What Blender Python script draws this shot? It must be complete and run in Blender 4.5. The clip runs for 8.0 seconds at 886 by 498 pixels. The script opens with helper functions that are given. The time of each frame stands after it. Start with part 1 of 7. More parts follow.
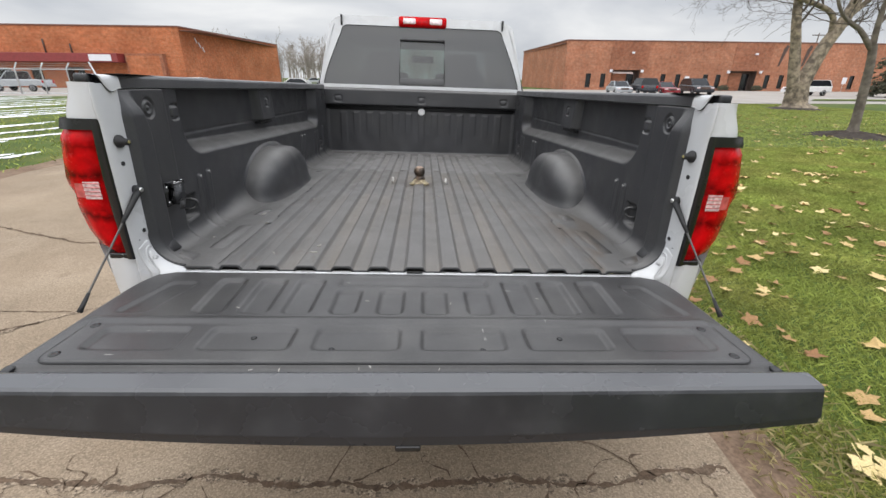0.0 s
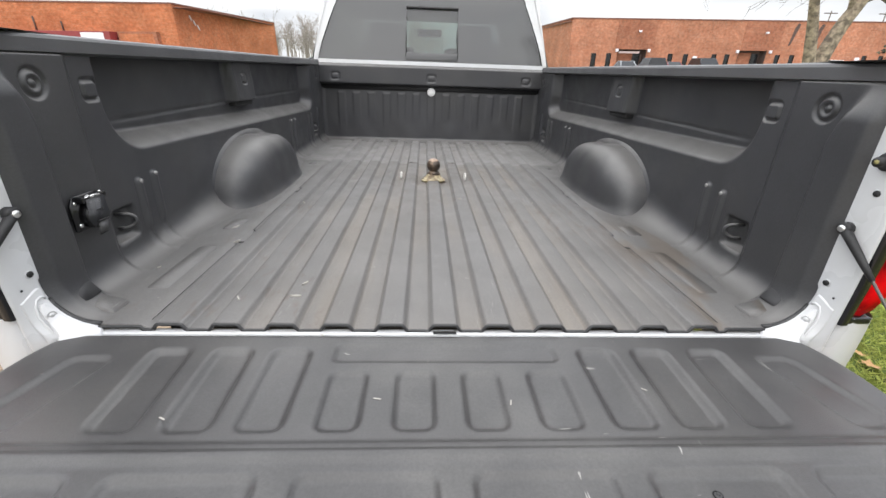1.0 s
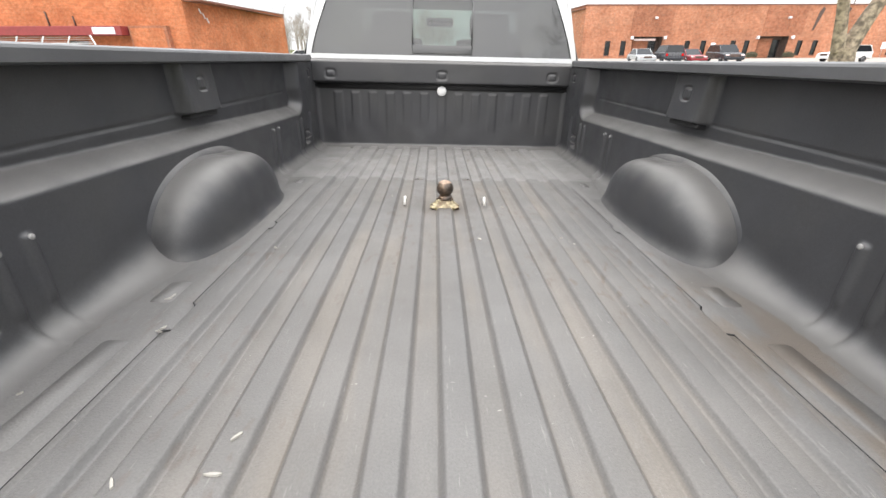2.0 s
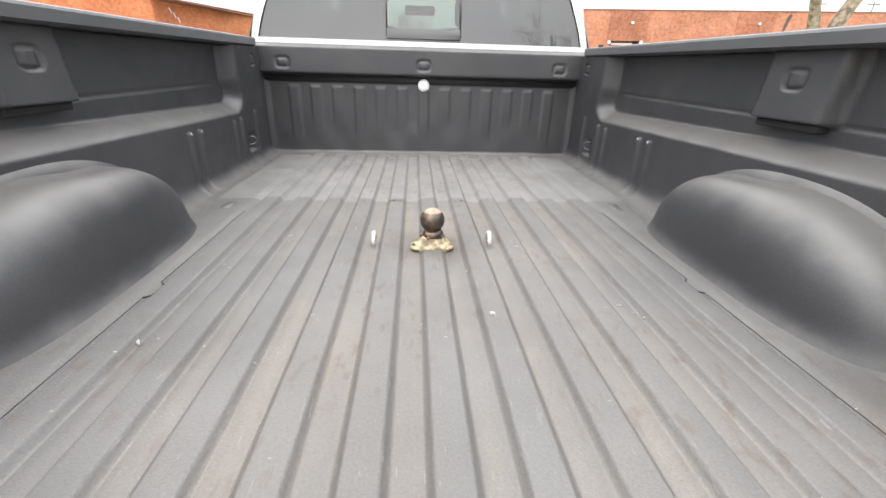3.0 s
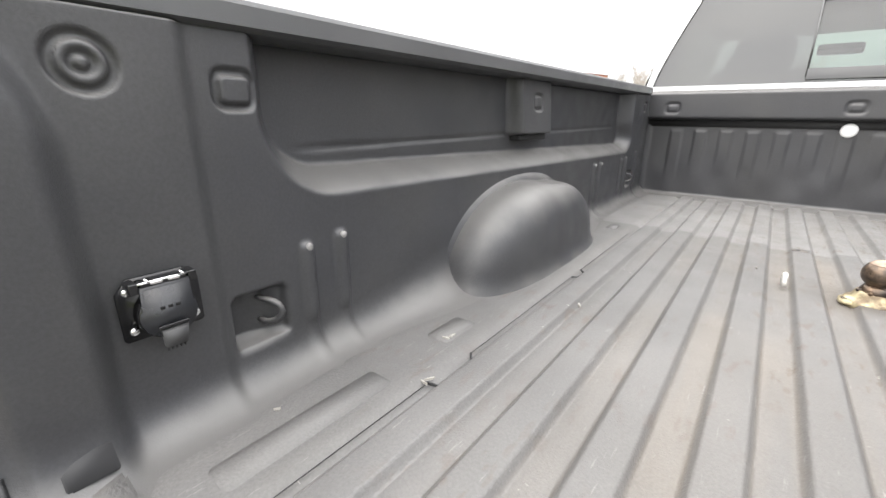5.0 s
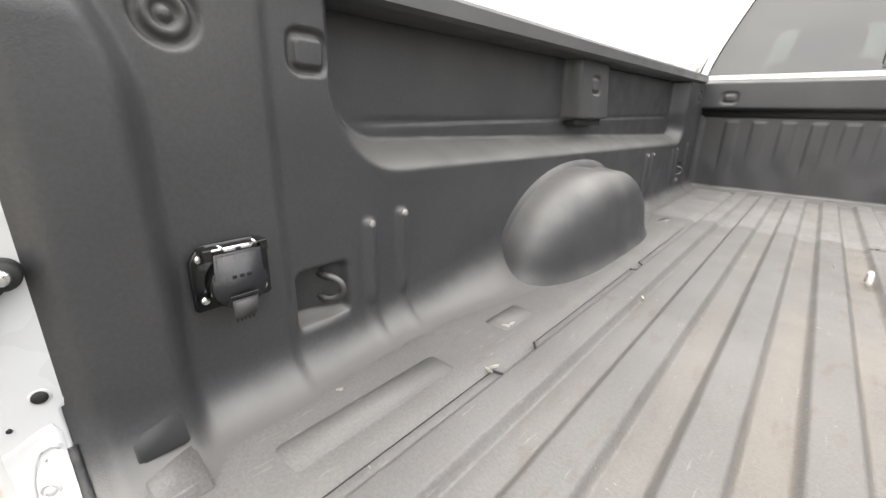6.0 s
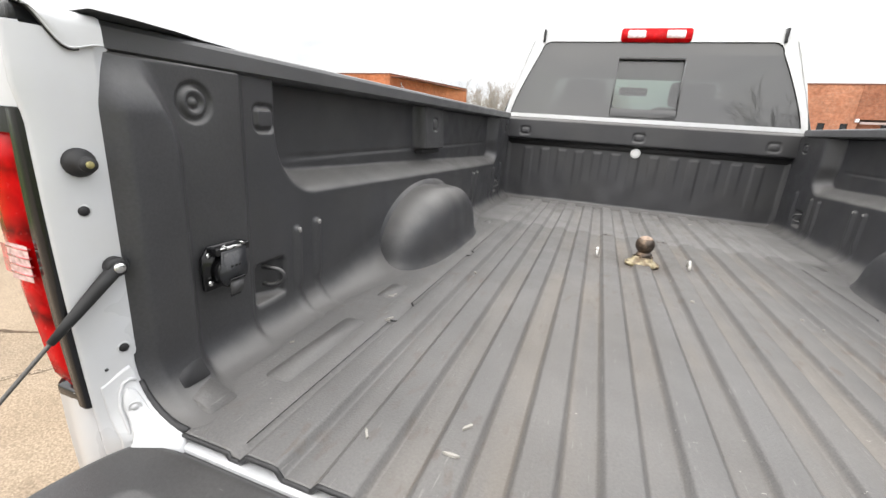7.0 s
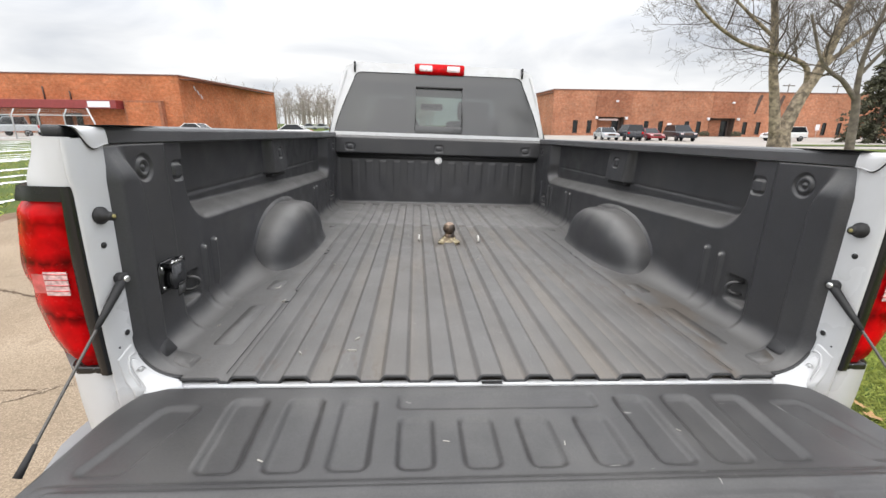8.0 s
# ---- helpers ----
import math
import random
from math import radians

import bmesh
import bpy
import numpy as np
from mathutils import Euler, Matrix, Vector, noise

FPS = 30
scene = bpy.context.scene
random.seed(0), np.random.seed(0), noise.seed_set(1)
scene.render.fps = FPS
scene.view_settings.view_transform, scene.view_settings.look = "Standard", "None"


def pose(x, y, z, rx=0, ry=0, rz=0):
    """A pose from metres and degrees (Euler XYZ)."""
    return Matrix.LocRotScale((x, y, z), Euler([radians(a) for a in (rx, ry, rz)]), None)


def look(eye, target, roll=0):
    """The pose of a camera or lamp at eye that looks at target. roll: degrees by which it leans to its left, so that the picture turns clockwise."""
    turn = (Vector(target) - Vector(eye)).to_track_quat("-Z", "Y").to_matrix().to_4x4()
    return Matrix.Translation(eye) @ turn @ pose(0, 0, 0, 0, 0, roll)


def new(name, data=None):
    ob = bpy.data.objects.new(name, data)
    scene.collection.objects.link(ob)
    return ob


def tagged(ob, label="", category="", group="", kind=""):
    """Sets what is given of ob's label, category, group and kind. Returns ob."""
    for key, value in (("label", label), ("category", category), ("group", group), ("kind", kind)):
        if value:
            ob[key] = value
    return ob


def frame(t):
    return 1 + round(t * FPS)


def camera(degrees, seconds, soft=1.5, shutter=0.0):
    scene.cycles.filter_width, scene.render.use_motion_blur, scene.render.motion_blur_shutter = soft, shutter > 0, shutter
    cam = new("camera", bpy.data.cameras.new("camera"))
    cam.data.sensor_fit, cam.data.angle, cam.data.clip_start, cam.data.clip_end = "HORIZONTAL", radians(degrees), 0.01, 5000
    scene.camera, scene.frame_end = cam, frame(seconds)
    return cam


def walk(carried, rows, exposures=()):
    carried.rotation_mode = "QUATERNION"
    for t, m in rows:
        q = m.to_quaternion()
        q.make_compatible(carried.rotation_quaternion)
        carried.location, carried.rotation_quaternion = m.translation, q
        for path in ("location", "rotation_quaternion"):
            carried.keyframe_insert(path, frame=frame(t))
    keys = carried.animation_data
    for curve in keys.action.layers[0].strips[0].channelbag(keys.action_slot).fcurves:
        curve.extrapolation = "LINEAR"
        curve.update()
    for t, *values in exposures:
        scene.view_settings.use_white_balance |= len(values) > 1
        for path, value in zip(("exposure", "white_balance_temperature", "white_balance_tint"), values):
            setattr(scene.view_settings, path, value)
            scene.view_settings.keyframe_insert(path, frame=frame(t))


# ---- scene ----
cam = camera(93.9, 8.0)
PATH = [
    (0, (0.022, -1.187, 1.440), (0.123, 0.684, 0.742), 1.9),
    (0.5, (-0.030, -0.966, 1.428), (0.076, 0.888, 0.686), 2.1),
    (1, (-0.049, -0.735, 1.415), (0.050, 1.106, 0.641), 2.0),
    (1.5, (-0.027, -0.494, 1.419), (0.056, 1.333, 0.611), 2.0),
    (2, (-0.045, -0.280, 1.447), (0.004, 1.547, 0.636), 1.3),
    (2.2, (-0.044, -0.172, 1.450), (0.022, 1.669, 0.672), 1.6),
    (3.3, (-0.048, 0.342, 1.348), (0.103, 2.168, 0.546), 1.8),
    (3.5, (-0.043, 0.351, 1.343), (0.113, 2.181, 0.551), 2.0),
    (4, (-0.034, 0.304, 1.354), (-0.121, 2.171, 0.643), 2.2),
    (4.5, (-0.142, 0.106, 1.383), (-0.827, 1.887, 0.783), 1.4),
    (5, (-0.248, 0.019, 1.329), (-1.412, 1.528, 0.722), 0.7),
    (5.2, (-0.293, 0.019, 1.309), (-1.565, 1.428, 0.679), 0.5),
    (6.3, (-0.316, -0.035, 1.293), (-1.532, 1.422, 0.664), 2.5),
    (6.5, (-0.283, -0.101, 1.314), (-1.377, 1.456, 0.698), 2.8),
    (7, (-0.214, -0.339, 1.367), (-0.845, 1.473, 0.804), 4.2),
    (7.5, (-0.210, -0.610, 1.403), (-0.299, 1.309, 0.846), 4.4),
    (8, (-0.184, -0.845, 1.458), (-0.046, 1.084, 0.949), 1.9),
]
# the truck stands nose-down and leans a little on the level ground
TRUCK = pose(0, 1.2, 0, -1.85, 1.4, 0) @ pose(0, -1.2, 0)
EXPOSURES = [(0, 0.05, 6500, 10), (0.5, 0.4, 6560, 10), (1, 0.55, 6600, 10), (1.5, 0.85, 6660, 10), (2, 0.95, 6760, 10), (3.5, 1.2, 6680, 10), (4.5, 1.15, 6760, 10), (5, 1.36, 6800, 10), (6.5, 1.20, 7060, 10), (7, 0.75, 6800, 10), (7.5, 0.55, 6740, 10), (8, 0.4, 6640, 10)]
walk(cam, [(t, TRUCK @ look(eye, target, roll)) for t, eye, target, roll in PATH], EXPOSURES)

# ---- light ----
world = bpy.data.worlds.new("overcast_sky")
scene.world = world
world.use_nodes = True
wn, wl = world.node_tree.nodes, world.node_tree.links
wn.clear()
w_out = wn.new("ShaderNodeOutputWorld")
w_bg = wn.new("ShaderNodeBackground")
w_sky = wn.new("ShaderNodeTexSky")
w_sky.sky_type = "NISHITA"
w_sky.sun_disc = False
w_sky.sun_elevation = radians(60)
w_sky.sun_rotation = radians(150)
w_sky.air_density, w_sky.dust_density = 1.0, 2.0
w_co = wn.new("ShaderNodeTexCoord")
w_map = wn.new("ShaderNodeMapping")
w_map.inputs["Scale"].default_value = (1.0, 1.0, 3.4)
w_noise = wn.new("ShaderNodeTexNoise")
w_noise.inputs["Scale"].default_value = 2.1
w_noise.inputs["Detail"].default_value = 6.0
w_noise.inputs["Roughness"].default_value = 0.5
w_noise.inputs["Distortion"].default_value = 0.5
w_ramp = wn.new("ShaderNodeValToRGB")
w_ramp.color_ramp.elements[0].position = 0.33
w_ramp.color_ramp.elements[0].color = (4.9, 5.2, 5.75, 1)
w_ramp.color_ramp.elements[1].position = 0.66
w_ramp.color_ramp.elements[1].color = (9.0, 9.05, 9.1, 1)
w_mix = wn.new("ShaderNodeMixRGB")
w_mix.inputs["Fac"].default_value = 0.93
wl.new(w_co.outputs["Generated"], w_map.inputs["Vector"])
wl.new(w_map.outputs["Vector"], w_noise.inputs["Vector"])
wl.new(w_noise.outputs["Fac"], w_ramp.inputs["Fac"])
wl.new(w_sky.outputs["Color"], w_mix.inputs["Color1"])
wl.new(w_ramp.outputs["Color"], w_mix.inputs["Color2"])
# an overcast sky is about three times as bright overhead as at the horizon
w_sep = wn.new("ShaderNodeSeparateXYZ")
w_grad = wn.new("ShaderNodeMapRange")
w_grad.inputs["From Min"].default_value, w_grad.inputs["From Max"].default_value = 0.15, 0.9
w_grad.inputs["To Min"].default_value, w_grad.inputs["To Max"].default_value = 1.0, 3.2
w_mul = wn.new("ShaderNodeMixRGB")
w_mul.blend_type = "MULTIPLY"
w_mul.inputs["Fac"].default_value = 1.0
wl.new(w_co.outputs["Generated"], w_sep.inputs[0])
wl.new(w_sep.outputs["Z"], w_grad.inputs["Value"])
wl.new(w_mix.outputs["Color"], w_mul.inputs["Color1"])
wl.new(w_grad.outputs[0], w_mul.inputs["Color2"])
wl.new(w_mul.outputs["Color"], w_bg.inputs["Color"])
w_bg.inputs["Strength"].default_value = 0.1
wl.new(w_bg.outputs["Background"], w_out.inputs["Surface"])

sun_data = bpy.data.lights.new("sun", "SUN")
sun_data.energy = 0.9
sun_data.angle = radians(85)
sun_data.color = (1.0, 0.96, 0.9)
sun = new("sun", sun_data)
sun.matrix_world = look((-7, -20, 22), (0, 0, 0))


# ---- materials ----
def material(name, color, rough=0.5, metal=0.0, var=0.15, var_scale=3.0, grain=0.0, grain_scale=200.0, bump=0.0, bump_scale=120.0,
             second=None, second_amount=0.0, second_scale=1.2, spec=0.5, coat=0.0, island=0.0):
    """A surface with broad variation, fine grain, an optional second tone in patches, and relief. Scales are in metres of the object."""
    mat = bpy.data.materials.new(name)
    mat.use_nodes = True
    n, l = mat.node_tree.nodes, mat.node_tree.links
    b = n["Principled BSDF"]
    b.inputs["Roughness"].default_value = rough
    b.inputs["Metallic"].default_value = metal
    b.inputs["Specular IOR Level"].default_value = spec
    b.inputs["Coat Weight"].default_value = coat
    b.inputs["Coat Roughness"].default_value = 0.08
    co = n.new("ShaderNodeTexCoord")
    base = n.new("ShaderNodeRGB")
    base.outputs[0].default_value = (*color, 1)
    out = base.outputs[0]

    def noise_tex(scale, detail=4.0):
        t = n.new("ShaderNodeTexNoise")
        t.inputs["Scale"].default_value = scale
        t.inputs["Detail"].default_value = detail
        l.new(co.outputs["Object"], t.inputs["Vector"])
        return t.outputs["Fac"]

    def scaled(sock, lo, hi, a=0.3, c=0.7):
        m = n.new("ShaderNodeMapRange")
        m.inputs["From Min"].default_value, m.inputs["From Max"].default_value = a, c
        m.inputs["To Min"].default_value, m.inputs["To Max"].default_value = lo, hi
        l.new(sock, m.inputs["Value"])
        return m.outputs["Result"]

    if second:
        mix = n.new("ShaderNodeMixRGB")
        l.new(scaled(noise_tex(second_scale, 6), 0.0, second_amount, 0.42, 0.62), mix.inputs["Fac"])
        l.new(out, mix.inputs["Color1"])
        mix.inputs["Color2"].default_value = (*second, 1)
        out = mix.outputs["Color"]
    for amount, scale in ((var, var_scale), (grain, grain_scale)):
        if amount:
            mul = n.new("ShaderNodeMixRGB")
            mul.blend_type = "MULTIPLY"
            mul.inputs["Fac"].default_value = 1.0
            l.new(out, mul.inputs["Color1"])
            l.new(scaled(noise_tex(scale), 1 - amount, 1 + amount), mul.inputs["Color2"])
            out = mul.outputs["Color"]
    if island:
        info = n.new("ShaderNodeNewGeometry")
        mul = n.new("ShaderNodeMixRGB")
        mul.blend_type = "MULTIPLY"
        mul.inputs["Fac"].default_value = 1.0
        l.new(out, mul.inputs["Color1"])
        l.new(scaled(info.outputs["Random Per Island"], 1 - island, 1 + island, 0, 1), mul.inputs["Color2"])
        out = mul.outputs["Color"]
    l.new(out, b.inputs["Base Color"])
    if var:
        l.new(scaled(noise_tex(var_scale * 2.3), max(rough - 0.08, 0.02), min(rough + 0.08, 1)), b.inputs["Roughness"])
    if bump:
        bm_node = n.new("ShaderNodeBump")
        bm_node.inputs["Strength"].default_value = bump
        bm_node.inputs["Distance"].default_value = 0.004
        l.new(noise_tex(bump_scale, 3), bm_node.inputs["Height"])
        l.new(bm_node.outputs["Normal"], b.inputs["Normal"])
    return mat


def dust_and_sheen(mat, tone, amount=0.85):
    """Pales a surface where it faces up, broken up by noise: settled dust on the liner, painted sky sheen on the gate
    cap.
    """
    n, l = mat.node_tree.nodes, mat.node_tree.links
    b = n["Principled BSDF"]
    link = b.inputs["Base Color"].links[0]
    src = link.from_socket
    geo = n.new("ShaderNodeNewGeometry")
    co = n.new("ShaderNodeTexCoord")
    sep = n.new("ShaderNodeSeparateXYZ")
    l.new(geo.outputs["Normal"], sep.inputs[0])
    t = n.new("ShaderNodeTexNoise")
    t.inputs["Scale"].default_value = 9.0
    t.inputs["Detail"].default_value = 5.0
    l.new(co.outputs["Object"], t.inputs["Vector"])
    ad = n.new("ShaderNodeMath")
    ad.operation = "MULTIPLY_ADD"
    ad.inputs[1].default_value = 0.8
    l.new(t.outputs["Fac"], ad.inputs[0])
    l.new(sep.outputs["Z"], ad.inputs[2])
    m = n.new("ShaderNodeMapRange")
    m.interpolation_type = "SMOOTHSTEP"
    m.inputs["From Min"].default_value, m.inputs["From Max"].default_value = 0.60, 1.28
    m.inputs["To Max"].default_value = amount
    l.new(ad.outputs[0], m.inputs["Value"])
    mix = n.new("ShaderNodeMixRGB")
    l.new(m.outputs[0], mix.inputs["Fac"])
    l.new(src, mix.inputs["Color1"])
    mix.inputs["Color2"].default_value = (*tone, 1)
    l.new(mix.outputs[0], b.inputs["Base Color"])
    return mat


def lamp_bands(mat):
    """Dark bulb chambers behind a lamp lens, as soft bands at their heights."""
    n, l = mat.node_tree.nodes, mat.node_tree.links
    b = n["Principled BSDF"]
    src = b.inputs["Base Color"].links[0].from_socket
    co = n.new("ShaderNodeTexCoord")
    sep = n.new("ShaderNodeSeparateXYZ")
    l.new(co.outputs["Object"], sep.inputs[0])
    t = n.new("ShaderNodeTexNoise")
    t.inputs["Scale"].default_value = 22.0
    l.new(co.outputs["Object"], t.inputs["Vector"])
    ad = n.new("ShaderNodeMath")
    ad.operation = "MULTIPLY_ADD"
    ad.inputs[1].default_value = 0.05
    l.new(t.outputs["Fac"], ad.inputs[0])
    l.new(sep.outputs["Z"], ad.inputs[2])
    mr = n.new("ShaderNodeMapRange")
    mr.inputs["From Min"].default_value, mr.inputs["From Max"].default_value = 1.0, 1.337
    l.new(ad.outputs[0], mr.inputs["Value"])
    ramp = n.new("ShaderNodeValToRGB")
    ramp.color_ramp.elements[0].color = (1, 1, 1, 1)
    ramp.color_ramp.elements[1].color = (1, 1, 1, 1)
    for p, v in ((0.04, 1), (0.11, 0.45), (0.18, 1), (0.30, 1), (0.385, 0.25), (0.46, 1), (0.62, 1), (0.70, 0.2), (0.77, 1), (0.85, 1), (0.92, 0.4), (0.97, 0.9)):
        e = ramp.color_ramp.elements.new(p)
        e.color = (v, v, v, 1)
    mul = n.new("ShaderNodeMixRGB")
    mul.blend_type = "MULTIPLY"
    t2 = n.new("ShaderNodeTexNoise")
    t2.inputs["Scale"].default_value = 34.0
    t2.inputs["Detail"].default_value = 3.0
    l.new(co.outputs["Object"], t2.inputs["Vector"])
    patch = n.new("ShaderNodeMapRange")
    patch.inputs["From Min"].default_value, patch.inputs["From Max"].default_value = 0.32, 0.54
    l.new(t2.outputs["Fac"], patch.inputs["Value"])
    l.new(patch.outputs[0], mul.inputs["Fac"])
    l.new(mr.outputs[0], ramp.inputs["Fac"])
    l.new(src, mul.inputs["Color1"])
    l.new(ramp.outputs["Color"], mul.inputs["Color2"])
    l.new(mul.outputs[0], b.inputs["Base Color"])
    return mat


def nicked(mat, tone=(0.36, 0.35, 0.33)):
    """Adds short pale scratches and nicks that cut into a dark surface."""
    n, l = mat.node_tree.nodes, mat.node_tree.links
    b = n["Principled BSDF"]
    src = b.inputs["Base Color"].links[0].from_socket
    co = n.new("ShaderNodeTexCoord")
    facs = []
    for scale, stretch, turn, lo, hi in ((60.0, (0.25, 1.6, 1.0), 0.5, 0.745, 0.775), (45.0, (1.8, 0.2, 1.0), 0.35, 0.75, 0.78), (7.0, (1, 1, 1), 0.0, 0.46, 0.6)):
        mp = n.new("ShaderNodeMapping")
        mp.inputs["Scale"].default_value = stretch
        mp.inputs["Rotation"].default_value = (0, 0, turn)
        l.new(co.outputs["Object"], mp.inputs["Vector"])
        t = n.new("ShaderNodeTexNoise")
        t.inputs["Scale"].default_value = scale
        t.inputs["Detail"].default_value = 2.0
        l.new(mp.outputs[0], t.inputs["Vector"])
        m = n.new("ShaderNodeMapRange")
        m.inputs["From Min"].default_value, m.inputs["From Max"].default_value = lo, hi
        l.new(t.outputs["Fac"], m.inputs["Value"])
        facs.append(m.outputs[0])
    top = n.new("ShaderNodeMath")
    top.operation = "MAXIMUM"
    l.new(facs[0], top.inputs[0])
    l.new(facs[1], top.inputs[1])
    mul = n.new("ShaderNodeMath")
    mul.operation = "MULTIPLY"
    l.new(top.outputs[0], mul.inputs[0])
    l.new(facs[2], mul.inputs[1])
    mix = n.new("ShaderNodeMixRGB")
    l.new(mul.outputs[0], mix.inputs["Fac"])
    l.new(src, mix.inputs["Color1"])
    mix.inputs["Color2"].default_value = (*tone, 1)
    l.new(mix.outputs[0], b.inputs["Base Color"])
    return mat


def glass_material(name, tint, rough=0.0, body=0.0, ior=1.66):
    """Tinted pane: what is behind it shows through the tint, with a mirror-like face."""
    mat = bpy.data.materials.new(name)
    mat.use_nodes = True
    n, l = mat.node_tree.nodes, mat.node_tree.links
    n.clear()
    o = n.new("ShaderNodeOutputMaterial")
    tr = n.new("ShaderNodeBsdfTransparent")
    tr.inputs["Color"].default_value = (*tint, 1)
    gl = n.new("ShaderNodeBsdfGlossy")
    gl.inputs["Roughness"].default_value = rough
    fr = n.new("ShaderNodeFresnel")
    fr.inputs["IOR"].default_value = ior
    mx = n.new("ShaderNodeMixShader")
    l.new(fr.outputs["Fac"], mx.inputs["Fac"])
    l.new(gl.outputs["BSDF"], mx.inputs[2])
    if body:
        df = n.new("ShaderNodeBsdfDiffuse")
        df.inputs["Color"].default_value = (0.072, 0.073, 0.075, 1)
        m2 = n.new("ShaderNodeMixShader")
        m2.inputs["Fac"].default_value = body
        l.new(tr.outputs["BSDF"], m2.inputs[1])
        l.new(df.outputs["BSDF"], m2.inputs[2])
        l.new(m2.outputs["Shader"], mx.inputs[1])
    else:
        l.new(tr.outputs["BSDF"], mx.inputs[1])
    l.new(mx.outputs["Shader"], o.inputs["Surface"])
    return mat


def brick_material(name, c1, c2, mortar):
    mat = material(name, c1, rough=0.9, var=0.2, var_scale=0.35, grain=0.22, grain_scale=2.6, second=tuple(0.82 * v for v in c2), second_amount=0.5, second_scale=0.7, spec=0.2)
    n, l = mat.node_tree.nodes, mat.node_tree.links
    co = n.new("ShaderNodeTexCoord")
    sep = n.new("ShaderNodeSeparateXYZ")
    add = n.new("ShaderNodeMath")
    add.operation = "ADD"
    com = n.new("ShaderNodeCombineXYZ")
    br = n.new("ShaderNodeTexBrick")
    br.inputs["Scale"].default_value = 1.0
    br.inputs["Brick Width"].default_value = 0.4
    br.inputs["Row Height"].default_value = 0.135
    br.inputs["Mortar Size"].default_value = 0.016
    br.inputs["Color1"].default_value = (*c1, 1)
    br.inputs["Color2"].default_value = (*c2, 1)
    br.inputs["Mortar"].default_value = (*mortar, 1)
    l.new(co.outputs["Object"], sep.inputs[0])
    l.new(sep.outputs["X"], add.inputs[0])
    l.new(sep.outputs["Y"], add.inputs[1])
    l.new(add.outputs[0], com.inputs["X"])
    l.new(sep.outputs["Z"], com.inputs["Y"])
    l.new(com.outputs[0], br.inputs["Vector"])
    # courses that weathered differently, as long dashes
    dash_map = n.new("ShaderNodeMapping")
    dash_map.inputs["Scale"].default_value = (0.55, 3.2, 1.0)
    dash = n.new("ShaderNodeTexNoise")
    dash.inputs["Scale"].default_value = 1.25
    dash.inputs["Detail"].default_value = 5.0
    dash.inputs["Roughness"].default_value = 0.65
    dash_range = n.new("ShaderNodeMapRange")
    dash_range.inputs["From Min"].default_value, dash_range.inputs["From Max"].default_value = 0.32, 0.54
    dash_range.inputs["To Min"].default_value, dash_range.inputs["To Max"].default_value = 0.84, 1.08
    dash_mul = n.new("ShaderNodeMixRGB")
    dash_mul.blend_type = "MULTIPLY"
    dash_mul.inputs["Fac"].default_value = 1.0
    l.new(com.outputs[0], dash_map.inputs["Vector"])
    l.new(dash_map.outputs[0], dash.inputs["Vector"])
    l.new(dash.outputs["Fac"], dash_range.inputs["Value"])
    l.new(br.outputs["Color"], dash_mul.inputs["Color1"])
    l.new(dash_range.outputs[0], dash_mul.inputs["Color2"])
    for node in list(n):
        if node.type == "MIX_RGB" and node.inputs["Color1"].is_linked and node.inputs["Color1"].links[0].from_node.type == "RGB":
            l.new(dash_mul.outputs["Color"], node.inputs["Color1"])
            break
    return mat


LINER = dust_and_sheen(material("sprayed_bed_liner", (0.033, 0.0335, 0.037), rough=0.44, var=0.12, var_scale=5, grain=0.14, grain_scale=230, bump=0.15, bump_scale=520, spec=0.55, second=(0.045, 0.0445, 0.0445), second_amount=0.5, second_scale=3.5), (0.122, 0.118, 0.114), 0.85)
RAIL_CAP = material("greyed_rail_plastic", (0.068, 0.069, 0.073), rough=0.36, var=0.1, var_scale=6, bump=0.12, bump_scale=500, second=(0.08, 0.08, 0.08), second_amount=0.3, second_scale=4)
PLASTIC = material("grained_black_plastic", (0.019, 0.020, 0.023), rough=0.3, var=0.1, var_scale=6, bump=0.12, bump_scale=500)
GATE_SKIN = nicked(material("black_gate_panel", (0.044, 0.043, 0.0435), rough=0.37, var=0.18, var_scale=6, grain=0.14, grain_scale=240, bump=0.12, bump_scale=480, second=(0.085, 0.082, 0.078), second_amount=0.4, second_scale=5))
# the cap's top is painted paler for the sky it mirrors
SPOILER = dust_and_sheen(material("sky_sheened_cap_plastic", (0.019, 0.020, 0.024), rough=0.27, var=0.12, var_scale=5, bump=0.08, bump_scale=500), (0.085, 0.087, 0.093), 0.95)
RUBBER = material("black_rubber", (0.012, 0.012, 0.013), rough=0.6, var=0.1)
TYRE = material("tyre_rubber", (0.02, 0.02, 0.021), rough=0.8, var=0.15)
BLACK_GLOSS = material("glossy_black_plastic", (0.01, 0.01, 0.011), rough=0.2, var=0.05)
# near-black for seams, and for gaps and holes whose shade is painted on
SEAM_SHADE = material("seam_and_shade_black", (0.014, 0.014, 0.015), rough=0.7, var=0.1)
WHITE = material("white_car_paint", (0.53, 0.54, 0.555), rough=0.3, var=0.03, var_scale=2, coat=0.6, second=(0.42, 0.41, 0.39), second_amount=0.25, second_scale=9)
STEEL = material("bright_steel", (0.75, 0.75, 0.74), rough=0.3, metal=1.0, var=0.1, var_scale=40)
CABLE = material("braided_steel_cable", (0.10, 0.095, 0.09), rough=0.5, metal=0.5, var=0.2, var_scale=300)
CHROME = material("chrome", (0.9, 0.9, 0.9), rough=0.12, metal=1.0, var=0.05)
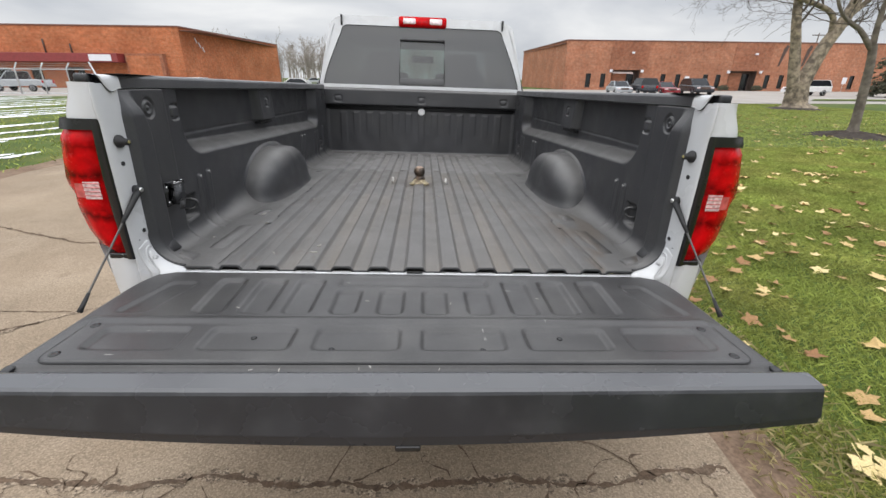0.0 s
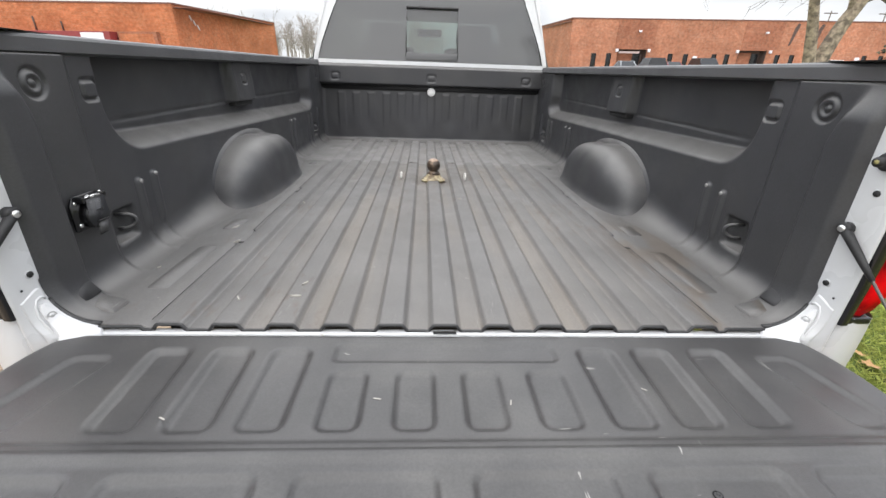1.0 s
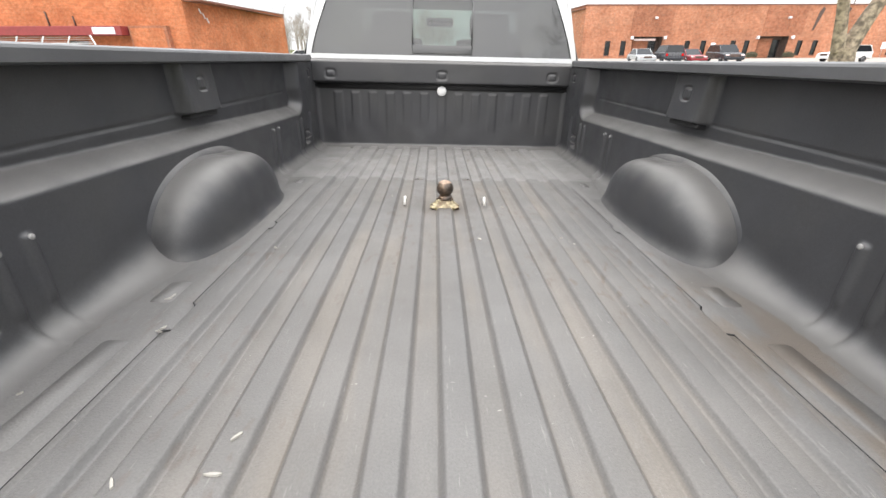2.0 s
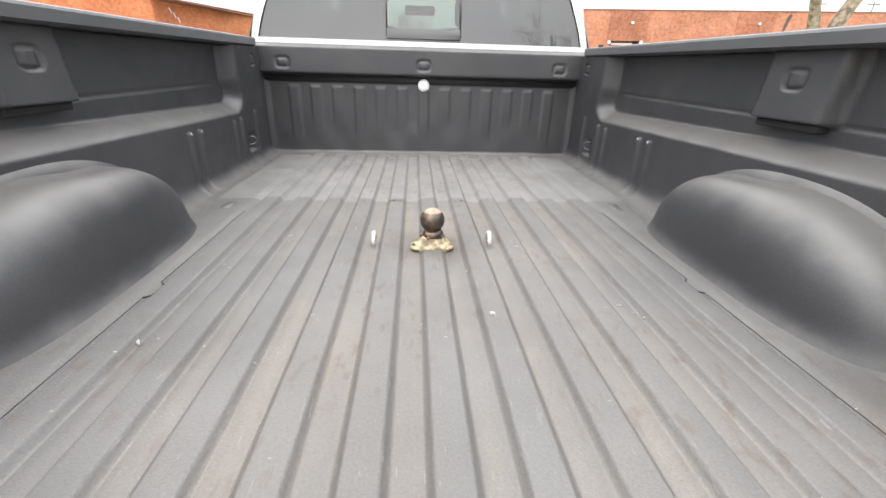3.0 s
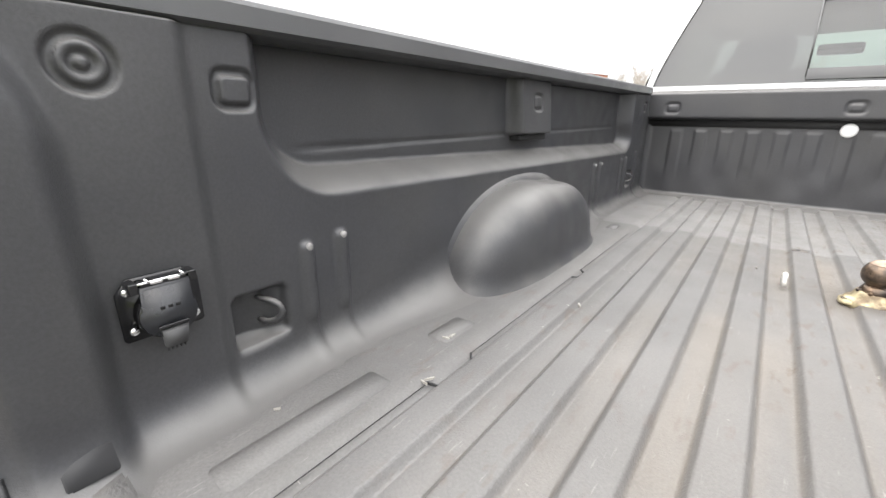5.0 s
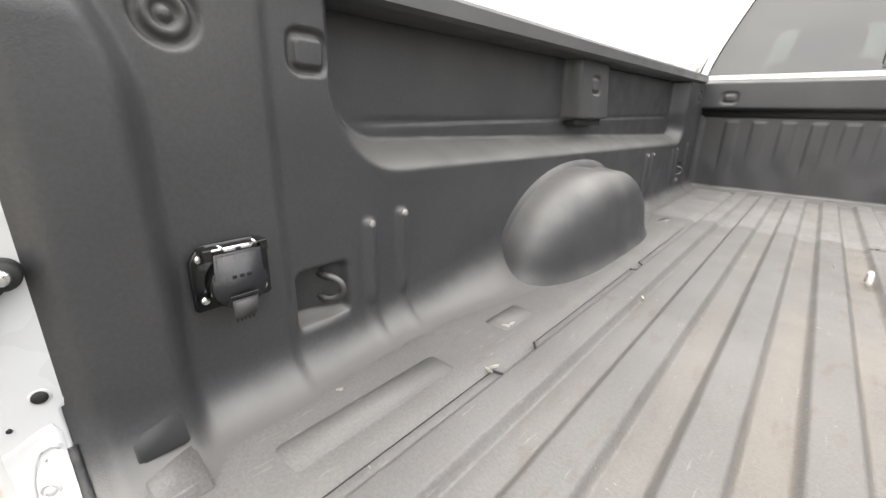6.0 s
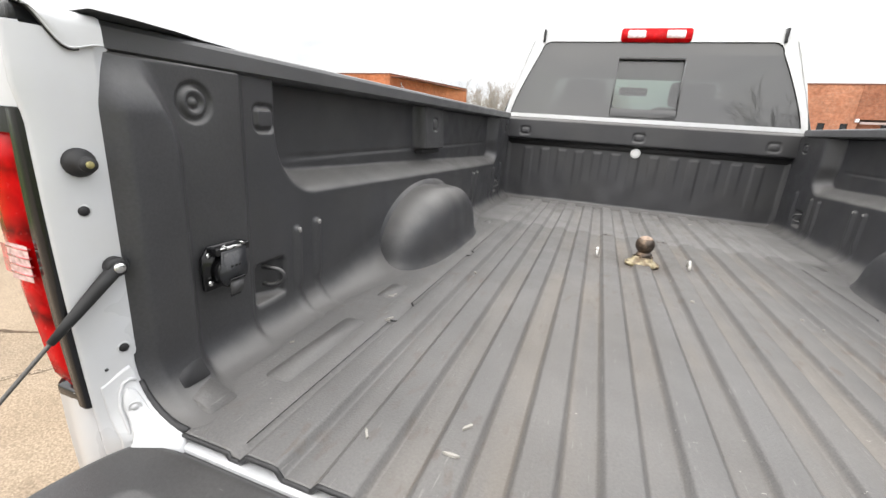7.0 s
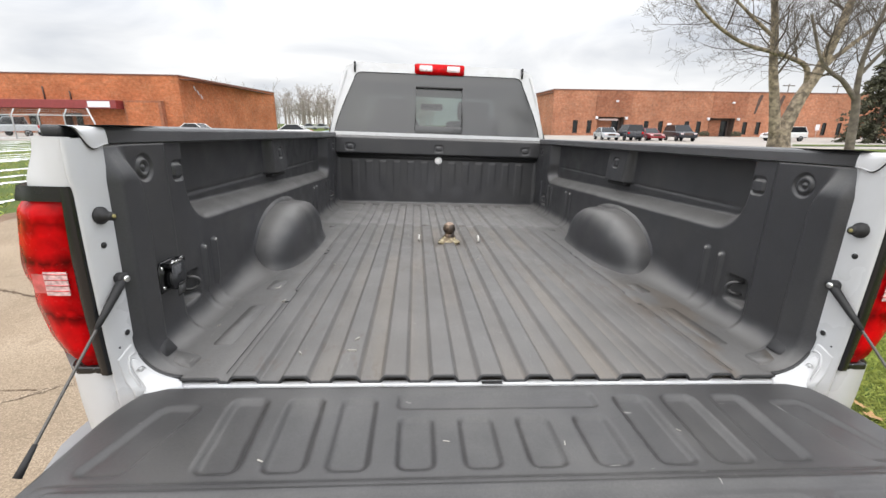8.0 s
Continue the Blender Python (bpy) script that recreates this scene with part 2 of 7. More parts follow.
RED_LENS = lamp_bands(material("red_lamp_lens", (0.46, 0.002, 0.004), rough=0.22, var=0.3, var_scale=30, coat=0.04, spec=0.09, second=(0.36, 0.001, 0.002), second_amount=0.5, second_scale=24))
CLEAR_LENS = material("clear_lamp_lens", (0.78, 0.62, 0.62), rough=0.15, var=0.3, var_scale=60, coat=1.0)
REVERSE_LENS = material("patterned_reverse_lens", (0.60, 0.40, 0.40), rough=0.2, var=0.45, var_scale=120, coat=1.0)
PALE_RED = material("pale_red_lens", (0.50, 0.09, 0.09), rough=0.15, var=0.3, var_scale=50, coat=1.0)
GLASS_TINT = glass_material("tinted_rear_glass", (0.50, 0.56, 0.53), body=0.86)
GLASS_SLIDE = glass_material("sliding_pane", (0.62, 0.78, 0.69), body=0.68)
GLASS_CLEAR = glass_material("clear_glass", (0.78, 0.86, 0.82))
GLASS_DARK = material("dark_car_glass", (0.014, 0.016, 0.019), rough=0.16, var=0.1, spec=0.25)
CABIN = material("dark_cabin_trim", (0.03, 0.03, 0.032), rough=0.7, var=0.15)
SEAT = material("grey_seat_cloth", (0.035, 0.035, 0.037), rough=0.85, var=0.15, var_scale=12)
BRASS = material("yellow_zinc_plate", (0.42, 0.36, 0.23), rough=0.5, metal=0.35, var=0.35, var_scale=60, second=(0.13, 0.09, 0.055), second_amount=0.9, second_scale=38)
BALL_METAL = material("greasy_worn_steel", (0.075, 0.06, 0.05), rough=0.35, metal=0.7, var=0.35, var_scale=50, second=(0.30, 0.20, 0.13), second_amount=0.5, second_scale=25)
WORN_TOP = material("rubbed_ball_top", (0.27, 0.195, 0.145), rough=0.65, metal=0.1, var=0.45, var_scale=70)
TAB_GREY = material("grey_moulded_tab", (0.06, 0.06, 0.062), rough=0.45, var=0.1)
CHIP = material("pale_dry_scrap", (0.33, 0.315, 0.285), rough=0.8, var=0.1, var_scale=60)
RIM = material("painted_rim", (0.5, 0.5, 0.51), rough=0.35, metal=0.7, var=0.1)
BRICK_L = brick_material("orange_brick", (0.49, 0.165, 0.072), (0.41, 0.128, 0.056), (0.42, 0.22, 0.13))
BRICK_R = brick_material("red_brown_brick", (0.43, 0.182, 0.104), (0.37, 0.148, 0.083), (0.37, 0.23, 0.165))
BRICK_DARK = brick_material("dark_brick", (0.36, 0.142, 0.080), (0.30, 0.114, 0.066), (0.30, 0.18, 0.125))
COPING = material("dark_metal_coping", (0.16, 0.07, 0.05), rough=0.5, var=0.15)
RED_FASCIA = material("dark_red_fascia", (0.23, 0.035, 0.035), rough=0.5, var=0.12)
DULL_SIGN = material("faded_sign_board", (0.42, 0.33, 0.31), rough=0.6, var=0.1)
SIGN = material("white_sign_board", (0.72, 0.72, 0.76), rough=0.5, var=0.05)
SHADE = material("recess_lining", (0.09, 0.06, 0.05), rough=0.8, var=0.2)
DARKWIN = material("dark_window_pane", (0.015, 0.016, 0.018), rough=0.1, var=0.1, spec=0.6)
CONCRETE_LOT = material("pale_concrete_lot", (0.30, 0.27, 0.24), rough=0.9, var=0.12, var_scale=0.4, second=(0.3, 0.28, 0.26), second_amount=0.5, second_scale=0.15)
BARK = material("mottled_pale_bark", (0.32, 0.26, 0.19), rough=0.9, var=0.3, var_scale=6, second=(0.085, 0.068, 0.052), second_amount=0.85, second_scale=3.2, bump=0.6, bump_scale=12)
BARK_DARK = material("grey_brown_bark", (0.17, 0.145, 0.12), rough=0.9, var=0.3, var_scale=4, second=(0.09, 0.075, 0.06), second_amount=0.7, second_scale=7, bump=0.6, bump_scale=20)
TWIG = material("twig_bark", (0.10, 0.082, 0.066), rough=0.9, var=0.25, var_scale=2)
# much paler than TWIG: the distance haze is put into the colour
FAR_TWIG = material("haze_paled_twigs", (0.33, 0.29, 0.26), rough=0.95, var=0.2, var_scale=0.5)
NEEDLE = material("conifer_needles", (0.058, 0.058, 0.032), rough=0.8, var=0.4, var_scale=2, island=0.5)
SOIL = material("mulch_soil", (0.035, 0.025, 0.018), rough=0.95, var=0.35, var_scale=6, bump=0.8, bump_scale=30)
SNOW = material("old_snow", (0.82, 0.83, 0.86), rough=0.7, var=0.08, var_scale=3)
GALV = material("galvanised_post", (0.55, 0.56, 0.57), rough=0.5, metal=0.6, var=0.15)
REFLECTOR = material("white_disc", (0.72, 0.72, 0.72), rough=0.35, var=0.05)
BUFFER_TIP = material("worn_yellow_tip", (0.26, 0.23, 0.09), rough=0.6, var=0.4, var_scale=200)
STEEL_DARK = material("dulled_screw", (0.3, 0.3, 0.3), rough=0.4, metal=0.8, var=0.1)
CHROME_BUMPER = material("grey_bumper", (0.25, 0.25, 0.255), rough=0.35, var=0.1)
WORN_STEEL = material("worn_bright_loop", (0.5, 0.485, 0.46), rough=0.45, metal=0.3, var=0.25, var_scale=120)
WORN_TIP = material("rubbed_rib_tip", (0.24, 0.235, 0.23), rough=0.6, var=0.3, var_scale=80)
RUST_PAD = material("rust_tinted_liner", (0.12, 0.108, 0.098), rough=0.6, var=0.25, var_scale=40)
LIP = material("thick_liner_edge", (0.016, 0.016, 0.017), rough=0.45, var=0.1, bump=0.3, bump_scale=250)
SLIDER = glass_material("slider_band", (0.12, 0.12, 0.12), body=0.7)


STRIP_A, STRIP_B = 0.25, 0.29


def floor_liner():
    """Bed liner with brown road dust on the rib tops and a paler dried patch towards the cab."""
    mat = material("dusty_bed_liner", (0.107, 0.1045, 0.1025), rough=0.55, var=0.12, var_scale=4, grain=0.10, grain_scale=220, bump=0.3, bump_scale=300)
    n, l = mat.node_tree.nodes, mat.node_tree.links
    co = n.new("ShaderNodeTexCoord")
    sep = n.new("ShaderNodeSeparateXYZ")
    l.new(co.outputs["Object"], sep.inputs[0])

    def maths(op, a, b=None):
        m = n.new("ShaderNodeMath")
        m.operation = op
        for k, v in enumerate((a, b)):
            if v is None:
                continue
            if isinstance(v, (int, float)):
                m.inputs[k].default_value = v
            else:
                l.new(v, m.inputs[k])
        return m.outputs[0]

    def noise_fac(scale, stretch=(1, 1, 1), detail=4):
        mp = n.new("ShaderNodeMapping")
        mp.inputs["Scale"].default_value = stretch
        l.new(co.outputs["Object"], mp.inputs["Vector"])
        t = n.new("ShaderNodeTexNoise")
        t.inputs["Scale"].default_value = scale
        t.inputs["Detail"].default_value = detail
        l.new(mp.outputs[0], t.inputs["Vector"])
        return t.outputs["Fac"]

    def ranged(v, a, b, lo=0.0, hi=1.0):
        m = n.new("ShaderNodeMapRange")
        m.interpolation_type = "SMOOTHSTEP"
        m.inputs["From Min"].default_value, m.inputs["From Max"].default_value = a, b
        m.inputs["To Min"].default_value, m.inputs["To Max"].default_value = lo, hi
        l.new(v, m.inputs["Value"])
        return m.outputs["Result"]

    base = [k for k in n if k.type == "RGB"][0]
    target = base.outputs[0].links[0].to_socket
    # brown dust in long streaks, strongest about the middle of the bed
    period = maths("ABSOLUTE", maths("ADD", maths("FRACT", maths("ADD", maths("DIVIDE", sep.outputs["X"], 0.112), 20.5)), -0.5))
    strip = ranged(period, STRIP_A, STRIP_B, 0.3, 1.0)
    streak = maths("MULTIPLY", strip, ranged(noise_fac(3.0, (5.0, 0.5, 1.0), 6), 0.30, 0.62, 0.3, 1.0))
    middle = ranged(maths("ABSOLUTE", maths("ADD", sep.outputs["X"], -0.05)), 0.62, 0.25, 0.15, 1.0)
    blot = ranged(noise_fac(2.2, (1.0, 0.7, 1.0), 5), 0.35, 0.6, 0.25, 1.0)
    dust = maths("MULTIPLY", maths("MULTIPLY", streak, middle), blot)
    mix1 = n.new("ShaderNodeMixRGB")
    l.new(maths("MULTIPLY", dust, 0.42), mix1.inputs["Fac"])
    l.new(base.outputs[0], mix1.inputs["Color1"])
    mix1.inputs["Color2"].default_value = (0.20, 0.168, 0.132, 1)
    # dried pale film on the front third, with a ragged edge
    edge = maths("ADD", sep.outputs["Y"], maths("MULTIPLY", maths("ADD", noise_fac(9.0), -0.5), 0.07))
    pale = ranged(edge, 1.735, 1.75)
    mix2 = n.new("ShaderNodeMixRGB")
    l.new(maths("MULTIPLY", pale, ranged(noise_fac(6.0), 0.2, 0.8, 0.45, 0.8)), mix2.inputs["Fac"])
    l.new(mix1.outputs[0], mix2.inputs["Color1"])
    mix2.inputs["Color2"].default_value = (0.19, 0.185, 0.18, 1)
    # fine scuffs
    scuff = ranged(noise_fac(40.0, (6.0, 0.5, 1.0), 3), 0.66, 0.74)
    mix3 = n.new("ShaderNodeMixRGB")
    l.new(maths("MULTIPLY", scuff, 0.35), mix3.inputs["Fac"])
    l.new(mix2.outputs[0], mix3.inputs["Color1"])
    mix3.inputs["Color2"].default_value = (0.26, 0.25, 0.24, 1)
    # crusts of dried brown mud and small pale nicks
    mud_f = maths("MULTIPLY", ranged(noise_fac(34.0, (1.6, 0.6, 1.0), 6), 0.56, 0.68), ranged(noise_fac(1.7, (1, 1, 1), 3), 0.42, 0.6))
    mix4 = n.new("ShaderNodeMixRGB")
    l.new(maths("MULTIPLY", mud_f, 0.5), mix4.inputs["Fac"])
    l.new(mix3.outputs[0], mix4.inputs["Color1"])
    mix4.inputs["Color2"].default_value = (0.085, 0.062, 0.046, 1)
    # grease spread round the hitch ball
    far = maths("SQRT", maths("ADD", maths("POWER", sep.outputs["X"], 2.0), maths("POWER", maths("ADD", sep.outputs["Y"], -1.31), 2.0)))
    grease = maths("MULTIPLY", ranged(maths("ADD", far, maths("MULTIPLY", noise_fac(16.0), 0.08)), 0.19, 0.07), 0.55)
    mix6 = n.new("ShaderNodeMixRGB")
    l.new(grease, mix6.inputs["Fac"])
    l.new(mix4.outputs[0], mix6.inputs["Color1"])
    mix6.inputs["Color2"].default_value = (0.06, 0.048, 0.038, 1)
    muddy = maths("MULTIPLY", maths("MULTIPLY", ranged(sep.outputs["X"], 0.50, 0.60), ranged(sep.outputs["Y"], 0.85, 0.45)), ranged(noise_fac(7.0, (2.2, 0.8, 1.0), 6), 0.42, 0.58))
    mix7 = n.new("ShaderNodeMixRGB")
    l.new(maths("MULTIPLY", muddy, 0.6), mix7.inputs["Fac"])
    l.new(mix6.outputs[0], mix7.inputs["Color1"])
    mix7.inputs["Color2"].default_value = (0.10, 0.078, 0.058, 1)
    nick = maths("MULTIPLY", ranged(noise_fac(95.0, (0.5, 1.6, 1.0), 2), 0.735, 0.765), ranged(noise_fac(5.0), 0.5, 0.62))
    mix5 = n.new("ShaderNodeMixRGB")
    l.new(maths("MULTIPLY", nick, 0.8), mix5.inputs["Fac"])
    l.new(mix7.outputs[0], mix5.inputs["Color1"])
    mix5.inputs["Color2"].default_value = (0.42, 0.40, 0.37, 1)
    l.new(mix5.outputs[0], target)
    return mat


FLOOR_LINER = floor_liner()


def ground_material(name, tones, scales, rough=0.95, bump=0.6, bump_scale=60.0, speck=None):
    """Ground with several tones mixed by noise from large to small."""
    mat = material(name, tones[0], rough=rough, var=0.15, var_scale=0.8, grain=0.25, grain_scale=bump_scale * 1.5, bump=bump, bump_scale=bump_scale, spec=0.12)
    n, l = mat.node_tree.nodes, mat.node_tree.links
    co = n.new("ShaderNodeTexCoord")
    base = [k for k in n if k.type == "RGB"][0]
    target, out = base.outputs[0].links[0].to_socket, base.outputs[0]
    for tone, (scale, lo, hi, amount) in zip(tones[1:], scales):
        t = n.new("ShaderNodeTexNoise")
        t.inputs["Scale"].default_value = scale
        t.inputs["Detail"].default_value = 6
        l.new(co.outputs["Object"], t.inputs["Vector"])
        m = n.new("ShaderNodeMapRange")
        m.inputs["From Min"].default_value, m.inputs["From Max"].default_value = lo, hi
        m.inputs["To Max"].default_value = amount
        l.new(t.outputs["Fac"], m.inputs["Value"])
        mix = n.new("ShaderNodeMixRGB")
        l.new(m.outputs[0], mix.inputs["Fac"])
        l.new(out, mix.inputs["Color1"])
        mix.inputs["Color2"].default_value = (*tone, 1)
        out = mix.outputs[0]
    if speck:
        v = n.new("ShaderNodeTexVoronoi")
        v.inputs["Scale"].default_value = speck[0]
        l.new(co.outputs["Object"], v.inputs["Vector"])
        mul = n.new("ShaderNodeMixRGB")
        mul.blend_type = "MULTIPLY"
        mul.inputs["Fac"].default_value = speck[1]
        l.new(out, mul.inputs["Color1"])
        bw = n.new("ShaderNodeMapRange")
        bw.inputs["From Min"].default_value, bw.inputs["From Max"].default_value = 0.1, 0.9
        bw.inputs["To Min"].default_value, bw.inputs["To Max"].default_value = 0.40, 1.65
        sepc = n.new("ShaderNodeSeparateXYZ")
        l.new(v.outputs["Color"], sepc.inputs[0])
        l.new(sepc.outputs["X"], bw.inputs["Value"])
        l.new(bw.outputs[0], mul.inputs["Color2"])
        out = mul.outputs[0]
    l.new(out, target)
    return mat


GRASS = ground_material("lawn", [(0.085, 0.118, 0.028), (0.058, 0.088, 0.022), (0.15, 0.14, 0.05), (0.09, 0.07, 0.038)], [(0.5, 0.4, 0.6, 0.8), (0.9, 0.5, 0.7, 0.6), (14.0, 0.58, 0.72, 0.5)])
ROAD = ground_material("worn_aggregate_road", [(0.265, 0.208, 0.150), (0.228, 0.176, 0.126), (0.295, 0.235, 0.174), (0.175, 0.132, 0.095)], [(0.7, 0.42, 0.65, 0.8), (2.2, 0.45, 0.7, 0.7), (5.0, 0.60, 0.72, 0.5)], bump_scale=90.0, bump=0.6, speck=(130.0, 0.28))
MUD = ground_material("muddy_verge", [(0.17, 0.115, 0.08), (0.25, 0.18, 0.13), (0.08, 0.055, 0.04)], [(2.0, 0.4, 0.65, 0.8), (8.0, 0.5, 0.7, 0.7)], bump_scale=40.0)
DAMP = ground_material("damp_road_edge", [(0.20, 0.155, 0.115), (0.28, 0.225, 0.165), (0.14, 0.105, 0.08)], [(14.0, 0.4, 0.6, 0.9), (40.0, 0.5, 0.7, 0.7)], bump_scale=90.0, speck=(120.0, 0.8))
CRACK = ground_material("damp_crack_fill", [(0.13, 0.09, 0.062), (0.08, 0.058, 0.042), (0.2, 0.15, 0.11)], [(6.0, 0.4, 0.6, 0.8), (20.0, 0.5, 0.7, 0.6)], bump_scale=80.0)
BLADE = material("grass_blades", (0.285, 0.33, 0.083), rough=0.85, var=0.3, var_scale=1.2, second=(0.36, 0.33, 0.11), second_amount=0.4, second_scale=0.9, island=0.4, spec=0.12)
DRY = material("dry_grass", (0.36, 0.30, 0.15), rough=0.8, var=0.2, var_scale=3, island=0.4)


def leaf_material(name="fallen_leaf", joined=False):
    """Fallen leaves that differ from one to the next, tan to brown."""
    mat = material(name, (0.45, 0.28, 0.11), rough=0.75, var=0.25, var_scale=18)
    n, l = mat.node_tree.nodes, mat.node_tree.links
    info = n.new("ShaderNodeNewGeometry" if joined else "ShaderNodeObjectInfo")
    ramp = n.new("ShaderNodeValToRGB")
    ramp.color_ramp.elements[0].color = (0.24, 0.115, 0.045, 1)
    ramp.color_ramp.elements[1].color = (0.64, 0.51, 0.25, 1)
    mid = ramp.color_ramp.elements.new(0.5)
    mid.color = (0.50, 0.345, 0.14, 1)
    l.new(info.outputs["Random Per Island" if joined else "Random"], ramp.inputs["Fac"])
    base = [k for k in n if k.type == "RGB"][0]
    l.new(ramp.outputs["Color"], base.outputs[0].links[0].to_socket)
    return mat


LEAF = leaf_material()
LEAF_LITTER = leaf_material("leaf_litter", True)


# ---- mesh helpers ----
def part(name, bm, mat, parent, label="", smooth=True):
    """Links a bmesh as one mesh object under a thing or a part."""
    me = bpy.data.meshes.new(name)
    bm.to_mesh(me)
    bm.free()
    return mesh_part(name, me, mat, parent, label, smooth)


def mesh_part(name, me, mat, parent=None, label="", smooth=True):
    if mat:
        me.materials.append(mat)
    if smooth:
        me.shade_smooth()
    ob = new(name, me)
    if parent:
        ob.parent = parent
    return tagged(ob, label=label)


def thing(name, label, category, m=None, group="", kind=""):
    ob = new(name)
    ob.empty_display_size = 0.1
    if m is not None:
        ob.matrix_world = m
    return tagged(ob, label=label, category=category, group=group, kind=kind)


def sheet(rows, flip=False):
    """A mesh from a grid of points: rows is an array (n, m, 3)."""
    rows = np.asarray(rows, float)
    n, m = rows.shape[:2]
    i = np.arange(n * m).reshape(n, m)
    quads = np.stack([i[:-1, :-1], i[:-1, 1:], i[1:, 1:], i[1:, :-1]], -1).reshape(-1, 4)
    if flip:
        quads = quads[:, ::-1]
    me = bpy.data.meshes.new("sheet")
    me.from_pydata(rows.reshape(-1, 3).tolist(), [], quads.tolist())
    me.update()
    return me


def add_box(bm, lo, hi, bevel=0.0, m=None, segments=2):
    r = bmesh.ops.create_cube(bm, size=1.0)
    size, mid = np.subtract(hi, lo), np.add(hi, lo) / 2
    t = Matrix.Translation(mid) @ Matrix.Diagonal((*size, 1))
    bmesh.ops.transform(bm, matrix=(m @ t) if m is not None else t, verts=r["verts"])
    if bevel:
        edges = {e for v in r["verts"] for e in v.link_edges}
        bmesh.ops.bevel(bm, geom=list(edges), offset=bevel, segments=segments, affect="EDGES", profile=0.6)
    return bm


def box(lo, hi, bevel=0.0, m=None, segments=2):
    return add_box(bmesh.new(), lo, hi, bevel, m, segments)


def add_tube(bm, points, radii, sides=8, caps=True):
    """A tube of changing radius along a polyline."""
    pts = [Vector(p) for p in points]
    if not hasattr(radii, "__len__"):
        radii = [radii] * len(pts)
    rings, side = [], None
    for k, p in enumerate(pts):
        d = (pts[min(k + 1, len(pts) - 1)] - pts[max(k - 1, 0)]).normalized()
        if side is None:
            side = d.orthogonal().normalized()
        side = (side - d * side.dot(d)).normalized()
        up = d.cross(side)
        rings.append([bm.verts.new(p + radii[k] * (math.cos(a) * side + math.sin(a) * up)) for a in np.linspace(0, 2 * math.pi, sides, endpoint=False)])
    for a, b in zip(rings, rings[1:]):
        for k in range(sides):
            bm.faces.new((a[k], a[(k + 1) % sides], b[(k + 1) % sides], b[k]))
    if caps:
        bm.faces.new(rings[0][::-1])
        bm.faces.new(rings[-1])
    return bm


def tube(points, radii, sides=8, caps=True):
    return add_tube(bmesh.new(), points, radii, sides, caps)


def add_lathe(bm, profile, m, sides=20):
    """Profile of (radius, height) turned round m's z axis."""
    rings = []
    for r, h in profile:
        rings.append([bm.verts.new(m @ Vector((r * math.cos(a), r * math.sin(a), h))) for a in np.linspace(0, 2 * math.pi, sides, endpoint=False)])
    for a, b in zip(rings, rings[1:]):
        for k in range(sides):
            bm.faces.new((a[k], a[(k + 1) % sides], b[(k + 1) % sides], b[k]))
    bm.faces.new(rings[0][::-1])
    bm.faces.new(rings[-1])
    return bm


def lathe(profile, m, sides=20):
    return add_lathe(bmesh.new(), profile, m, sides)


def prism(outline, depth, m, bevel=0.0, segments=2):
    """A plate with a polygonal outline in m's xy plane, from z = 0 to depth."""
    bm = bmesh.new()
    vs = [bm.verts.new((x, y, 0)) for x, y in outline]
    f = bm.faces.new(vs)
    g = bmesh.ops.extrude_face_region(bm, geom=[f])
    top = [v for v in g["geom"] if isinstance(v, bmesh.types.BMVert)]
    bmesh.ops.translate(bm, vec=(0, 0, depth), verts=top)
    if bevel:
        edges = [e for e in bm.edges if all(v in top for v in e.verts)]
        bmesh.ops.bevel(bm, geom=edges, offset=bevel, segments=segments, affect="EDGES")
    bmesh.ops.recalc_face_normals(bm, faces=bm.faces)
    bmesh.ops.transform(bm, matrix=m, verts=bm.verts)
    return bm


def rounded(w, h, r, n=5):
    """Outline of a rounded rectangle about the origin."""
    pts = []
    for cx, cy, a0 in ((w / 2 - r, h / 2 - r, 0), (r - w / 2, h / 2 - r, 90), (r - w / 2, r - h / 2, 180), (w / 2 - r, r - h / 2, 270)):
        pts += [(cx + r * math.cos(radians(a0 + 90 * k / n)), cy + r * math.sin(radians(a0 + 90 * k / n))) for k in range(n + 1)]
    return pts


def step(a, b, x):
    """0 below a, 1 above b, smooth between."""
    t = np.clip((np.asarray(x, float) - a) / (b - a), 0, 1)
    return t * t * (3 - 2 * t)


def rbox(y, z, y0, y1, z0, z1, r):
    """Signed distance to a rounded box, negative inside."""
    qy = np.abs(y - (y0 + y1) / 2) - (y1 - y0) / 2 + r
    qz = np.abs(z - (z0 + z1) / 2) - (z1 - z0) / 2 + r
    return np.hypot(np.maximum(qy, 0), np.maximum(qz, 0)) + np.minimum(np.maximum(qy, qz), 0) - r


# ---- pickup truck ----
FLOOR = 0.93
truck = thing("pickup_truck", "white pickup truck with tailgate down and black lined bed", "truck", TRUCK)

# bed floor: pressed ribs that run lengthwise
PITCH = 0.112
rib_x = [-0.80, -0.76, -0.70, -0.64, -0.615]
for k in range(-5, 6):
    rib_x += [k * PITCH + d for d in (-0.0400, -0.0375, -0.0355, -0.0330, -0.0305, -0.0280, -0.0255, -0.0230, -0.0205, 0.0, 0.0205, 0.0230, 0.0255, 0.0280, 0.0305, 0.0330, 0.0355, 0.0375, 0.0400)]
rib_x += [0.615, 0.64, 0.70, 0.76, 0.80]
rib_x = np.array(rib_x)


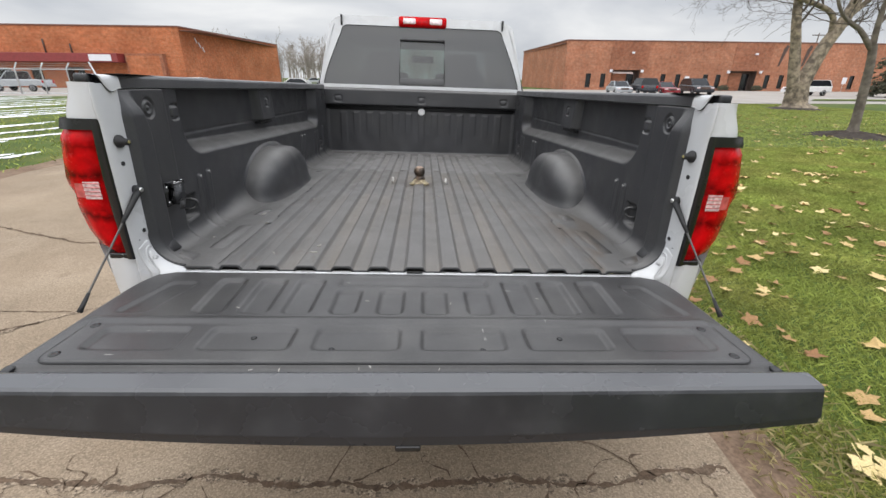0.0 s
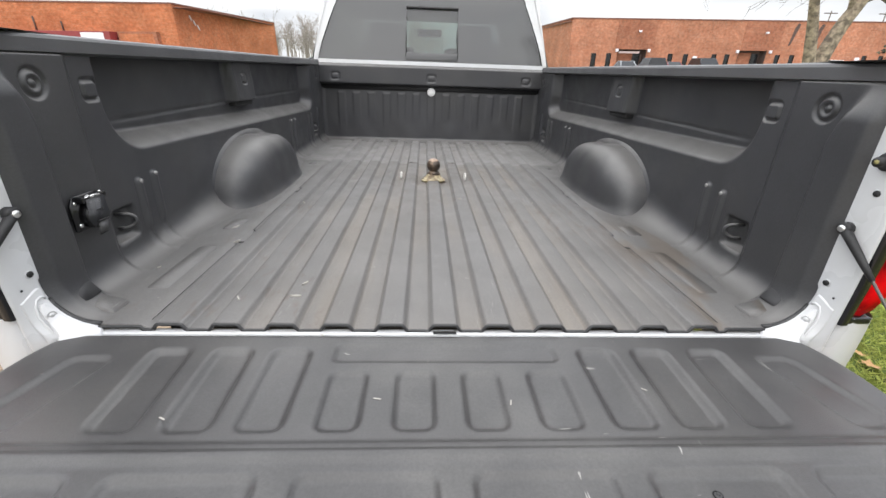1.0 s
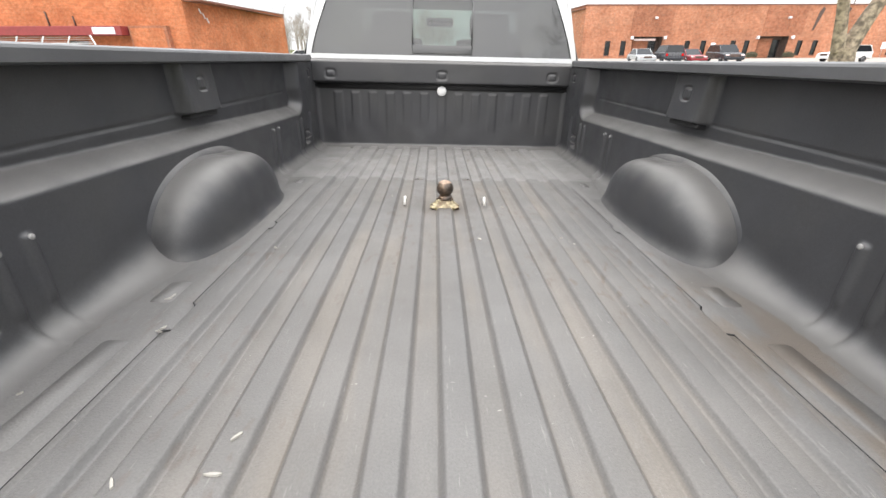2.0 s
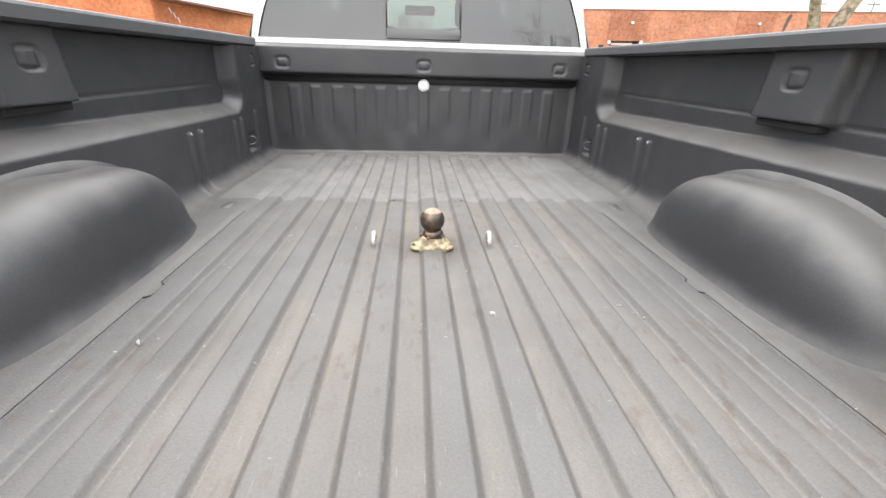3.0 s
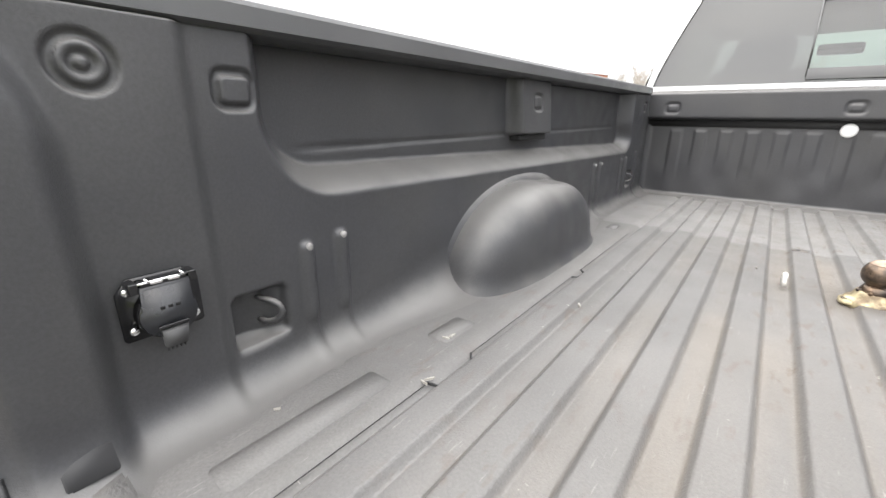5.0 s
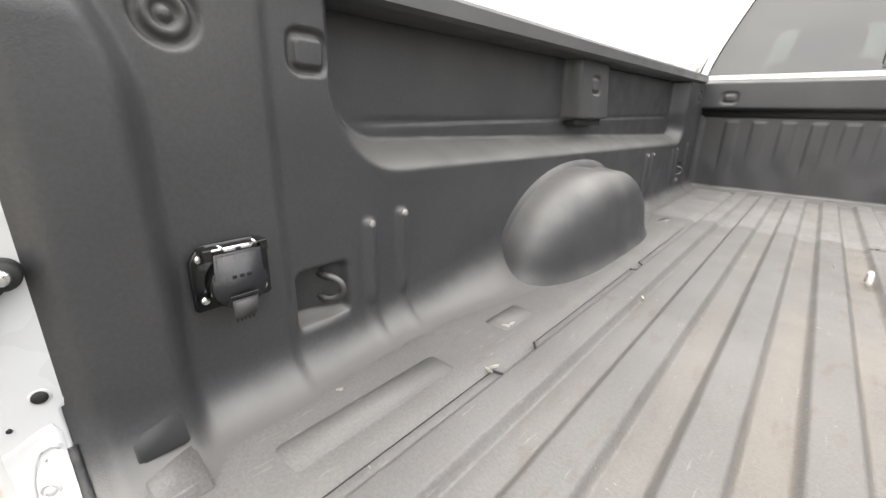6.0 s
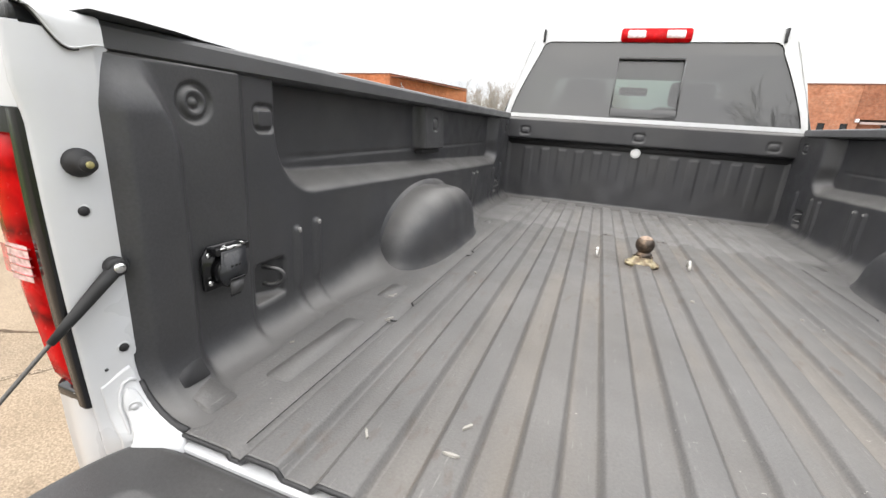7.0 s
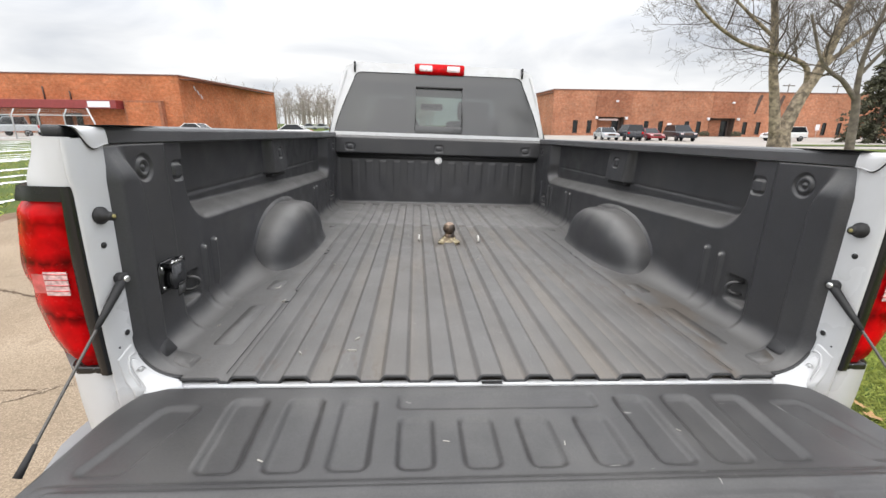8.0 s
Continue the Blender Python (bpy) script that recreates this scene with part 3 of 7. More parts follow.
def floor_height(x):
    k = np.round(x / PITCH)
    d = np.abs(x - k * PITCH)
    rib = 1 - step(0.0215, 0.0355, d)
    groove = step(0.0330, 0.0355, d) * step(0.0400, 0.0375, d)
    return np.where(np.abs(k) <= 5, FLOOR - 0.007 + 0.0135 * rib - 0.001 * groove, FLOOR - 0.007)


floor_y = np.r_[0.0, 0.0, 0.004, np.arange(0.03, 2.56, 0.04), 2.59, 2.606, 2.622, 2.64]
fx, fy = np.meshgrid(rib_x, floor_y)
fz = floor_height(fx)
fz = np.where(np.abs(fx) > 0.612, FLOOR + 0.001, fz)
fade = step(2.622, 2.606, fy)
fz = FLOOR * (1 - fade) + fz * fade
fz[0] -= 0.008
floor_part = mesh_part("bed_floor", sheet(np.stack([fx, fy, fz], -1)), FLOOR_LINER, truck, "dusty ribbed floor with sprayed black liner")


lip_x = np.arange(-0.696, 0.6961, 0.004)
lip_z = np.where(np.abs(lip_x) > 0.612, FLOOR + 0.001, floor_height(lip_x))
part("floor_lip", tube([(x, -0.0012, z - 0.0035) for x, z in zip(lip_x, lip_z)], 0.0038, 8), LIP, floor_part, "thick black edge of the sprayed liner")


def side_x(y, z):
    """Half width of the inner bed side at a place along the bed and a height."""
    y, z = np.asarray(y, float), np.asarray(z, float)
    x = 0.815 + 0 * y + 0 * z
    # rear post and its rounded ridge beside the opening
    x = x - 0.011 * step(0.256, 0.232, y) - 0.007 * step(0.42, 0.30, y)
    ridge = step(-0.004, 0.030, y) * step(0.124 - 0.034 * step(1.30, 1.43, z), 0.088 - 0.030 * step(1.30, 1.43, z), y) * step(1.440, 1.355, z)
    x = x - 0.031 * ridge
    x = x - 0.006 * step(0.02, 0.0, y)
    # long recess above the ledge, interrupted by the stake pocket
    lip = 1.205 + 0.018 * (y - 0.4)
    d = rbox(y, z, 0.335, 2.262, 1.21, 1.60, 0.13 - 0.06 * step(1.6, 1.9, y)) - 0.018 * np.clip(y - 0.4, 0, 2) * step(1.32, 1.22, z)
    x = x + 0.067 * np.clip((0.008 - d) / 0.046, 0, 1) ** 1.4
    # gap where the back panel hangs over the ledge
    crease = step(0.0075, 0.002, np.abs(z - 1.274 - 0.012 * (y - 0.4))) * step(0.40, 0.50, y) * step(2.20, 2.12, y)
    x = x + 0.004 * crease
    # stake pocket block: sharp towards the cab, blended into the ledge towards the gate
    low = step(1.42, 1.27, z)
    py = step(1.128 + 0.010 * low, 1.148 + 0.013 * low, y) * step(1.352 + 0.012 * low, 1.338 + 0.008 * low, y) * step(1.277, 1.285, z)
    x = x * (1 - py) + (0.838 - 0.060 * (1.40 - z)) * py
    # tucked behind the rail's inner edge
    x = x + 0.020 * step(1.4255 + 0.0105 * y, 1.4305 + 0.0105 * y, z)
    # pressed ovals
    for cy, cz in ((0.304, 1.359), (1.252, 1.375), (2.47, 1.392)):
        d = rbox(y, z, cy - 0.024, cy + 0.024, cz - 0.021, cz + 0.021, 0.012)
        x = x + 0.006 * step(0.0075, 0.002, np.abs(d)) - 0.002 * step(0.0, -0.008, d)
    # concentric pressed rings
    rad = np.hypot(y - 0.150, z - 1.376)
    x = x + 0.006 * step(0.007, 0.002, np.abs(rad - 0.0255)) + 0.005 * step(0.005, 0.0015, np.abs(rad - 0.009))
    # short upright ribs
    for cy, top in ((0.390, 1.132), (0.460, 1.138), (1.762, 1.152), (1.836, 1.152), (2.145, 1.15), (2.222, 1.153), (2.40, 1.17)):
        x = x - 0.011 * step(0.015, 0.005, np.abs(y - cy)) * step(top + 0.006, top - 0.006, z) * step(0.965, 1.02, z)
    # pocket behind the tie-down loop
    for y0, y1 in ((0.262, 0.345), (2.285, 2.365)):
        d = rbox(y, z, y0, y1, 0.965, 1.076, 0.010)
        x = x + 0.036 * step(0.006, -0.006, d) * step(0.994, 1.001, z) * (0.45 + 0.65 * step(y1, y0 + 0.02, y))
    return x


def bed_side(sign):
    ys = np.r_[np.arange(0.004, 0.103, 0.005), np.arange(0.105, 0.344, 0.0025), np.arange(0.345, 0.518, 0.005), np.arange(0.5225, 2.598, 0.0075), 2.6]
    zs = np.arange(0.0, 1.0001, 0.0125)
    rows = []
    for y in ys:
        r = 0.062 + 0.030 * math.exp(-(y / 0.07) ** 2) + 0.045 * float(step(0.46, 0.80, y) * step(1.80, 1.45, y))
        base = float(side_x(y, FLOOR + r))
        a = np.linspace(0, math.pi / 2, 9)
        fil = np.stack([base - r + r * np.sin(a), FLOOR + 0.0015 + r - r * np.cos(a)], -1)
        z = np.r_[np.linspace(FLOOR + r + 0.004, 1.325, 66), np.arange(1.3275, 1.4375, 0.0025), 1.445, 1.452]
        wall = np.stack([side_x(y, z), z], -1)
        prof = np.r_[fil, wall]
        rows.append(np.stack([sign * prof[:, 0], np.full(len(prof), y), prof[:, 1]], -1))
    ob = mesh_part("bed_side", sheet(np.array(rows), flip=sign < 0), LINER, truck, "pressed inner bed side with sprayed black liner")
    edge_line = [Vector((p[0] - sign * 0.001, 0.0035, p[2] - 0.0005)) for p in rows[0][:7]]
    part("liner_edge", tube(edge_line, 0.0052, 8), LIP, ob, "thick black edge of the sprayed liner")
    # wheel housing: rounded dome against the side, with a thin flange
    def dome(name, cy, half, height, width, p, wall, parent, foot=0.0, dish=0.0):
        u = np.linspace(0, math.pi, 73)
        v = np.linspace(0, math.pi / 2, 37)
        uu, vv = np.meshgrid(u, v)
        dx, dy, dz = np.sin(vv), -np.cos(uu) * np.cos(vv), np.sin(uu) * np.cos(vv)
        q = 2.25
        k = (np.abs(dx / width) ** p + (np.abs(dy / half) ** q + np.abs(dz / height) ** q) ** (p / q)) ** (-1 / p)
        px, py, pz = k * dx, k * dy, k * dz
        # the shell flares out into the floor, and its crown is dished beside the wall
        flare = foot * np.clip(1 - pz / 0.05, 0, 1) ** 2.2
        px, py = px + flare * np.clip(px / width, 0, 1) ** 2, py + flare * np.sign(py) * np.clip(np.abs(py) / half, 0, 1) ** 2
        pz = pz - dish * np.exp(-((px - 0.045) / 0.034) ** 2 - ((py - 0.075) / 0.085) ** 2) * (pz > 0.1)
        pts = np.stack([sign * (wall - px), cy + py, FLOOR - 0.001 + pz], -1)
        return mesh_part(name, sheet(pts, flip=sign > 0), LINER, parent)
    hub = dome("wheel_housing", 1.131, 0.374, 0.233, 0.156, 3.4, 0.822, truck, 0.015, 0.018)
    tagged(hub, label="rounded wheel housing with sprayed black liner")
    dome("flange", 1.126, 0.390, 0.250, 0.058, 1.7, 0.822, hub, 0.008)
    # near-black block for the shade in the slot under the stake pocket
    part("pocket_slot", box((min(sign * 0.8500, sign * 0.890), 1.166, 1.264), (max(sign * 0.8500, sign * 0.890), 1.348, 1.284), 0.006), SEAM_SHADE, ob)
    for cy, top in ((0.390, 1.128), (0.460, 1.134), (1.762, 1.148), (1.836, 1.148)):
        tip = float(side_x(cy, top))
        part("worn_tip", lathe([(0.0065, -0.002), (0.006, 0.001), (0.003, 0.0022), (0.0005, 0.0024)], Matrix.Translation((sign * tip, cy, top)) @ pose(0, 0, 0, 0, -90 * sign, 0), 10), WORN_TIP, ob)
    # tie-down loops
    for y in (0.318, 2.325):
        loop = [(sign * (0.822 - 0.022 * math.sin(a)), y - 0.006 + 0.016 * math.sin(a), 1.040 + 0.019 * math.cos(a)) for a in np.linspace(0.0, math.pi, 11)]
        part("tie_down_loop", tube([(sign * 0.85, y - 0.006, 1.059)] + loop + [(sign * 0.85, y - 0.006, 1.021)], 0.0052, 10), LINER, ob)
    return ob


bed_side(-1)
bed_side(1)

# seams, pads and notches on the floor's flat margins
for s in (-1, 1):
    seam = [(s * 0.604, 0.02), (s * 0.604, 0.445), (s * 0.580, 0.452), (s * 0.578, 0.530), (s * 0.600, 0.560), (s * 0.602, 1.035), (s * 0.588, 1.045), (s * 0.586, 1.085), (s * 0.602, 1.105), (s * 0.606, 1.60)]
    bm = bmesh.new()
    for (x0, y0), (x1, y1) in zip(seam, seam[1:]):
        add_tube(bm, [(x0, y0, FLOOR + 0.0008), (x1, y1, FLOOR + 0.0008)], 0.0022 if abs(x1 - x0) > 0.01 or y1 - y0 < 0.1 else 0.0009, 6)
    part("floor_seam", bm, SEAM_SHADE, floor_part)
    for y0, y1, x0, x1 in ((0.15, 0.415, 0.645, 0.70), (0.555, 0.66, 0.65, 0.705), (1.62, 1.70, 0.66, 0.70)):
        part("floor_pad", prism(rounded(x1 - x0, y1 - y0, 0.012), 0.0022, pose(s * (x0 + x1) / 2, (y0 + y1) / 2, FLOOR - 0.0005), 0.0025), FLOOR_LINER, floor_part)
    # dark plate painted as the shade inside the corner recess
    part("corner_notch", prism(rounded(0.034, 0.048, 0.004), 0.003, pose(s * 0.756, 0.066, FLOOR + 0.040, 0, s * -52, 0), 0.0015), CABIN, floor_part)
    part("corner_ramp", prism(rounded(0.060, 0.052, 0.006), 0.006, pose(s * 0.722, 0.066, FLOOR + 0.008, 0, s * -16, 0), 0.003), FLOOR_LINER, floor_part)

# front wall of the bed: upper box section, gap with its shade as a near-black box, corrugated lower wall
wx = np.arange(-0.835, 0.8351, 0.006)
wz = np.r_[np.linspace(FLOOR - 0.01, 1.30, 64), 1.305]
gx, gz = np.meshgrid(wx, wz)
kk = np.round(gx / PITCH)
rib = 1 - step(0.020, 0.034, np.abs(gx - kk * PITCH))
rib = rib * step(1.288, 1.268, gz) * step(1.03, 1.17, gz + 0.05 * np.cos(kk * 2.1)) * (np.abs(kk) <= 6)
gy = 2.605 - 0.005 * rib - 0.003 * np.sin(gx * 31) * np.sin(gz * 23 + gx * 7) * step(1.16, 1.05, gz) - 0.05 * step(0.03, 0.0, gz - FLOOR + 0.01) - 0.03 * step(0.79, 0.835, np.abs(gx))
front_wall = mesh_part("bed_front_wall", sheet(np.stack([gx, gy, gz], -1)), LINER, truck, "corrugated front wall of the bed")
hx = np.arange(-0.835, 0.8351, 0.006)
hz_ = np.linspace(1.328, 1.472, 25)
gx, gz = np.meshgrid(hx, hz_)
gy = 2.556 + 0 * gx + 0.05 * step(1.345, 1.328, gz) ** 2 + 0.04 * step(1.455, 1.472, gz) ** 2
for cx in (-0.702, 0.0, 0.702):
    d = rbox(gx, gz, cx - 0.026, cx + 0.026, 1.387 - 0.018, 1.387 + 0.018, 0.01)
    gy = gy + 0.006 * step(0.010, 0.003, np.abs(d - 0.003))
header = mesh_part("bed_header", sheet(np.stack([gx, gy, gz], -1)), LINER, front_wall, "box-section header with three pressed ovals")
part("header_gap", box((-0.835, 2.598, 1.298), (0.835, 2.64, 1.335)), SEAM_SHADE, front_wall)
part("header_top", box((-0.835, 2.59, 1.455), (0.835, 2.648, 1.474), 0.006), LINER, front_wall)
part("round_reflector", lathe([(0.0305, 0), (0.0305, 0.006), (0.026, 0.011), (0.012, 0.013), (0.001, 0.0132)], pose(0, 2.6, 1.293, 90, 0, 0)), REFLECTOR, front_wall, "pale round disc")

# bed rails with black caps
for s in (-1, 1):
    outline = [(0.797, -0.032), (0.797, -0.008), (0.800, -0.002), (0.808, 0.001), (0.86, 0.003), (0.918, -0.003), (0.926, -0.012), (0.926, -0.036), (0.918, -0.038), (0.83, -0.038), (0.81, -0.037)]
    rows = []
    for y in np.r_[0.004, 0.006, np.linspace(0.05, 0.45, 7), np.linspace(0.6, 2.45, 10), 2.495, 2.50]:
        top = 1.4625 + 0.0105 * y
        shrink = 0.003 if y in (0.004, 2.50) else 0.0
        pull = 0.092 * float(step(0.40, 0.02, y))
        rows.append([(s * (0.855 + (x - (pull if x > 0.85 else 0) - 0.855) * (1 - shrink * 8)), y, top + z * (1 - shrink * 8)) for x, z in outline + outline[:1]])
    cap = mesh_part("rail_cap", sheet(np.array(rows), flip=s > 0), RAIL_CAP, truck, "grained black plastic cap on the bed rail", smooth=False)
    part("end_cap", box((min(s * 0.806, s * 0.842), -0.050, 1.440), (max(s * 0.806, s * 0.842), 0.006, 1.4625), 0.006), PLASTIC, cap)

def pillar_y(z):
    """Rearward edge of the pillar at a height."""
    return -0.060 + 0.011 * (max(1.356 - z, 0) / 0.387) ** 2


def arc_x(z):
    """Inner edge of the pillar, which follows the liner's rounded foot."""
    return 0.692 + math.sqrt(max(0.092 ** 2 - min(1.0235 - z, 0.092) ** 2, 0.0)) if z < 1.0235 else 0.784


# white rear pillars: a slanted inner face with buffer, holes, striker pin and hinge
for s in (-1, 1):
    rows = []
    for z in np.r_[0.84, 0.88, 0.915, np.linspace(0.9325, 1.05, 12), np.linspace(1.08, 1.44, 19)]:
        x_in = arc_x(z)
        y_in, y_out = (0.010 if z > 1.03 else 0.001), pillar_y(z)
        x_out = 0.794
        head = float(step(1.352, 1.37, z))
        y_out -= 0.006 * head
        rows.append([(s * (x_in + 0.004 + 0.014 * float(step(1.33, 1.37, z))), y_in + (0.03 if z > 1.03 else 0.004), z), (s * (x_in + 0.0005), y_in + 0.003, z), (s * x_in, y_in, z), (s * (x_in * 0.66 + x_out * 0.34), y_in * 0.66 + y_out * 0.34, z), (s * (x_in * 0.33 + x_out * 0.67 - 0.002), y_in * 0.33 + y_out * 0.67, z), (s * (x_out - 0.001), y_out + 0.004, z), (s * (x_out + 0.002), y_out, z), (s * (x_out + 0.006), y_out + 0.001, z), (s * (x_out + 0.012), y_out + 0.02, z)])
    pillar = mesh_part("rear_pillar", sheet(np.array(rows), flip=s < 0), WHITE, truck, "white painted rear pillar")
    # corner of the bed above the lamp, and the folded flange on top
    corner = []
    for z in np.linspace(1.354, 1.442, 8):
        w = 0.868 + 0.022 * float(step(1.43, 1.355, z))
        corner.append([(s * 0.793, -0.050, z), (s * 0.800, -0.059, z), (s * 0.83, -0.062, z), (s * (w - 0.015), -0.056, z), (s * w, -0.040, z), (s * (w + 0.006), 0.0, z), (s * (w + 0.02), 0.06, z)])
    mesh_part("bed_corner", sheet(np.array(corner), flip=s > 0), WHITE, pillar)
    # a folded flap of the bed side lies over the pillar's head
    fold = []
    for y in np.linspace(0.020, -0.048, 15):
        q = float(step(-0.008, -0.048, y))
        low = 1.426 + 0.004 * math.sin(y * 90) + 0.032 * q ** 1.3
        x0 = 0.7815 - 0.12 * y
        fold.append([(s * (x0 - 0.0015 + 0.003 * q), y, low), (s * (x0 - 0.0015), y, low + 0.25 * (1.456 - low)), (s * (x0 - 0.0008), y, low + 0.7 * (1.456 - low)), (s * (x0 + 0.002), y, 1.4585), (s * (x0 + 0.009), y, 1.4615), (s * (x0 + 0.024), y, 1.462)])
    flange = mesh_part("top_flange", sheet(np.array(fold), flip=s > 0), WHITE, pillar, "folded white flap under the rail cap")
    part("flange_rim", tube([Vector(r[0]) for r in fold], 0.0012, 6), WHITE, flange)
    # dark tube that draws the shadow line under the flap's edge
    part("flange_gap", tube([Vector(r[0]) + Vector((s * 0.002, 0, -0.0016)) for r in fold[5:]], 0.0016, 6), SEAM_SHADE, flange)

    def on_pillar(y, z, out=0.0):
        """A frame on the inward face of the pillar, its z axis outwards."""
        n_ = Vector((-s * 0.985, -0.17, 0)).normalized()
        c = Vector((s * (0.7865 - 0.12 * y), y, z))
        return Matrix.Translation(c + out * n_) @ n_.to_track_quat("Z", "Y").to_matrix().to_4x4()

    part("rubber_buffer", lathe([(0.017, 0), (0.017, 0.006), (0.014, 0.010), (0.009, 0.014), (0.0085, 0.026), (0.009, 0.030), (0.004, 0.032)], on_pillar(-0.021, 1.297), 18), RUBBER, pillar, "black rubber buffer with a worn tip")
    part("buffer_tip", lathe([(0.0042, 0), (0.0042, 0.0012), (0.001, 0.0014)], on_pillar(-0.021, 1.297, 0.0315), 12), BUFFER_TIP, pillar)
    for y, z, r in ((-0.024, 1.239, 0.0062), (-0.006, 1.045, 0.0062), (-0.030, 1.022, 0.0022)):
        part("hole", lathe([(r, 0), (r, 0.0008), (0.0008, 0.0009)], on_pillar(y, z, 0.0022), 14), SEAM_SHADE, pillar)
        if r > 0.005:
            part("hole_rim", lathe([(r * 1.35, 0), (r * 1.3, 0.0006), (r * 1.05, 0.001)], on_pillar(y, z, 0.0008), 16), WHITE, pillar)
    # stamped plate with the tailgate hinge, laid on the pillar's face
    def face(u, z, out=0.0):
        """A point on the pillar's face: u from its inner edge (0) to its outer edge (1), lifted by out."""
        inner = Vector((arc_x(z), 0.001, z))
        outer = Vector((0.794, pillar_y(z), z))
        d = outer - inner
        n_ = Vector((d.y, -d.x, 0)).normalized()
        q = inner + d * u + n_ * out
        return Vector((s * q.x, q.y, q.z))

    def face_frame(u, z, out):
        n_ = (face(u, z, 1.0) - face(u, z)).normalized()
        return Matrix.Translation(face(u, z, out)) @ n_.to_track_quat("Z", "Y").to_matrix().to_4x4()

    rows = []
    for u in (0.0, 0.03, 0.10, 0.25, 0.45, 0.65, 0.74, 0.78, 0.79):
        top = 1.020 - 0.026 * u - 0.014 * float(step(0.12, 0.0, u))
        lift = 0.0005 if u in (0.0, 0.79) else 0.0034
        rows.append([face(u, top, 0.0003), face(u, top - 0.0015, lift)] + [face(u, z, lift) for z in np.linspace(top - 0.004, 0.862, 16)])
    plate = mesh_part("hinge_plate", sheet(np.array([[tuple(p) for p in r] for r in rows]), flip=s > 0), WHITE, pillar, "stamped white hinge plate")
    rows = []
    for z in (0.987, 0.9868, 0.985, 0.980, 0.974, 0.966, 0.955, 0.944, 0.934, 0.926, 0.918, 0.908, 0.895, 0.875):
        half_u = 0.19 * math.sqrt(max(1 - ((z - 0.964) / 0.0231) ** 2, 0)) if z > 0.964 else 0.19 + 0.16 * float(step(0.955, 0.90, z))
        mid_u = 0.27 + 0.05 * float(step(0.95, 0.90, z))
        up = 0.009 + 0.010 * float(step(0.940, 0.915, z))
        rows.append([face(mid_u + half_u * w, z, lift) for w, lift in ((-1.04, 0.003), (-1.0, up - 0.001), (-0.9, up), (0.0, up + 0.0005), (0.9, up), (1.0, up - 0.001), (1.04, 0.003))])
    mesh_part("hinge_bracket", sheet(np.array([[tuple(p) for p in r] for r in rows]), flip=s < 0), WHITE, plate, "rounded white hinge bracket")
    part("hinge_bolt", lathe([(0.0085, 0), (0.0085, 0.0015), (0.0070, 0.0022), (0.0068, 0.0010), (0.0045, 0.0010), (0.0042, 0.0030), (0.0008, 0.0032)], face_frame(0.27, 0.964, 0.0096), 18), WHITE, plate)
    part("hinge_hole", lathe([(0.0042, 0), (0.0042, 0.0008), (0.0005, 0.0009)], face_frame(0.60, 0.915, 0.0036), 12), SEAM_SHADE, plate)
    part("hinge_lip", tube([face(u, z, 0.0036) for u, z in ((0.62, 0.90), (0.60, 0.935), (0.55, 0.965), (0.46, 0.984), (0.34, 0.995), (0.18, 0.998), (0.06, 0.994))], 0.0024, 8), WHITE, plate)
    part("hinge_cup", lathe([(0.024, 0), (0.024, 0.016), (0.019, 0.022), (0.001, 0.023)], pose(s * 0.765, -0.022, 0.885, 0, s * -80, 0), 18), WHITE, plate)

    # lid-support cable from the striker pin to the gate
    a, b = on_pillar(-0.003, 1.164, 0.012).translation, Vector((s * 0.806, -0.264, 0.918))
    d = (b - a).normalized()
    cable = part("support_cable", tube([a + d * k for k in np.linspace(0.03, (b - a).length, 8)], 0.0027, 8), CABLE, pillar, "braided steel tailgate cable")
    part("cable_sleeve", tube([a, a + d * 0.03, a + d * 0.075, a + d * 0.11], [0.0095, 0.0085, 0.0068, 0.0045], 12), RUBBER, cable, "black moulded sleeve")
    part("pin_boot", lathe([(0.012, -0.012), (0.013, 0.004), (0.011, 0.007), (0.001, 0.0075)], on_pillar(-0.003, 1.164, 0.010), 18), RUBBER, cable)
    part("striker_pin", lathe([(0.007, 0.006), (0.007, 0.010), (0.006, 0.012), (0.001, 0.012)], on_pillar(-0.003, 1.164, 0.010), 14), STEEL, cable, "steel striker pin")
    part("cable_end", tube([b - d * 0.05, b - d * 0.02, b], [0.004, 0.0055, 0.0065], 10), RUBBER, cable)

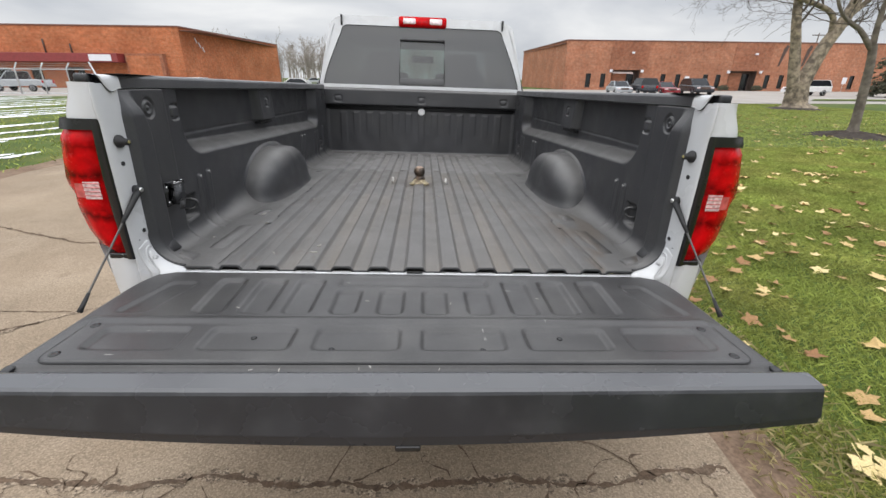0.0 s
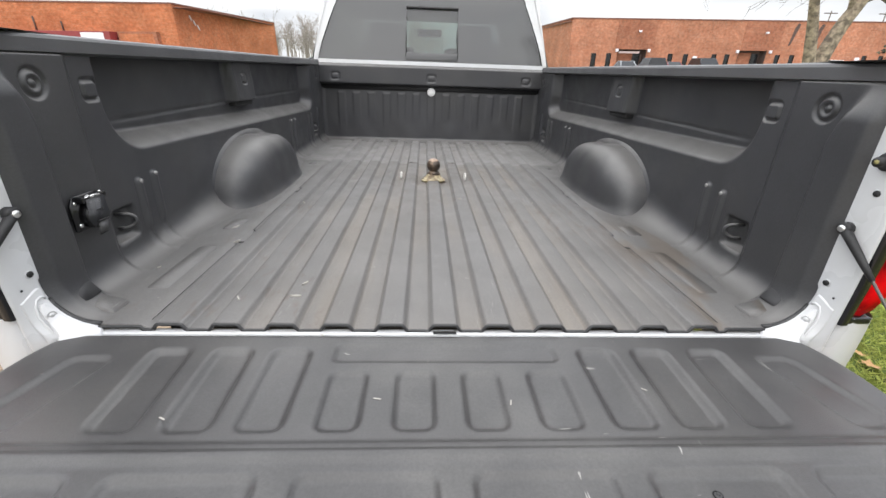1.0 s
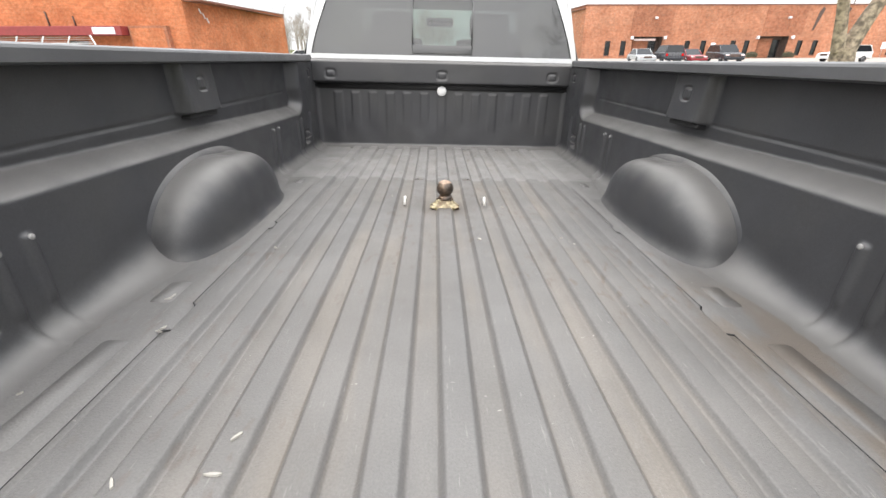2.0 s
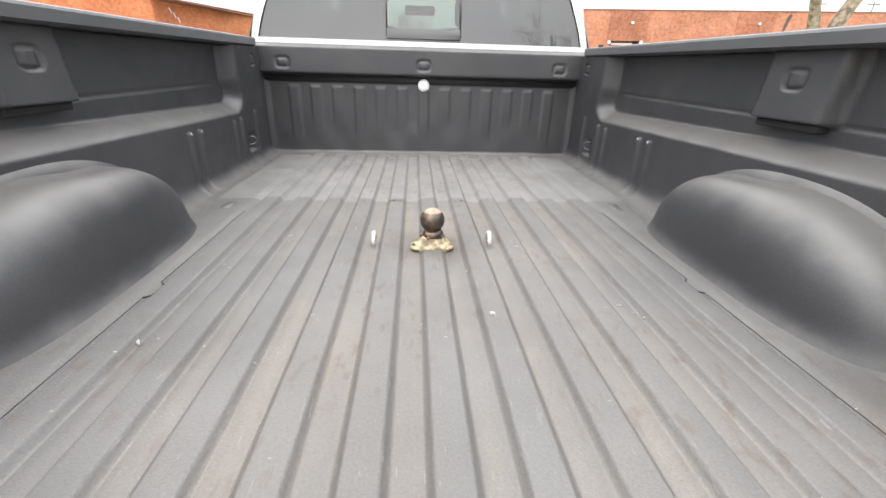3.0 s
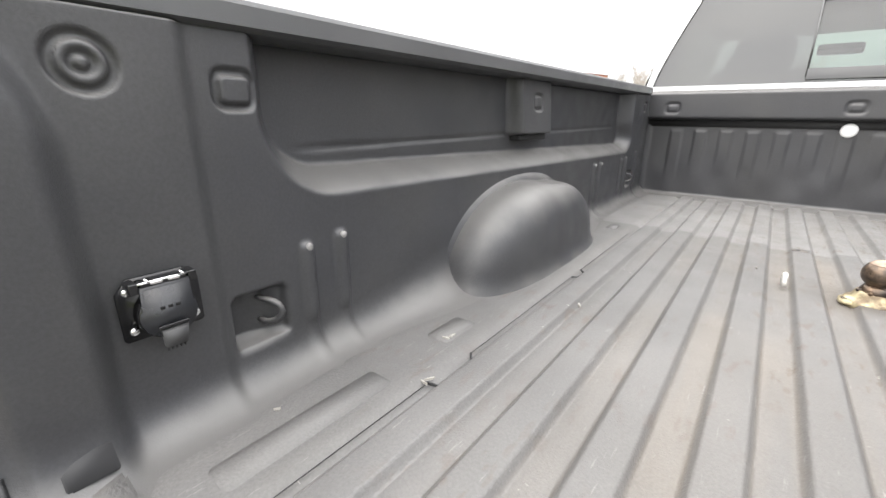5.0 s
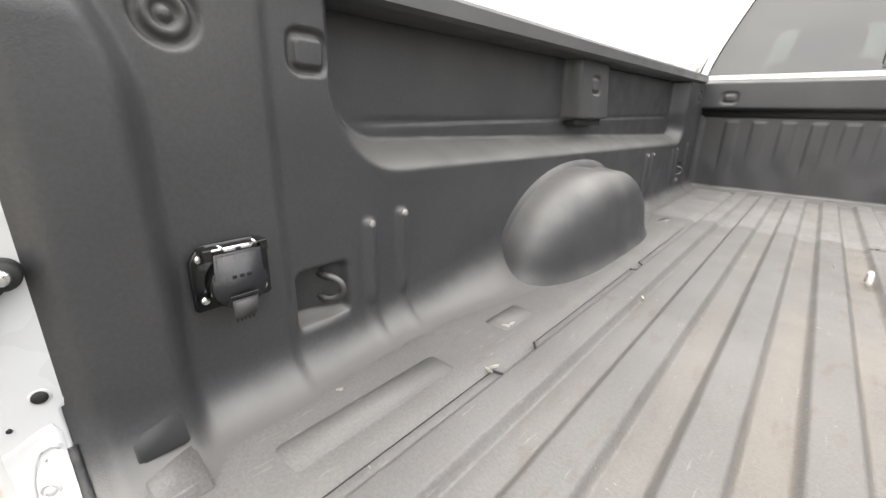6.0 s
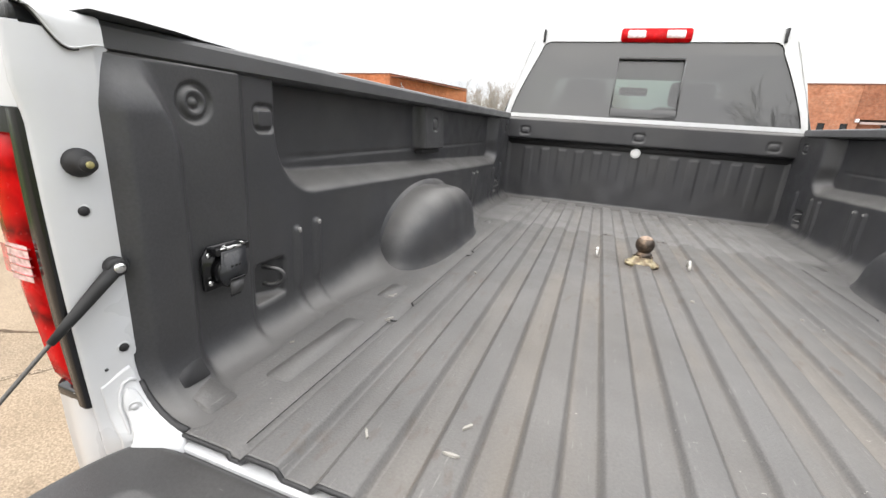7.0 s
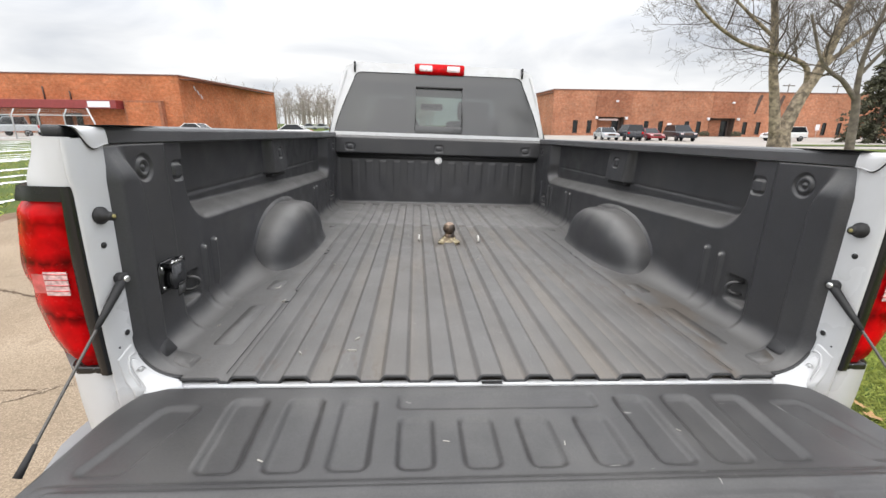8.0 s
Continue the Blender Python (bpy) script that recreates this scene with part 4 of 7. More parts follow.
# outer bed sides with wheel arch
for s in (-1, 1):
    prof = [(0.922, 1.442), (0.930, 1.425), (0.936, 1.37), (0.942, 1.32), (0.955, 1.26), (0.98, 1.18), (0.99, 1.10), (0.98, 0.98), (0.96, 0.86), (0.945, 0.74), (0.935, 0.62)]
    ys = np.r_[0.02, 0.06, np.arange(0.12, 2.58, 0.03), 2.585]
    rows = []
    for y in ys:
        tuck = 0.04 * float(step(0.32, 0.0, y))
        row = []
        for x, z in prof:
            arch = 0.50 ** 2 - (y - 1.12) ** 2
            low = 0.45 + math.sqrt(arch) if arch > 0 else 0.0
            flare = 0.03 * float(step(0.68, 0.5, math.hypot(y - 1.12, z - 0.45)))
            row.append((s * (x - tuck + flare), y, max(z, low)))
        rows.append(row)
    shell = mesh_part("bed_outer_side", sheet(np.array(rows), flip=s > 0), WHITE, truck, "white painted outer bed side")
    low_rows = []
    for z in np.linspace(0.757, 0.985, 8):
        w = 0.868 + 0.016 * float(step(0.74, 0.95, z))
        low_rows.append([(s * 0.794, -0.030, z), (s * 0.800, -0.044, z), (s * 0.83, -0.050, z), (s * (w - 0.012), -0.046, z), (s * w, -0.034, z), (s * (w + 0.015), 0.0, z), (s * (w + 0.05), 0.06, z)])
    mesh_part("lower_corner", sheet(np.array(low_rows), flip=s > 0), WHITE, shell)
    part("corner_foot", box((min(s * 0.80, s * 0.87), -0.04, 0.735), (max(s * 0.80, s * 0.87), 0.02, 0.7575), 0.006), RUBBER, shell)

    # tail lamp: wrapped red lens with a clear reverse section and a dark surround
    lamp_rows, dark_rows, brow_rows = [], [], []
    for z in np.linspace(0.985, 1.334, 41):
        t = (z - 0.985) / 0.349
        outer = float(np.interp(z, (0.985, 1.0, 1.05, 1.12, 1.155, 1.178, 1.2, 1.31, 1.334), (0.90, 0.92, 0.940, 0.952, 0.949, 0.958, 0.961, 0.945, 0.932)))
        inner = 0.813 + 0.006 * math.sin(3.1 * t) * (1 - 0.4 * t)
        crown = 0.010 * float(step(0, 0.08, t)) * float(step(1.02, 0.90, t))
        lean = 0.024 + 0.011 * (1 - t) ** 2
        front = -0.046 - crown + lean
        lamp_rows.append([(s * inner, -0.062 + lean, z), (s * (inner + 0.004), front - 0.024, z), (s * (inner * 0.6 + outer * 0.4), front - 0.030, z), (s * (outer - 0.050), front - 0.020, z), (s * (outer - 0.020), front, z), (s * (outer - 0.006), -0.026 + lean, z), (s * outer, 0.002 + 0.5 * lean, z), (s * (outer + 0.006), 0.05, z), (s * (outer + 0.008), 0.10, z)])
    lamp = mesh_part("tail_lamp", sheet(np.array(lamp_rows), flip=s > 0), RED_LENS, truck, "red tail lamp with clear reverse section")
    for z in np.linspace(0.972, 1.354, 21):
        t = (z - 0.972) / 0.382
        back = pillar_y(z)
        inner = 0.813 + 0.006 * math.sin(3.1 * t)
        dark_rows.append([(s * 0.797, back + 0.004, z), (s * 0.798, back - 0.003, z), (s * 0.802, back - 0.006, z), (s * (inner + 0.002), back - 0.005, z), (s * (inner + 0.014), back + 0.012, z)])
    mesh_part("lamp_surround", sheet(np.array(dark_rows), flip=s > 0), BLACK_GLOSS, lamp, "glossy black lamp surround")
    for z in np.linspace(1.328, 1.356, 5):
        w = 0.914 - 0.30 * max(z - 1.33, 0)
        brow_rows.append([(s * 0.797, -0.058, z), (s * 0.81, -0.064, z), (s * 0.86, -0.064, z), (s * (w - 0.010), -0.055, z), (s * (w + 0.008), -0.02, z), (s * (w + 0.022), 0.03, z), (s * (w + 0.024), 0.09, z)])
    mesh_part("lamp_brow", sheet(np.array(brow_rows), flip=s > 0), BLACK_GLOSS, lamp)
    part("lamp_foot", box((min(s * 0.797, s * 0.868), -0.050, 0.972), (max(s * 0.797, s * 0.868), -0.01, 0.988), 0.004), BLACK_GLOSS, lamp)
    rev = []
    for z in np.linspace(1.149, 1.196, 8):
        rev.append([(s * x, -0.0645 + 0.10 * abs(x - 0.86) ** 1.5, z) for x in np.linspace(0.834, 0.876, 6)])
    rev_lens = mesh_part("reverse_lens", sheet(np.array(rev), flip=s > 0), REVERSE_LENS, lamp, "clear reverse lens")
    mesh_part("pale_lens", sheet([[(s * x, -0.0625 + 0.10 * abs(x - 0.86), z) for x in (0.876, 0.89, 0.902)] for z in (1.152, 1.19)], flip=s > 0), PALE_RED, lamp)
    for k in range(4):
        z = 1.157 + 0.011 * k
        part("lens_line", box((min(s * 0.834, s * 0.875), -0.0655, z), (max(s * 0.834, s * 0.875), -0.061, z + 0.0022), 0.0), PALE_RED, rev_lens)

# white sill between floor and gate
part("rear_sill", box((-0.70, -0.012, 0.82), (0.70, 0.008, 0.9185), 0.003), WHITE, truck, "white rear sill")
part("latch_slot", box((-0.024, -0.0125, 0.9186), (0.024, -0.003, 0.9205), 0.001), SEAM_SHADE, truck)

# tailgate, lowered: pressed inner panel, top spoiler and outer skin
gate = box((-0.785, -0.539, 0.845), (0.785, -0.17, 0.9))
add_box(gate, (-0.70, -0.18, 0.85), (0.70, -0.012, 0.9))
tailgate = part("tailgate", gate, WHITE, truck, "lowered tailgate with a black pressed panel")
gx_, gy_ = np.meshgrid(np.linspace(-1, 1, 331), np.linspace(0, 1, 96))
yy = -0.009 - 0.502 * gy_
half = 0.735 + 0.055 * np.sqrt(np.clip(1 - (1 - np.clip(-(yy + 0.012) / 0.15, 0, 1)) ** 2, 0, 1)) + 0.008 * gy_
xx = gx_ * half
zz = 0.921 + 0 * xx
edge = (1 - np.abs(gx_)) * half
zz = zz - 0.018 * step(0.022, 0.0, edge) - 0.010 * step(0.012, 0.0, -(yy + 0.012))
ax_ = np.abs(xx)


def press(z, d, depth, w=0.010):
    return z - depth * step(w * 0.5, -w * 0.5, d)


for c in (0.058, 0.176):
    zz = press(zz, rbox(ax_, yy, c - 0.032, c + 0.032, -0.262, -0.132, 0.016), 0.010, 0.014)
zz = press(zz, rbox(xx, yy, -0.212, 0.212, -0.100, -0.053, 0.012), 0.008, 0.013)
for c, lean in ((0.293, 0.0), (0.400, 0.02), (0.512, 0.04)):
    zz = press(zz, rbox(ax_ - lean * (yy + 0.17) * 1.2, yy, c - 0.034, c + 0.034, -0.262, -0.068, 0.016), 0.010, 0.014)
zz = press(zz, rbox(ax_ + 0.25 * (yy + 0.17), yy, 0.628, 0.70, -0.265, -0.09, 0.016), 0.007, 0.014)
zz = zz + 0.007 * step(-0.284, -0.294, yy) * step(-0.330, -0.314, yy) * step(0.77, 0.73, ax_)
zz = zz - 0.010 * step(-0.476, -0.482, yy)
panel_d = rbox(xx, yy, -0.738, 0.738, -0.474, -0.306, 0.028)
zz = zz + 0.006 * step(0.002, -0.002, panel_d)
for c in (0.118, 0.355, 0.59):
    zz = press(zz, rbox(ax_, yy, c - 0.093, c + 0.093, -0.428, -0.345, 0.014), 0.009, 0.011)
inner_panel = mesh_part("inner_panel", sheet(np.stack([xx, yy, zz], -1), flip=True), GATE_SKIN, tailgate, "black moulded inner panel with pressed pockets")
for x, y in ((-0.35, -0.374), (-0.170, -0.418), (0.158, -0.420), (0.343, -0.375), (0.700, -0.343), (0.704, -0.452), (-0.713, -0.338), (-0.714, -0.449)):
    r = 0.0105 if abs(x) > 0.6 else 0.0065
    part("screw", lathe([(r, 0), (r, 0.0015), (r * 0.6, 0.0028), (r * 0.35, 0.0028), (r * 0.3, 0.0016), (0.0008, 0.0016)], pose(x, y, 0.9262 if abs(x) > 0.6 else 0.9180), 12), BLACK_GLOSS, inner_panel)
ring = [(-0.738, -0.33 - 0.116 * k / 8) for k in range(9)] + [(-0.738 + 0.028 * (1 - math.cos(radians(a))), -0.446 - 0.028 * math.sin(radians(a))) for a in (15, 30, 45, 60, 75, 90)]
ring = ring + [(-x, y) for x, y in reversed(ring)]
part("panel_edge", tube([(x, y, 0.9225) for x, y in ring], 0.0028, 6), SEAM_SHADE, inner_panel, "dark gap round the bolted panel")
# spoiler: black cap along the gate's upper edge, bowed on its outer side
rows = []
for x in np.linspace(-0.824, 0.824, 41):
    bow = 0.014 * (1 - (x / 0.824) ** 2)
    droop = 0.035 * (1 - (x / 0.824) ** 2)
    rows.append([(x, -0.4840, 0.900), (x, -0.5000, 0.9215), (x, -0.5080, 0.9245), (x, -0.5420 - bow * 0.4, 0.9215), (x, -0.5475 - bow * 0.5, 0.917), (x, -0.5500 - bow * 0.5, 0.911), (x, -0.5620 - bow, 0.860 - droop * 0.75), (x, -0.5625 - bow, 0.857 - droop * 0.75), (x, -0.5595 - bow, 0.855 - droop * 0.75), (x, -0.5600 - bow, 0.843 - droop), (x, -0.5520 - bow, 0.835 - droop), (x, -0.4740, 0.840)])
close = lambda r: [(p[0], -0.514 + (p[1] + 0.514) * 0.02, 0.89 + (p[2] - 0.89) * 0.02) for p in r]
rows = [close(rows[0])] + rows + [close(rows[-1])]
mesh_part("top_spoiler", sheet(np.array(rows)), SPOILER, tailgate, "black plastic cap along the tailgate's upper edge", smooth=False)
for s in (-1, 1):
    part("latch", box((s * 0.775 - 0.010, -0.494, 0.905), (s * 0.775 + 0.010, -0.472, 0.919), 0.004), BLACK_GLOSS, tailgate)
    part("gate_end", box((min(s * 0.78, s * 0.792), -0.514, 0.85), (max(s * 0.78, s * 0.792), -0.17, 0.900), 0.004), PLASTIC, tailgate)
part("gate_handle", box((-0.025, -0.576, 0.793), (0.025, -0.559, 0.806), 0.004), BLACK_GLOSS, tailgate, "black tailgate handle lip")

# rear bumper with a dark step pad
bumper = part("rear_bumper", prism([(-0.70, 0.02), (-0.90, 0.02), (-0.94, 0.40), (-1.01, 0.42), (-1.03, 0.30), (-1.03, 0.06), (-1.0, -0.03), (-0.93, -0.10), (-0.78, -0.145), (-0.4, -0.16), (0.4, -0.16), (0.78, -0.145), (0.93, -0.10), (1.0, -0.03), (1.03, 0.06), (1.03, 0.30), (1.01, 0.42), (0.94, 0.40), (0.90, 0.02), (0.70, 0.02)], 0.22, pose(0, 0, 0.515), 0.02, 3), CHROME_BUMPER, truck, "grey rear step bumper")
part("step_pad", box((-0.72, -0.14, 0.722), (0.72, -0.02, 0.736), 0.006), PLASTIC, bumper)
part("under_body", box((-0.80, 0.35, 0.58), (0.80, 6.0, 0.84)), SEAM_SHADE, truck, "dark underbody")

# gooseneck ball with zinc plate and safety chain loops
ball_profile = [(0.020, 0.020), (0.0195, 0.046)] + [(0.0335 * math.cos(radians(a)), 0.076 + 0.0325 * math.sin(radians(a))) for a in range(-52, 69, 8)]
ball = part("gooseneck_ball", lathe(ball_profile + [(0.009, 0.1068), (0.001, 0.1070)], pose(0, 1.314, 0.927), 32), BALL_METAL, truck, "greasy worn steel hitch ball")
part("ball_plate", lathe([(0.051, -0.012), (0.050, 0.003), (0.047, 0.006), (0.041, 0.007), (0.038, 0.011), (0.034, 0.022), (0.031, 0.026), (0.021, 0.028)], pose(0, 1.314, 0.935), 28), BRASS, ball, "yellow zinc socket")
for a in (-1, 1):
    ear = part("plate_ear", prism(rounded(0.034, 0.046, 0.015), 0.010, pose(a * 0.041, 1.302, 0.9275), 0.002), BRASS, ball)
    part("ear_hole", lathe([(0.0085, 0), (0.0085, 0.0015), (0.001, 0.0016)], pose(a * 0.047, 1.298, 0.9370), 14), BALL_METAL, ear)
rubbed = [(0.0337 * math.cos(radians(a)), 0.076 + 0.0328 * math.sin(radians(a))) for a in range(42, 69, 6)]
part("worn_top", lathe(rubbed + [(0.0092, 0.1072), (0.001, 0.1074)], pose(0, 1.314, 0.927), 28), WORN_TOP, ball, "rubbed tan top of the ball")
part("grease_collar", lathe([(0.026, -0.006), (0.031, -0.001), (0.028, 0.008), (0.0225, 0.016)], pose(0.002, 1.312, 0.961), 11), BALL_METAL, ball)
for k, a in enumerate((200, 250, 318, 345)):
    crumb = pose(0.027 * math.cos(radians(a)), 1.314 + 0.027 * math.sin(radians(a)), 0.962, 20 + 30 * k, 15, a)
    part("grease_crumb", box((-0.008, -0.004, -0.003), (0.008, 0.004, 0.004), 0.002, crumb), BALL_METAL, ball)
for s in (-1, 1):
    loop = [(s * 0.157 + s * 0.003, 1.334 + 0.020 * math.cos(a), 0.932 + 0.026 * math.sin(a)) for a in np.linspace(0, math.pi, 11)]
    part("chain_loop", tube(loop, 0.0062, 8), WORN_STEEL, truck, "bright worn safety chain loop")
    pad = part("bolt_pad", prism(rounded(0.044, 0.026, 0.006), 0.0014, pose(s * 0.116, 1.706, 0.9370), 0.001), RUST_PAD, truck)
    part("bolt_hole", lathe([(0.0055, 0), (0.0055, 0.0012), (0.001, 0.0014)], pose(s * 0.122, 1.706, 0.9380), 12), SEAM_SHADE, pad)

# trailer socket on the bed side
socket_m = Matrix(((0, 0, 1, -0.7915), (1, 0, 0, 0.171), (0, 1, 0, 1.114), (0, 0, 0, 1)))
plate_line = [(-0.043, -0.034), (-0.040, -0.037), (0.040, -0.037), (0.043, -0.034), (0.043, 0.022), (0.030, 0.038), (-0.030, 0.038), (-0.043, 0.022)]
socket = part("trailer_socket", prism(plate_line, 0.006, socket_m, 0.002), BLACK_GLOSS, truck, "black trailer wiring socket with a hinged cover")
part("socket_body", lathe([(0.031, 0.0), (0.031, 0.018), (0.029, 0.021), (0.001, 0.0215)], socket_m @ pose(0, -0.006, 0.004), 28), BLACK_GLOSS, socket)
cover_line = [(-0.025, 0.032), (-0.026, 0.004)] + [(0.0295 * math.cos(radians(a)), -0.006 + 0.0295 * math.sin(radians(a))) for a in range(165, 376, 15)] + [(0.026, 0.004), (0.025, 0.032)]
cover = part("socket_cover", prism(cover_line, 0.007, socket_m @ pose(0, 0.0, 0.0225, 2, 0, 0), 0.0025), PLASTIC, socket, "moulded black hinged cover")
part("cover_lip", box((-0.016, -0.021, 0.029), (0.016, -0.017, 0.0325), 0.001, socket_m), BLACK_GLOSS, cover)
for k in range(3):
    part("moulded_mark", box((-0.010 + 0.008 * k, 0.002, 0.0292), (-0.005 + 0.008 * k, 0.006, 0.0305), 0.0005, socket_m), BLACK_GLOSS, cover)
part("hinge_bar", box((-0.024, 0.030, 0.006), (0.024, 0.037, 0.026), 0.002, socket_m), BLACK_GLOSS, socket)
part("hinge_pin", tube([socket_m @ Vector((-0.030, 0.0365, 0.025)), socket_m @ Vector((0.030, 0.0365, 0.025))], 0.0018, 8), CHROME, socket)
for x in (-0.030, 0.030):
    part("hinge_ear", box((x - 0.0045, 0.026, 0.005), (x + 0.0045, 0.0385, 0.027), 0.0015, socket_m), BLACK_GLOSS, socket)
for x in (-0.021, 0.015):
    part("spring_clip", tube([socket_m @ Vector(p) for p in ((x, 0.040, 0.020), (x + 0.003, 0.041, 0.026), (x + 0.006, 0.037, 0.029))], 0.0013, 6), CHROME, socket)
for x in (-0.014, 0.004):
    part("spring_leaf", box((x, 0.0335, 0.0265), (x + 0.012, 0.0365, 0.0278), 0.0004, socket_m), CHROME, socket)
tab = part("cover_tab", prism([(-0.014, 0.010), (0.014, 0.010), (0.013, -0.012), (0.010, -0.015), (-0.010, -0.015), (-0.013, -0.012)], 0.004, socket_m @ pose(0.001, -0.033, 0.0265, 8, 0, 0), 0.0015), TAB_GREY, cover, "grey slotted thumb tab")
for k in range(5):
    part("tab_slot", box((-0.0098 + k * 0.0046, -0.0445, 0.0295), (-0.0078 + k * 0.0046, -0.029, 0.0318), 0.0004, socket_m @ pose(0, -0.0042, 0, 8, 0, 0)), SEAM_SHADE, tab)
for x, y in ((-0.033, 0.0245), (0.033, 0.0245), (-0.033, -0.0235), (0.033, -0.0235)):
    screw = part("socket_screw", lathe([(0.0052, 0), (0.0052, 0.002), (0.004, 0.0036), (0.0006, 0.0042)], socket_m @ pose(x, y, 0.0058), 14), CHROME, socket)
    part("screw_slot", box((-0.004, -0.0006, 0.0030), (0.004, 0.0006, 0.0045), 0.0, socket_m @ pose(x, y, 0.0058, 0, 0, 40 + 300 * x)), STEEL_DARK, screw)


# ---- cab ----
def ring_panel(outer, inner):
    """A panel between two outlines with the same number of points."""
    bm = bmesh.new()
    a = [bm.verts.new(p) for p in outer]
    b = [bm.verts.new(p) for p in inner]
    n = len(a)
    for k in range(n):
        bm.faces.new((a[k], a[(k + 1) % n], b[(k + 1) % n], b[k]))
    return bm


def back_y(z):
    """Slope of the cab's back."""
    return 2.672 + 0.105 * max(z - 1.45, 0) / 0.5 + 0.02 * max(z - 1.9, 0)


def back_outline(w0, w1, w2, z0, z1, r, n=6):
    """Symmetric outline: half widths at bottom, shoulder and top, with rounded upper corners."""
    pts = [(-w0, z0), (w0, z0)]
    for k in range(n + 1):
        t = k / n
        z = z0 + (z1 - r - z0) * t
        pts.append((w0 + (w1 - w0) * t ** 1.25, z))
    for k in range(1, n + 1):
        a = radians(90 * k / n)
        pts.append((w2 + (w1 - w2) * math.cos(a), z1 - r + r * math.sin(a)))
    left = [(-x, z) for x, z in reversed(pts[2:])]
    return pts[:1] + pts[1:2] + pts[3:] + left[:-1]


win = back_outline(0.842, 0.69, 0.63, 1.502, 1.972, 0.06)
cabo = back_outline(0.935, 0.785, 0.63, 1.10, 2.045, 0.10)
cab_back = ring_panel([(x, back_y(z) - 0.002, z) for x, z in cabo], [(x, back_y(z) - 0.002, z) for x, z in win])
cab = part("cab_back", cab_back, WHITE, truck, "white cab back with a tinted sliding window")
inner_lip = ring_panel([(x, back_y(z) - 0.002, z) for x, z in win], [(x * 0.992, back_y(z) + 0.018, z) for x, z in win])
part("window_seal", inner_lip, RUBBER, cab)
right_edge = sorted((z, x) for x, z in win if x > 0)
glass_z = [1.502, 1.535, 1.60, 1.70, 1.80, 1.866, 1.90, 1.93, 1.95, 1.964, 1.972]
bm = bmesh.new()
cols = []
for z in glass_z:
    w = float(np.interp(z, [p[0] for p in right_edge], [p[1] for p in right_edge])) * 0.996
    cols.append([bm.verts.new((x, back_y(z) + 0.008, z)) for x in (-w, -0.192, 0.192, w)])
for k in range(len(cols) - 1):
    for j in range(3):
        if not (j == 1 and 1.53 < glass_z[k] < 1.86):
            bm.faces.new((cols[k][j], cols[k][j + 1], cols[k + 1][j + 1], cols[k + 1][j]))
rear_glass = part("rear_glass", bm, GLASS_TINT, cab, "dark tinted rear window", smooth=False)
mesh_part("sliding_pane", sheet([[(-0.192, back_y(z) + 0.012, z), (0.192, back_y(z) + 0.012, z)] for z in (1.535, 1.70, 1.866)]), GLASS_SLIDE, rear_glass, "clearer sliding pane", smooth=False)
for x in (-0.192, 0.192):
    part("slider_frame", box((x - 0.004, 0, 0), (x + 0.004, 0.008, 0.335), 0.0, Matrix.Translation((0, back_y(1.53) - 0.0, 1.53)) @ pose(0, 0, 0, -11.6, 0, 0)), SLIDER, rear_glass)
part("slider_top", box((-0.192, -0.010, 0), (0.192, 0.008, 0.012), 0.002, Matrix.Translation((0, back_y(1.865), 1.862)) @ pose(0, 0, 0, -11.6, 0, 0)), BLACK_GLOSS, rear_glass)
part("slider_bottom", box((-0.192, -0.001, 0), (0.192, 0.008, 0.05), 0.001, Matrix.Translation((0, back_y(1.515), 1.515)) @ pose(0, 0, 0, -11.6, 0, 0)), SLIDER, rear_glass)
stop = part("high_brake_lamp", prism(rounded(0.405, 0.080, 0.016), 0.03, Matrix.Translation((0, back_y(2.01) + 0.012, 2.008)) @ pose(0, 0, 0, 82, 0, 0), 0.008), RED_LENS, cab, "red high-mounted brake lamp")
for s in (-1, 1):
    part("cargo_lens", prism(rounded(0.105, 0.046, 0.008), 0.004, Matrix.Translation((s * 0.112, back_y(2.01) - 0.0175, 2.014)) @ pose(0, 0, 0, 82, 0, 0), 0.001), CLEAR_LENS, stop)
    part("roof_ditch_end", box((s * 0.682 - 0.007, 2.765, 1.965), (s * 0.682 + 0.007, 2.84, 2.045), 0.003), BLACK_GLOSS, cab)
part("corner_bracket", box((0.832, 2.545, 1.37), (0.85, 2.57, 1.485), 0.002), WHITE, truck)
# cab shell: roof, sides with window openings, screen, bonnet
sec = [(0.93, 1.10), (0.955, 1.30), (0.93, 1.47), (0.84, 1.80), (0.76, 1.965), (0.69, 2.015), (0.52, 2.036), (0.0, 2.044)]


def cab_row(y, lift=0.0, zmax=9.0):
    half = [(x, min(z + (lift if z > 1.5 else 0), zmax)) for x, z in sec]
    return [(-x, y, z) for x, z in half] + [(x, y, z) for x, z in reversed(half[:-1])]


